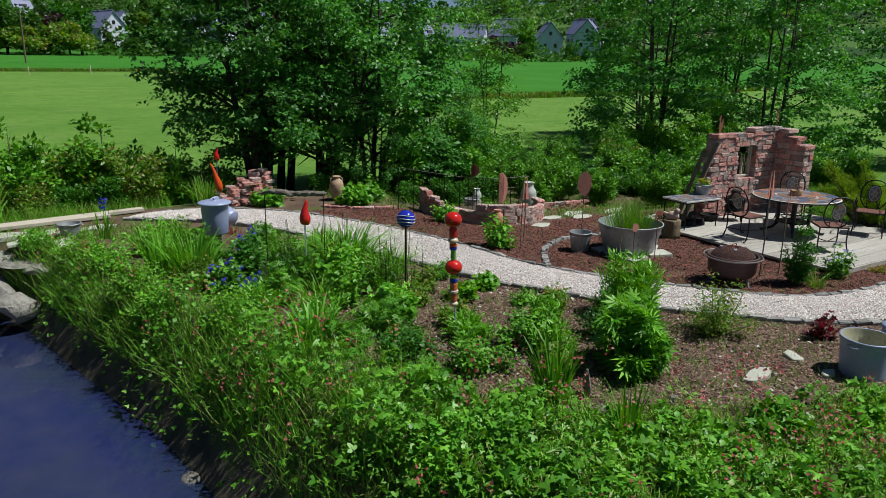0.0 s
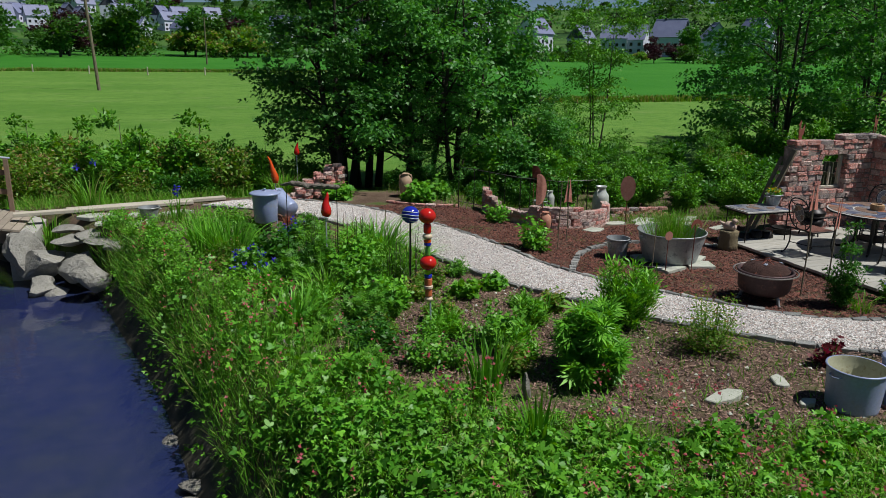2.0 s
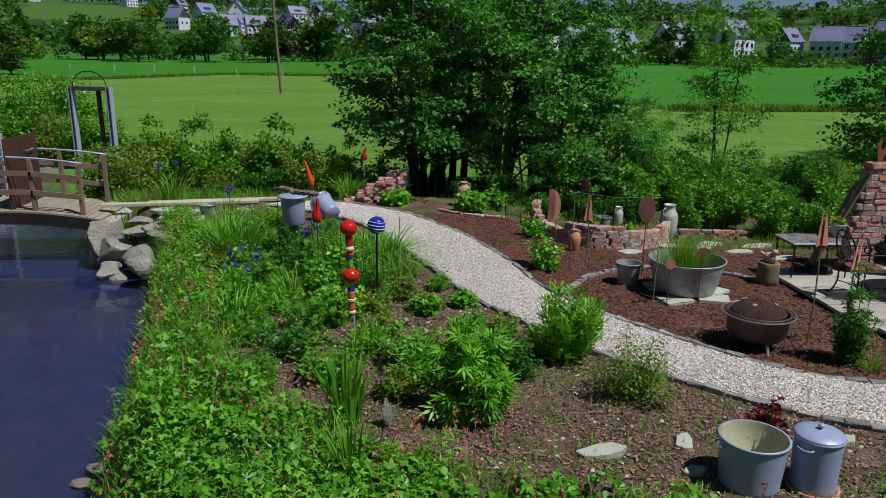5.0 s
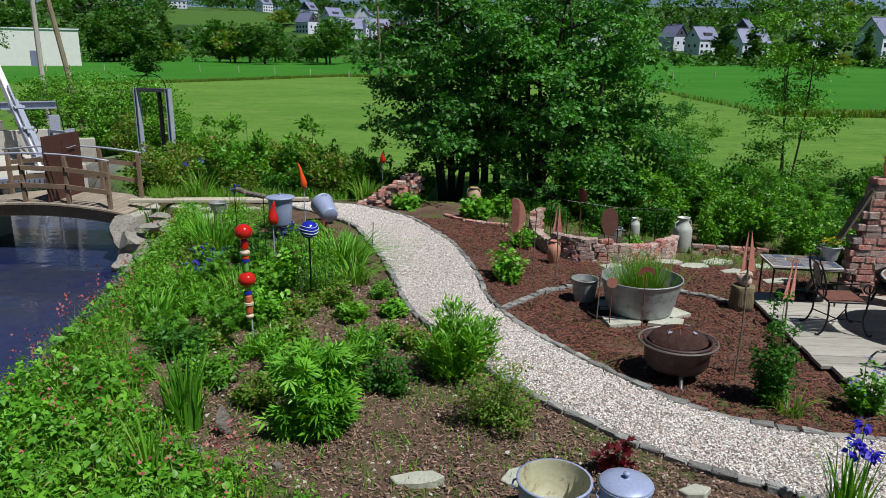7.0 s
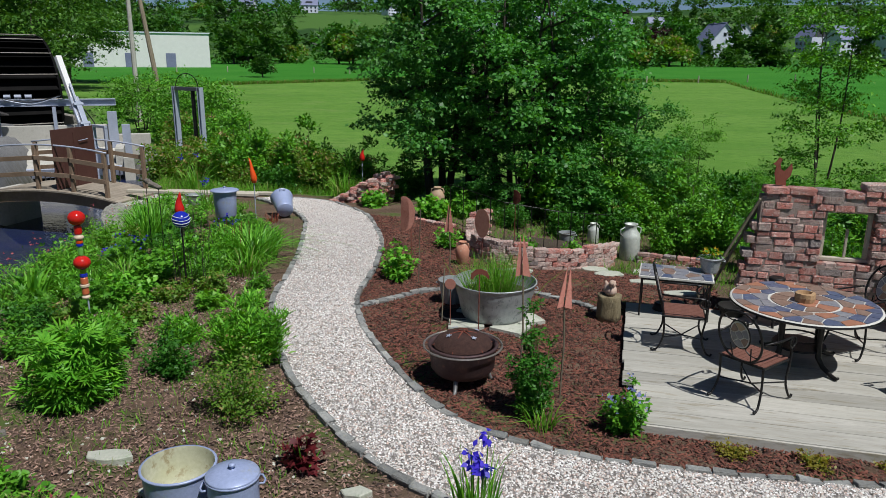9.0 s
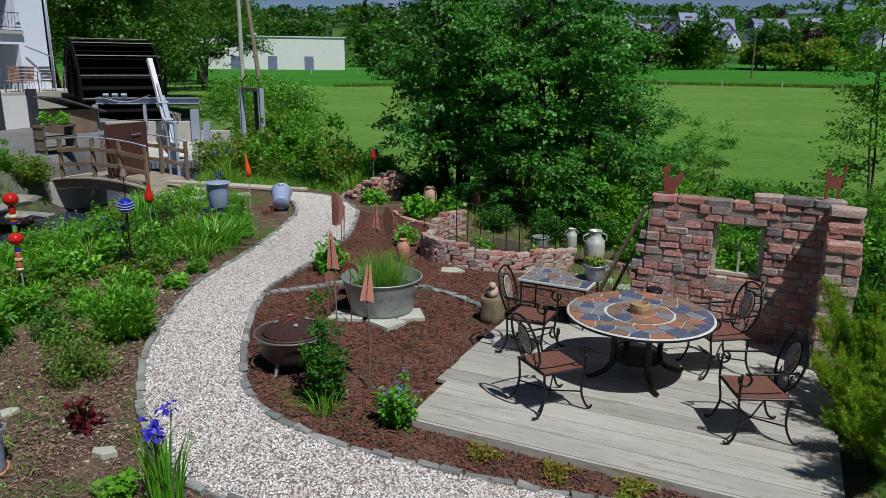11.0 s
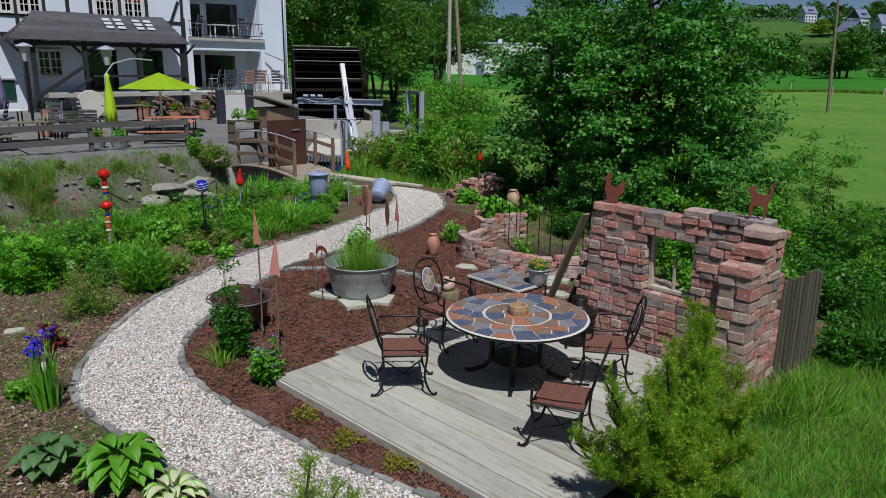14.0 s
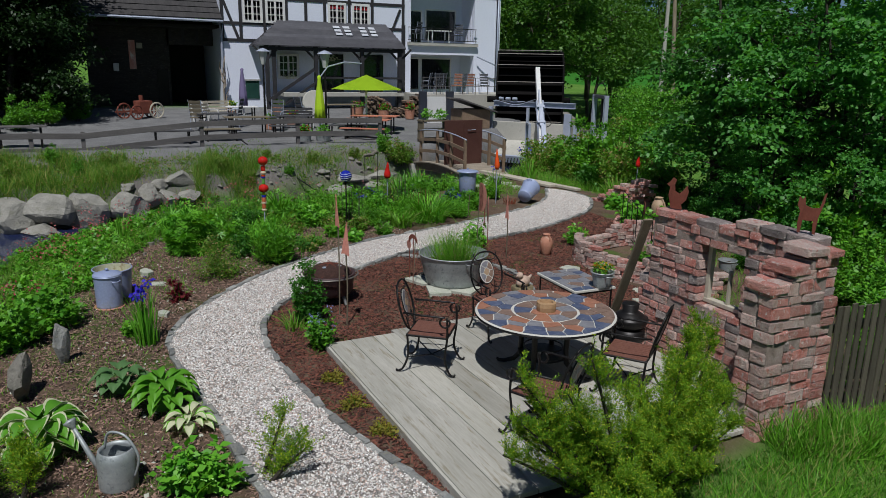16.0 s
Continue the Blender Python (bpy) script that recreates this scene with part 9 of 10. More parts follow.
    for y in (17.55, 18.15, 19.15, 19.75):
        for k in range(3):
            slab_box("skylight_pane", (-23.35 - 0.28 * k, y, 4.99 + 0.2 * k), (0.22, 0.4, 0.03), surface("sky_pane", (0.5, 0.52, 0.58), (0.58, 0.6, 0.66), 0.15, 0, 2, 10, 0) if "sky_pane" not in bpy.data.materials else bpy.data.materials["sky_pane"], p, rot=(0, 36, 0))
    for y in (13.1, 15.9, 18.7, 21.1):
        slab_box("post", (-22.7, y, 2.5), (0.2, 0.2, 3.5), TIMBER, p)
        for s in (-1, 1):
            slab_box("brace", (-22.7, y + s * 0.4, 3.85), (0.12, 0.1, 1.0), TIMBER, p, rot=(s * -45, 0, 0))
    slab_box("post", (-22.75, 13.5, 2.5), (0.16, 0.2, 3.5), TIMBER, p)
    slab_box("porch_floor", (-23.4, 17.6, 1.55), (2.0, 7.4, 0.2), CONCRETE, p)
    slab_box("eave_beam", (-22.65, 17.0, 4.08), (0.2, 8.6, 0.2), TIMBER, p)
    slab_box("stair_rail", (-22.5, 14.4, 2.1), (0.08, 3.2, 0.16), TIMBER, p, rot=(33, 0, 0))
    slab_box("stair_rail", (-22.5, 14.7, 1.5), (0.08, 3.2, 0.13), TIMBER, p, rot=(33, 0, 0))
    slab_box("rail", (-22.55, 18.7, 2.5), (0.08, 5.0, 0.12), TIMBER, p)
    casement(p, 14.75, 3.1, 1.15, 1.3, x=FX + 0.03)
    for y in (17.4, 20.0):
        slab_box("porch_door", (FX + 0.03, y, 2.75), (0.06, 1.5, 2.2), GLASS, p)
    for y, z in ((14.75, 2.55), (17.4, 3.6)):
        rng = np.random.default_rng(int(y * 10))
        q, o = blob_points(rng, [(FX + 0.25, y, z, 0.15, 0.5, 0.14)], 90, 0.2)
        sow("flower_box", LOBED, q, leaf_frames(rng, o, 0, 0.7), rng.uniform(0.06, 0.12, 90), LEAF_WHITE, p)
    # terrace of the right wing
    slab_box("terrace", (-22.5, 25.2, 1.2), (4.0, 7.2, 0.85), CONCRETE, h)
    tr = new("terrace_railing")
    tr.parent = h
    for z in (2.1, 2.6):
        slab_box("rail", (-20.6, 25.2, z), (0.025, 7.2, 0.03), RAILWOOD, tr)
    for i in range(9):
        slab_box("rail_post", (-20.6, 21.7 + i * 0.88, 2.1), (0.035, 0.035, 1.0), RAILWOOD, tr)
    # flue and drainpipe on the white corner
    bm = B()
    tube(bm, [(FX + 0.25, 28.85, 8.5), (FX + 0.25, 28.85, 1.0)], 0.06, 8)
    part("drainpipe", bm, STEEL, h, smooth=True)
    bm = B()
    tube(bm, [(FX + 0.3, 27.3, 3.9), (FX + 0.5, 28.0, 3.6), (FX + 0.5, 28.8, 3.3)], 0.05, 6)
    part("drainpipe", bm, STEEL, h)


mill_house()


def barn():
    h = thing("barn", (0, 0, 0), "slate stone barn coloured dark as in tree shade, with a wide open gateway", "barn")
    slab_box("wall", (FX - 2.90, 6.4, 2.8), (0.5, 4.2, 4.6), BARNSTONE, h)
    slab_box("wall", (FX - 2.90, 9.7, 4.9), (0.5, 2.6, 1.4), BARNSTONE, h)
    # plaster greyed for the shade under the eave
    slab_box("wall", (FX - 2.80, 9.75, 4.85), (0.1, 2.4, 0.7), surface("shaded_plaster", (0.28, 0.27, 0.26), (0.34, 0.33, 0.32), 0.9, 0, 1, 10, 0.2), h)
    for y in (8.6, 9.3, 10.1, 10.9):
        slab_box("beam", (FX - 2.70, y, 4.85), (0.12, 0.15, 0.9), TIMBER, h)
    # back wall, ceiling and door near-black, the gateway's shade put into their colour
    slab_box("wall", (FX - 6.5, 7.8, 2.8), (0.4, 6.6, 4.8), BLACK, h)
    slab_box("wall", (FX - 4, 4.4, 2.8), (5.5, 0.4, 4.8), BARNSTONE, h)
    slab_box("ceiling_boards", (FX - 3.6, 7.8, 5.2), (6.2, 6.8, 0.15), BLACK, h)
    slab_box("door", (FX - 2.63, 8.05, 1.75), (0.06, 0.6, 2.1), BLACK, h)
    slab_box("plaster_patch", (FX - 2.64, 6.5, 3.6), (0.05, 0.35, 1.6), BRICK, h)
    slab_box("nest_box", (FX - 2.55, 6.9, 4.1), (0.18, 0.3, 0.3), PALEWOOD, h)
    slab_box("meter_box", (FX - 2.55, 5.6, 2.9), (0.2, 0.28, 0.42), WHITE, h)
    bm = B()
    vs = [bm.verts.new(p) for p in ((FX + 0.5, 3.6, 5.6), (FX + 0.5, 11.0, 5.6), (FX - 4.6, 11.0, 9.4), (FX - 4.6, 3.6, 9.4))]
    bm.faces.new(vs)
    vs = [bm.verts.new(p) for p in ((FX - 9.7, 3.6, 5.6), (FX - 4.6, 3.6, 9.4), (FX - 4.6, 11.0, 9.4), (FX - 9.7, 11.0, 5.6))]
    bm.faces.new(vs)
    bmesh.ops.solidify(bm, geom=bm.faces[:], thickness=0.2)
    part("roof", bm, ROOFTILE, h)
    for k in range(12):
        slab_box("tile_course", (FX + 0.4 - 0.42 * k, 7.3, 5.72 + 0.31 * k), (0.45, 7.4, 0.05), ROOFTILE, h, rot=(0, 36.5, 0))
    bm = B()
    tube(bm, [(FX + 0.6, 3.6, 5.5), (FX + 0.6, 11.05, 5.45), (FX + 0.1, 11.0, 4.7), (FX + 0.1, 11.0, 0.8)], 0.07, 8)
    part("gutter", bm, STEEL, h)
    # antler-like climbing stems at the corner
    t = thing("dried_climber", (FX + 0.35, 10.95, 0.7), "bundle of dry twisted branches on the barn corner", "branches")
    r = random.Random(6)
    for i in range(9):
        bm = B()
        z = 0.3 * i
        tube(bm, [(0, 0, max(0, z - 0.6)), (r.uniform(-0.2, 0.2), r.uniform(-0.25, 0.25), z + 0.2), (r.uniform(-0.3, 0.4), r.uniform(-0.5, 0.5), z + 0.5)], [0.05, 0.035, 0.01], 5)
        part("branch", bm, LOGWOOD, t)


barn()


# ---- the yard ----
def yard_fence():
    posts = [(-8.6, -4.0), (-8.35, -1.0), (-8.2, 1.95), (-8.2, 3.47), (-8.15, 7.25), (-8.1, 10.7), (-7.6, 13.8)]
    t = thing("rail_fence", (0, 0, 0), "grey weathered two-rail fence along the yard", "fence")
    tops = [1.0, 1.0, 1.0, 0.96, 1.3, 1.35, 1.35]
    for (x, y), z in zip(posts, tops):
        slab_box("post", (x, y, z - 0.62), (0.13, 0.13, 1.25), RAILWOOD, t, bevel=0.01)
    for i in range(len(posts) - 1):
        (xa, ya), (xb, yb) = posts[i], posts[i + 1]
        for dz in (0.14, 0.62):
            a, b = Vector((xa + 0.08, ya, tops[i] - dz)), Vector((xb + 0.08, yb, tops[i + 1] - dz))
            d = b - a
            bm = B()
            box(bm, (0, 0, 0), (0.05, d.length, 0.19), bevel=0.006)
            bmesh.ops.transform(bm, matrix=Matrix.Translation((a + b) / 2) @ pose(0, 0, 0, math.degrees(math.atan2(d.z, math.hypot(d.x, d.y))), 0, math.degrees(math.atan2(-d.x, d.y))), verts=bm.verts)
            part("rail", bm, RAILWOOD, t)


yard_fence()


def umbrella_open(x, y, top, r, material, label):
    z0 = h1(x, y)
    t = thing("garden_umbrella", (x, y, z0), label, "umbrella")
    n = 8
    bm = B()
    apex = bm.verts.new((0, 0, top - z0))
    ring = [bm.verts.new((r * math.cos(2 * math.pi * i / n), r * math.sin(2 * math.pi * i / n), top - z0 - 0.62)) for i in range(n)]
    for i in range(n):
        bm.faces.new((apex, ring[i], ring[(i + 1) % n]))
    bmesh.ops.solidify(bm, geom=bm.faces[:], thickness=0.015)
    part("canopy", bm, material, t)
    bm = B()
    tube(bm, [(0, 0, 0), (0, 0, top - z0 - 0.05)], 0.045, 8)
    part("pole", bm, WHITE, t)
    for i in range(n):
        a = 2 * math.pi * i / n
        bm = B()
        tube(bm, [(0, 0, top - z0 - 0.06), (r * 0.98 * math.cos(a), r * 0.98 * math.sin(a), top - z0 - 0.66)], 0.01, 4)
        part("rib", bm, STEEL, t)


def umbrella_closed(x, y, top, material, label, h=1.85):
    z0 = h1(x, y)
    t = thing("folded_umbrella", (x, y, z0), label, "umbrella")
    bm = B()
    prof = [(0.0, top - z0), (0.08, top - z0 - 0.08), (0.06, top - z0 - 0.2), (0.13, top - z0 - 0.7), (0.19, top - z0 - 1.3), (0.22, top - z0 - h), (0.1, top - z0 - h)]
    lathe(bm, prof, 20)
    for v in bm.verts:
        a = math.atan2(v.co.y, v.co.x)
        v.co.xy *= 1 + 0.13 * math.sin(a * 7 + v.co.z)
    part("cloth", bm, material, t, smooth=True)
    bm = B()
    tube(bm, [(0, 0, 0), (0, 0, top - z0 - 0.1)], 0.04, 8)
    part("pole", bm, WHITE, t)


umbrella_open(-12.1, 14.95, 2.85, 1.65, LIME, "open lime green garden umbrella on a white pole")
umbrella_closed(-10.3, 12.25, 2.85, LIME, "folded lime green garden umbrella")
umbrella_closed(-19.5, 11.05, 3.02, VIOLET, "folded violet garden umbrella", 1.95)


def street_lamp(x, y, top):
    z0 = h1(x, y)
    t = thing("lantern_post", (x, y, z0), "lantern on a slim dark post", "lamp", "yard lanterns")
    bm = B()
    tube(bm, [(0, 0, 0), (0, 0, top - z0 - 0.75)], [0.06, 0.04], 8)
    part("post", bm, IRON, t)
    bm = B()
    lathe(bm, [(0.1, top - z0 - 0.75), (0.24, top - z0 - 0.15), (0.24, top - z0 - 0.13)], 6)
    part("glass", bm, surface("milk_glass", (0.5, 0.52, 0.5), (0.56, 0.58, 0.56), 0.3, 0, 2, 10, 0) if "milk_glass" not in bpy.data.materials else bpy.data.materials["milk_glass"], t)
    bm = B()
    lathe(bm, [(0.36, top - z0 - 0.14), (0.3, top - z0 - 0.09), (0.1, top - z0), (0, top - z0 + 0.02)], 6)
    part("cap", bm, STEEL, t)


street_lamp(-17.6, 11.7, 3.95)
street_lamp(-13.75, 13.6, 3.85)
BENCHRED = surface("salmon_red_wood", (0.5, 0.17, 0.11), (0.6, 0.24, 0.16), 0.6, 0, 2, 20, 0.2, 0.004, stretch=(1, 6, 1))


def long_table(x, y, l, w, h, material, label, rot=90):
    t = thing("beer_table", on(x, y), label, "table", rot=rot)
    for k in range(4):
        slab_box("board", (0, -w / 2 + w * (k + 0.5) / 4, h), (l, w / 4 - 0.01, 0.035), material, t)
    for sx in (-1, 1):
        for sy in (-1, 1):
            slab_box("leg", (sx * l * 0.38, sy * w * 0.35, h / 2), (0.05, 0.05, h), IRON, t)
    for s in (-1, 1):
        slab_box("foot_bar", (s * l * 0.38, 0, 0.05), (0.05, w * 0.9, 0.05), IRON, t)


def garden_bench(x, y, rot, material, label):
    t = thing("garden_bench", on(x, y), label, "bench", rot=rot)
    for k in range(4):
        slab_box("seat_slat", (0, -0.18 + 0.12 * k, 0.45), (1.4, 0.1, 0.03), material, t)
    for k in range(3):
        slab_box("back_slat", (0, -0.28 - 0.03 * k, 0.58 + 0.14 * k), (1.4, 0.03, 0.1), material, t)
    for s in (-1, 1):
        slab_box("front_leg", (s * 0.68, 0.17, 0.32), (0.05, 0.05, 0.64), WHITE, t, bevel=0.006)
        slab_box("back_leg", (s * 0.68, -0.28, 0.46), (0.05, 0.05, 0.92), WHITE, t, bevel=0.006, rot=(10, 0, 0))
        slab_box("armrest", (s * 0.68, -0.05, 0.65), (0.06, 0.5, 0.035), WHITE, t, bevel=0.006)


long_table(-9.3, 13.9, 1.9, 0.85, 0.76, BENCHRED, "salmon red beer table behind the fence", 56)
long_table(-10.9, 14.9, 2.0, 0.85, 0.76, BENCHRED, "salmon red beer table beside the woodpile", 56)
long_table(-8.75, 13.55, 1.9, 0.28, 0.45, BENCHRED, "narrow red bench beside the beer table", 56)
long_table(-11.8, 9.6, 1.8, 0.8, 0.7, OLDWOOD, "grey wooden table in the yard")
long_table(-15.8, 10.2, 1.4, 0.8, 0.75, WHITE, "white garden table in the yard")
long_table(-16.5, 15.2, 1.8, 0.8, 0.75, OLDWOOD, "weathered table under the porch edge")
garden_bench(-15.5, 8.6, -40, PALEWOOD, "white cast garden bench")
garden_bench(-17.0, 9.4, -70, PALEWOOD, "white cast garden bench beside the table")
long_table(-9.8, 8.2, 1.4, 0.5, 0.45, OLDWOOD, "low grey wooden bench behind the fence")
DARKSLAT = surface("dark_grey_slats", (0.05, 0.05, 0.055), (0.08, 0.08, 0.085), 0.7, 0, 2, 20, 0.2, 0.004)
long_table(-10.2, 13.3, 1.7, 0.5, 0.46, DARKSLAT, "dark slatted bench beside the beer table")
long_table(-11.6, 11.6, 1.6, 0.75, 0.74, DARKSLAT, "dark garden table behind the fence")
long_table(-10.6, 11.0, 1.5, 0.45, 0.45, DARKSLAT, "dark bench beside the garden table")
long_table(-13.0, 8.6, 1.6, 0.75, 0.74, DARKSLAT, "dark garden table in the yard")
long_table(-9.4, 6.4, 1.5, 0.5, 0.46, DARKSLAT, "dark bench close to the fence")
garden_bench(-13.6, 12.2, 80, DARKSLAT, "dark slatted garden bench with pale sides")
long_table(-9.6, 1.6, 1.6, 0.7, 0.7, RAILWOOD, "grey picnic table beside the fence")
long_table(-9.8, -0.5, 1.6, 0.7, 0.7, RAILWOOD, "grey picnic table by the fence end")


def yard_chair(x, y, z, rot, material, label):
    t = thing("yard_chair", (x, y, z), label, "chair", "chairs in the yard", rot=rot, scale=1.18)
    slab_box("seat", (0, 0, 0.44), (0.46, 0.44, 0.04), material, t, bevel=0.008)
    back = new("backrest")
    back.parent = t
    for k in range(4):
        slab_box("back_slat", (0, -0.2 - 0.03 * k, 0.56 + 0.14 * k), (0.44, 0.025, 0.1), material, back, bevel=0.006, rot=(12, 0, 0))
    for sx in (-1, 1):
        bm = B()
        tube(bm, [(sx * 0.21, -0.17, 0.44), (sx * 0.22, -0.31, 1.06)], 0.014, 5)
        part("back_post", bm, STEEL, t)
        bm = B()
        tube(bm, [(sx * 0.24, -0.22, 0.66), (sx * 0.25, 0.18, 0.64), (sx * 0.22, 0.2, 0.44)], 0.014, 5)
        part("armrest", bm, STEEL, t)
    for sx in (-1, 1):
        for sy in (-1, 1):
            bm = B()
            tube(bm, [(sx * 0.2, sy * 0.2, 0.44), (sx * 0.22, sy * 0.24, 0)], 0.014, 5)
            part("leg", bm, STEEL, t)


DARKCLOTH = surface("dark_chair_cloth", (0.05, 0.055, 0.065), (0.075, 0.08, 0.09), 0.8, 0, 3, 20, 0.1)
STRIPE = surface("striped_cushion", (0.4, 0.09, 0.06), (0.55, 0.44, 0.28), 0.9, 0, 9, 20, 0.1, stretch=(1, 8, 1))
for x, y, z, a, m, lb in ((-21.4, 23.2, 1.63, 100, DARKCLOTH, "dark garden chair on the terrace"), (-21.3, 24.3, 1.63, 80, STRIPE, "garden chair with striped cushion on the terrace"), (-21.5, 25.2, 1.63, 95, STRIPE, "garden chair with red striped cushion on the terrace"), (-21.2, 26.2, 1.63, 250, DARKCLOTH, "dark high-backed garden chair on the terrace"), (-21.0, 27.3, 1.63, 60, OLDWOOD, "folding wooden chair on the terrace"), (-21.3, 22.2, 1.63, 140, DARKCLOTH, "dark garden chair at the terrace corner"), (-21.6, 24.8, 1.63, 190, DARKCLOTH, "dark green garden chair in the middle of the terrace"), (-20.95, 22.9, 1.63, 70, DARKCLOTH, "dark garden chair by the terrace rail"), (-22.3, 26.0, 1.63, 20, DARKCLOTH, "dark high-backed chair beside the terrace door"),
                          (-13.2, 7.9, 0.5, 60, OLDWOOD, "weathered wooden garden chair in the yard"), (-14.3, 9.6, 0.52, 150, DARKCLOTH, "dark chair beside the white table"), (-12.6, 11.0, 0.5, 240, DARKCLOTH, "dark chair at the garden table"), (-15.0, 12.9, 0.55, 20, DARKCLOTH, "dark chair near the millstone"),
                          (-25.0, 23.2, 4.73, 120, DARKCLOTH, "dark chair on the balcony"), (-25.0, 26.3, 4.73, 240, DARKCLOTH, "dark chair on the balcony")):
    yard_chair(x, y, z, a, m, lb)
t = thing("balcony_table", (-24.9, 24.8, 4.73), "white table with plants on the balcony", "table")
slab_box("tabletop", (0, 0, 0.74), (0.8, 1.5, 0.05), WHITE, t)
for sx in (-0.3, 0.3):
    for sy in (-0.6, 0.6):
        slab_box("leg", (sx, sy, 0.36), (0.06, 0.06, 0.72), WHITE, t)


def wood_pile():
    r = random.Random(61)
    t = thing("wood_pile", (-17.4, 19.0, h1(-17.4, 19.0)), "stacked split firewood in front of the terrace", "wood pile", scale=1.15)
    cols = [surface("split_wood" if i == 0 else "split_wood_dark", a, b, 0.9, 0, 5, 20, 0.4, 0.01) for i, (a, b) in enumerate((((0.2, 0.14, 0.1), (0.3, 0.22, 0.16)), ((0.075, 0.052, 0.042), (0.14, 0.1, 0.075))))]
    for row in range(10):
        for k in range(30):
            rad = r.uniform(0.035, 0.078)
            if row > 6 + 2.6 * math.sin(k * 0.37 + 0.6) + r.uniform(-0.8, 0.8):
                continue
            bm = B()
            y, z = -1.75 + k * 0.12 + (0.06 if row % 2 else 0) + r.uniform(-0.02, 0.02), 0.06 + row * 0.105 + r.uniform(-0.015, 0.015)
            tube(bm, [(0.42 + r.uniform(-0.16, 0.12), y + r.uniform(-0.05, 0.05), z + r.uniform(-0.04, 0.04)), (-0.1, y, z)], rad, r.choice((4, 5, 6)))
            part("log", bm, cols[r.random() < 0.45], t)


wood_pile()


def planter(x, y, r, h, label, seed, flower=PETAL_RED, leaf=LEAF_BED, material=TERRACOTTA, fh=0.3):
    t = open_vessel("flower_planter", on(x, y), r * 0.8, r, h, material, material, label, "planter", handles=False, fill=SOILFILL, fill_z=h * 0.8, seg=18)
    rng = np.random.default_rng(seed)
    p, o = blob_points(rng, [(0, 0, h + fh * 0.4, r * 1.1, r * 1.1, fh * 0.6)], 130, 0.2)
    sow("foliage", LEAF, p, leaf_frames(rng, np.abs(o), 0, 0.6), rng.uniform(0.08, 0.15, 130), leaf, t)
    p, o = blob_points(rng, [(0, 0, h + fh * 0.6, r, r, fh * 0.5)], 40, 0.6)
    sow("flower_head", LOBED, p, leaf_frames(rng, np.abs(o), 0, 0.6), rng.uniform(0.06, 0.1, 40), flower, t)["kind"] = "stuff"


for i, (x, y, r, h, fl, lb) in enumerate(((-9.0, 11.2, 0.3, 0.3, PETAL_RED, "round planter with greenery in the yard"), (-8.8, 11.9, 0.32, 0.28, LEAF_BRIGHT, "round grey planter with leafy plants"), (-16.6, 17.6, 0.3, 0.45, PETAL_RED, "planter with red geraniums beside the woodpile"), (-16.2, 18.9, 0.28, 0.5, PETAL_RED, "planter with red flowers in front of the woodpile"), (-17.8, 16.6, 0.35, 0.5, PETAL_PINK, "planter with pink flowers"),
                                            (-18.6, 12.6, 0.3, 0.5, PETAL_YELLOW, "planter with yellow flowers"), (-19.4, 10.4, 0.25, 0.4, PETAL_YELLOW, "small planter with yellow flowers near the umbrella"), (-13.2, 10.9, 0.25, 0.35, PETAL_YELLOW, "small planter on the yard"), (-14.8, 12.3, 0.3, 0.4, PETAL_RED, "clay planter with flowers"))):
    planter(x, y, r, h, lb, 300 + i, fl, material=ZINC if i < 2 else TERRACOTTA)


def farm_cart():
    t = thing("old_farm_cart", on(-18.6, 6.2), "rusty red old farm machine with a pale wheel", "farm machine", rot=-60, scale=0.85)
    slab_box("body", (0, 0, 0.6), (0.8, 0.6, 0.7), RUST, t, bevel=0.04)
    for x, y, r, m in ((-0.5, 0.5, 0.42, PALEWOOD), (0.7, 0.45, 0.36, RUST), (0.9, -0.45, 0.4, RUST), (-0.7, -0.4, 0.35, RUST)):
        bm = B()
        tube(bm, [(x + r * math.cos(a), y, r + r * math.sin(a)) for a in np.linspace(0, 6.283, 24, endpoint=False)], 0.045, 6, True)
        w = part("wheel", bm, m, t)
        for k in range(4):
            bm = B()
            a = k * math.pi / 4
            tube(bm, [(x - r * math.cos(a), y, r - r * math.sin(a)), (x + r * math.cos(a), y, r + r * math.sin(a))], 0.022, 5)
            part("spoke", bm, m, w)
    slab_box("shaft", (1.0, 0, 0.4), (1.4, 0.1, 0.1), RUST, t)
    bm = B()
    tube(bm, [(0.1, 0, 0.9), (0.1, 0, 1.25)], 0.12, 8)
    part("hopper", bm, RUST, t)


farm_cart()


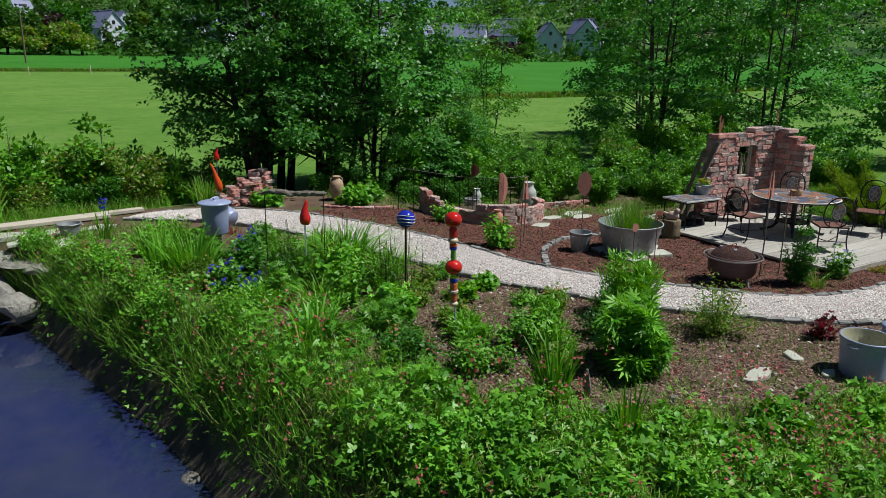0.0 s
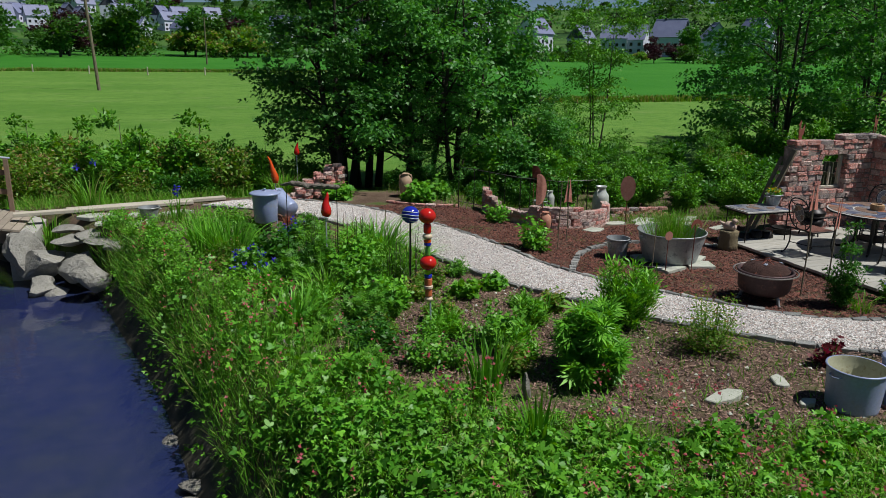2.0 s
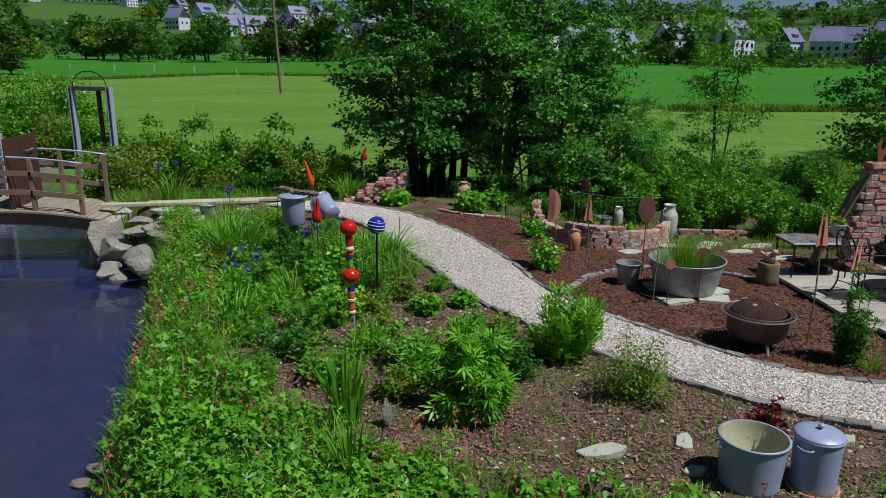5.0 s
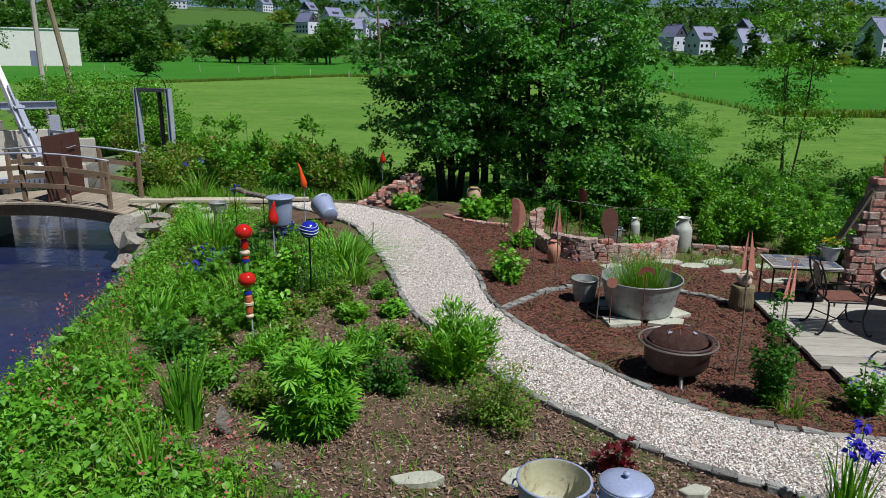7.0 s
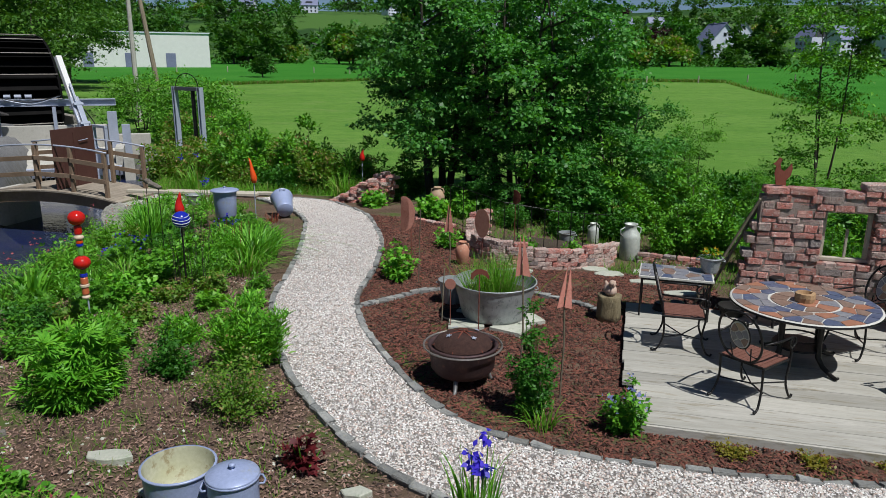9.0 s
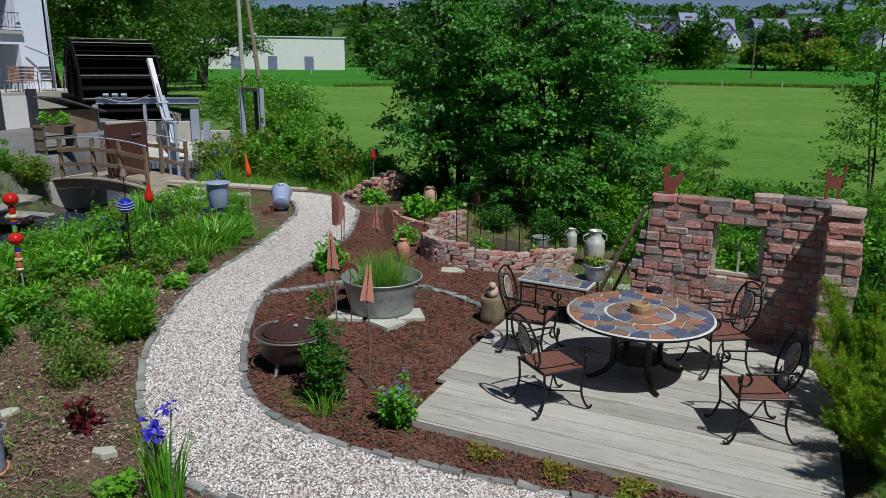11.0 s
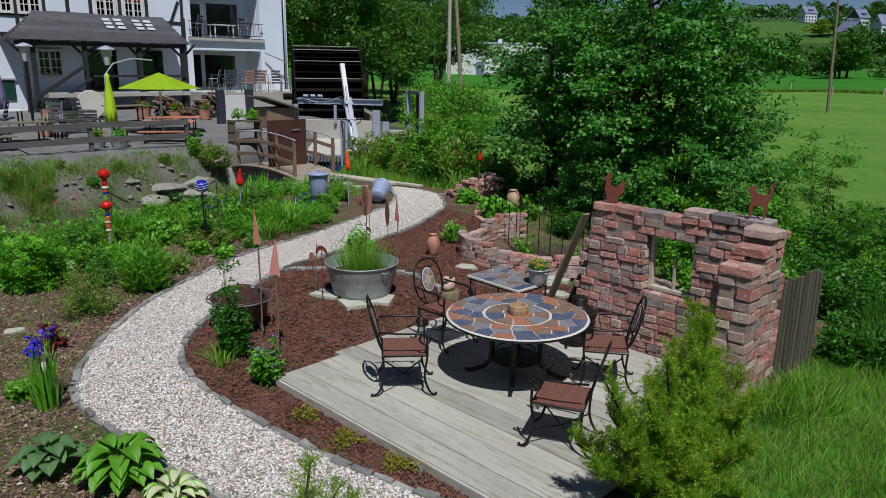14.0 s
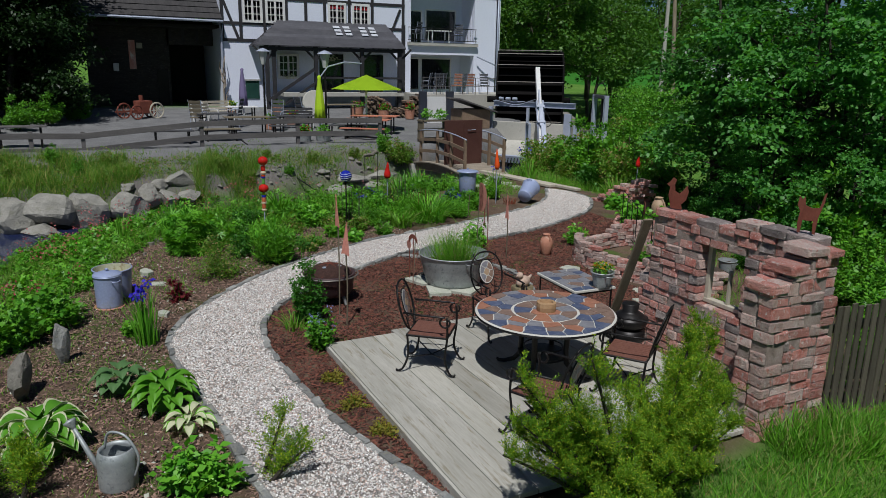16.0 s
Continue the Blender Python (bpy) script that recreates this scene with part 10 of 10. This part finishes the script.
def shed():
    t = thing("dark_gate_posts", (-14.3, 19.5, h1(-14.3, 19.5)), "dark blue-grey timber screen beside the woodpile", "screen")
    for y in (-0.75, 0.75):
        slab_box("post", (0, y, 0.78), (0.2, 0.36, 1.56), surface("blue_black_paint", (0.03, 0.035, 0.05), (0.045, 0.05, 0.07), 0.6, 0, 2, 20, 0.2) if "blue_black_paint" not in bpy.data.materials else bpy.data.materials["blue_black_paint"], t)
    slab_box("panel", (-0.1, 0.05, 0.65), (0.08, 1.2, 1.3), WHITE, t)
    s = thing("tool_shed", (-12.2, 20.3, h1(-12, 20)), "low wooden tool shed with grey sloping roof", "shed")
    slab_box("wall", (0, 0, 0.45), (1.2, 1.5, 0.9), BRIDGEWOOD, s)
    slab_box("roof", (0.1, 0, 1.1), (1.5, 2.1, 0.06), RAILWOOD, s, rot=(-17, 0, 0))
    w = thing("potting_shelf", (-7.4, 16.0, h1(-7.4, 16.0)), "wooden shelf crate with green plants", "shelf")
    for z in (0.15, 0.5, 0.85):
        slab_box("board", (0, 0, z), (0.5, 1.2, 0.05), OLDWOOD, w)
    for y in (-0.55, 0.55):
        slab_box("side", (0, y, 0.45), (0.5, 0.05, 0.9), OLDWOOD, w)
    rng = np.random.default_rng(330)
    p, o = blob_points(rng, [(0, -0.3, 1.05, 0.25, 0.3, 0.25), (0, 0.3, 1.05, 0.25, 0.3, 0.25)], 260, 0.2)
    sow("foliage", LEAF, p, leaf_frames(rng, np.abs(o), 0, 0.6), rng.uniform(0.08, 0.16, 260), LEAF_BRIGHT, w)


shed()
t = thing("guy_cable", (0, 0, 0), "dark cable stretched from the bench to the bank", "cable")
bm = B()
tube(bm, [(-8.8, 8.7, 0.5), (-6.2, 9.3, -0.05), (-3.4, 9.9, -0.6)], 0.02, 5)
part("cable", bm, IRON, t)
t = thing("millstone", on(-18.8, 14.6, 0), "pale round millstone standing on edge", "millstone")
bm = B()
lathe(bm, [(0, -0.09), (0.62, -0.1), (0.66, -0.06), (0.66, 0.06), (0.62, 0.1), (0, 0.09)], 30)
bmesh.ops.transform(bm, matrix=pose(0, 0, 0.64, 0, 72, 0), verts=bm.verts)
part("stone", bm, CONCRETE, t)
t = thing("umbrella_arm", on(-12.3, 12.9), "thin curved metal arm of a lamp", "lamp arm")
bm = B()
tube(bm, [(0, 0, 0), (0, 0, 2.3), (-0.1, 0.4, 2.75), (-0.2, 1.2, 2.95), (-0.2, 2.0, 2.9)], 0.03, 6)
part("arm", bm, STEEL, t)


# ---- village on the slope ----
# white with a blue tint in its colour
FARWHITE = surface("far_bluish_white_wall", (0.62, 0.65, 0.8), (0.72, 0.74, 0.86), 0.9, 0, 0.3, 4, 0.05)
# slate blued and paled to paint in the sky that the roofs reflect
FARSLATE = surface("far_sky_blued_slate", (0.16, 0.18, 0.3), (0.22, 0.24, 0.38), 0.55, 0, 0.3, 3, 0.1)
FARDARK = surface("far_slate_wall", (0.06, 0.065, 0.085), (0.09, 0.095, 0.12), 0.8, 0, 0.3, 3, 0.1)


def village_house(x, y, l, w, h, rise, upper, label, rot):
    t = thing("village_house", (x, y, h1(x, y) - 0.6), label, "house", "village houses", rot=rot)
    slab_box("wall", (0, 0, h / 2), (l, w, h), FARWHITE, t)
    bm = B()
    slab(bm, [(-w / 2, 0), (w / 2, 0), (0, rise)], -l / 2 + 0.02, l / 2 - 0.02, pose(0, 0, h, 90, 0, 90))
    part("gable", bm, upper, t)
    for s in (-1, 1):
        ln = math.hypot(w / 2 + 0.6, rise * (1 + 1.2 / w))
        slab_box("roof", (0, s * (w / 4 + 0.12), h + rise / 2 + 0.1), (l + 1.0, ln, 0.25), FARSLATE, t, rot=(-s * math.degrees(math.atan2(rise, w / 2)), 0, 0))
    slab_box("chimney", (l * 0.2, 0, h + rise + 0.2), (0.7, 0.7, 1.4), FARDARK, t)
    for s in (-1, 1):
        for k in range(4):
            for z in (1.7, 4.4):
                if z < h - 0.8:
                    slab_box("window", (-l / 2 + l * (k + 0.5) / 4, s * (w / 2 + 0.02), z), (1.3, 0.08, 1.4), GLASS, t)
        for k in (-1, 1):
            slab_box("window", (s * (l / 2 + 0.02), k * w * 0.2, h * 0.6), (0.08, 1.1, 1.4), GLASS, t)
        slab_box("window", (s * (l / 2 + 0.03), 0, h + rise * 0.35), (0.08, 1.1, 1.3), GLASS, t)
    slab_box("dormer", (0, -w * 0.3, h + rise * 0.42), (l * 0.4, w * 0.2, 1.5), FARDARK, t)
    return t


V1 = village_house(193.9, 208.8, 12, 10, 7.4, 5.6, FARWHITE, "white village house with slate roof on the slope", 40)
V2 = village_house(170.7, 228.2, 11, 9.5, 7.4, 5.8, FARDARK, "village house with dark slate gable", 120)
V3 = village_house(121, 287.3, 14, 10, 6.4, 5.8, FARWHITE, "long white village house with steep slate roof", 20)
rv = random.Random(12)
VILLAGE = ((3.5, 400, 30), (26.6, 379.1, 80), (185.6, 222.8, 60), (162.7, 252, 140), (151.9, 259.2, 30), (168, 249.4, 130), (-63.1, 372.9, 60), (-43.1, 365.8, 110), (-21.7, 397.9, 20), (-88.5, 408.6, 50), (-94.4, 376.7, 150), (-69.4, 361.9, 20), (-18, 388.4, 100), (-5.4, 398.8, 60), (97.3, 285.1, 20), (136.4, 269.7, 30),
                                (77.6, 321.4, 120), (39.7, 298.1, 110), (84, 300.7, 30), (101.6, 306.3, 60), (5.9, 329.5, 120), (-55, 364.3, 20), (-36.2, 347.3, 110), (-14, 349.9, 130), (-1.7, 380.7, 30), (-30.1, 428.7, 80), (-205.3, 473.6, 20), (-148.3, 474.2, 60), (-260.4, 490.9, 10), (-75, 430, 90), (20, 425, 20), (-110, 440, 70), (60, 390, 100), (110, 350, 40), (215, 235, 90), (-45, 450, 30))
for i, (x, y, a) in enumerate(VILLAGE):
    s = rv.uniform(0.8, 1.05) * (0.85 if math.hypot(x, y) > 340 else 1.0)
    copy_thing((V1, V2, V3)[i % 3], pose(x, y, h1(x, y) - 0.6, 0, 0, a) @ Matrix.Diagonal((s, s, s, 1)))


# ---- trees of the village and the hills ----
def open_ground(x, y):
    """False on the plots before and round a village house."""
    x, y = np.asarray(x, float), np.asarray(y, float)
    ok = np.ones(x.shape, bool)
    a, d = np.arctan2(y - 8, x - 8), np.hypot(x - 8, y - 8)
    for hx, hy, _ in VILLAGE + ((193.9, 208.8, 0), (170.7, 228.2, 0), (121, 287.3, 0)):
        ha, hd = math.atan2(hy - 8, hx - 8), math.hypot(hx - 8, hy - 8)
        ok &= ~((np.abs(a - ha) < 6.5 / hd) & (d > hd - 45) & (d < hd + 8))
    return ok


def far_rows():
    rows = []
    for i in range(80):
        a, d = radians(rf.uniform(38, 142)), rf.uniform(205, 245)
        low = a < radians(84)
        x, y = 8 + d * math.cos(a), 5 + d * math.sin(a)
        if open_ground(x, y) or rf.random() < 0.25:
            rows.append((x, y, rf.uniform(0.32, 0.6) if low else rf.uniform(0.8, 1.3)))
    for i in range(130):
        a, d = radians(rf.uniform(30, 160)), 250 + 330 * rf.random()
        x, y = 8 + d * math.cos(a), 5 + d * math.sin(a)
        if open_ground(x, y):
            rows.append((x, y, rf.uniform(0.6, 1.2)))
    return rows


for i, (x, y, s) in enumerate(far_rows()):
    src = (F1, F2, F1, F5, F4, F2, F1, F5, F2, F1)[i % 10] if i % 29 else F3
    copy_thing(src, pose(x, y, h1(x, y) - 0.4, 0, 0, rf.uniform(0, 360)) @ Matrix.Diagonal((s, s, s * rf.uniform(0.85, 1.15), 1)))


for x, y, s in ((38.5, 227.9, 1.0), (45.1, 226.9, 1.15), (49.4, 226.2, 0.95), (70.4, 221.2, 1.1), (31, 228.8, 0.7), (78, 219, 0.9), (90, 215, 1.1), (104, 208, 0.8)):
    copy_thing(F4, pose(x, y, h1(x, y) - 0.4, 0, 0, rf.uniform(0, 360)) @ Matrix.Diagonal((s, s, s, 1)))


def far_forest():
    """The wooded hills as one mass of leaf clumps on uneven crowns."""
    rng = np.random.default_rng(401)
    cn = 3400
    a, d = np.radians(rng.uniform(25, 165, cn)), 255 + 430 * rng.random(cn) ** 0.75
    x, y = 8 + d * np.cos(a), 5 + d * np.sin(a)
    patch = np.sin(x * 0.021 + 1.3) * np.cos(y * 0.017) + 0.5 * np.sin(x * 0.05 + y * 0.043)
    keep = (patch > -0.25) & open_ground(x, y) & ((d > 400) | (a > radians(112)) | (rng.random(cn) < 0.25))
    x, y = x[keep], y[keep]
    cn, per = len(x), 34
    h, w = rng.uniform(4, 10, cn), rng.uniform(3, 6, cn)
    v = rng.normal(size=(cn * per, 3))
    v /= np.linalg.norm(v, axis=1, keepdims=True)
    v[:, 2] = np.abs(v[:, 2]) * 1.2 - 0.25
    base = np.column_stack([x, y, height(x, y) + h * 0.5])
    pos = np.repeat(base, per, 0) + v * np.repeat(np.column_stack([w, w, h * 0.5]), per, 0) * rng.uniform(0.7, 1.05, (cn * per, 1))
    # low hedge along the far edge of the meadow
    hn, hp = 620, 26
    ha, hd = np.radians(rng.uniform(32, 150, hn)), rng.uniform(204, 226, hn)
    hx, hy = 8 + hd * np.cos(ha), 5 + hd * np.sin(ha)
    k = np.sin(ha * 31) + np.sin(ha * 57 + 1) > -0.3
    hx, hy = hx[k], hy[k]
    hh, hw = rng.uniform(1.5, 4.5, len(hx)), rng.uniform(1.5, 3.2, len(hx))
    e = rng.normal(size=(len(hx) * hp, 3))
    e /= np.linalg.norm(e, axis=1, keepdims=True)
    e[:, 2] = np.abs(e[:, 2])
    hedge = np.repeat(np.column_stack([hx, hy, height(hx, hy) + 0.1]), hp, 0) + e * np.repeat(np.column_stack([hw, hw, hh]), hp, 0) * rng.uniform(0.6, 1.05, (len(e), 1))
    tagged(sow("far_hedge", LOBED, hedge, leaf_frames(rng, e, 0.1, 0.6), rng.uniform(0.5, 1.1, len(e)), LEAF_FAR, None, "bushy green hedge along the far edge of the meadow"), "", "hedge", kind="stuff")
    kind = np.repeat(rng.random(cn), per)
    for lo, hi, m, lb in ((0, 0.5, LEAF_FAR, "mixed green forest on the distant hills"), (0.5, 0.8, LEAF_DARK, "darker forest trees on the distant hills"), (0.8, 1.01, LEAF_GLOOM, "dark conifers in the distant forest")):
        k = (kind >= lo) & (kind < hi)
        tagged(sow("far_forest", LOBED, pos[k], leaf_frames(rng, v[k], 0.1, 0.6), rng.uniform(1.3, 2.6, k.sum()), m, None, lb), "", "forest", kind="stuff")


far_forest()


def factory_hall():
    t = thing("factory_hall", (-95.3, 138.9, h1(-95, 139) - 0.3), "long low white factory hall beyond the meadow", "hall", rot=36.5)
    slab_box("wall", (0, 0, 3.6), (32, 12, 7.2), WHITE, t)
    slab_box("roof_edge", (0, 0, 7.3), (32.4, 12.4, 0.25), FARWHITE, t)
    slab_box("roof_vent", (-4, 0, 7.9), (0.9, 0.9, 1.0), FARWHITE, t)
    for k in range(3):
        slab_box("gate", (-8 + 8 * k, -6.03, 1.6), (2.0, 0.08, 3.0), FARSLATE, t)


factory_hall()


def pole(x, y, h, label, strut=None, lean=(0, 0)):
    t = thing("power_pole", on(x, y, -0.2), label, "pole")
    bm = B()
    tube(bm, [(0, 0, 0), (lean[0], lean[1], h)], [0.16, 0.11], 8)
    part("pole", bm, OLDWOOD if strut is None else CONCRETE, t)
    if strut:
        bm = B()
        tube(bm, [(strut[0], strut[1], 0), (0.2, 0.1, h)], [0.15, 0.11], 8)
        part("strut", bm, OLDWOOD, t)
    bm = B()
    box(bm, (lean[0], lean[1], h - 0.3), (1.4, 0.1, 0.1))
    part("crossarm", bm, OLDWOOD, t)


pole(-18.6, 38.2, 11, "tall power pole with a leaning strut", (3.0, -1.6))
pole(-5.6, 75.2, 11, "brown wooden power pole in the meadow", None, (-0.5, 0))
pole(6.7, 149.1, 9, "wooden power pole far out in the meadow")
for i in range(16):
    x = -70 + i * 7.5
    y = 118 + 10 * math.sin(i * 0.5)
    t = thing("fence_post", on(x, y), "pale wooden pasture fence post", "post", "pasture fence posts")
    bm = B()
    tube(bm, [(0, 0, -0.1), (0, 0, 1.1)], 0.09, 6)
    part("post", bm, PALEWOOD, t)
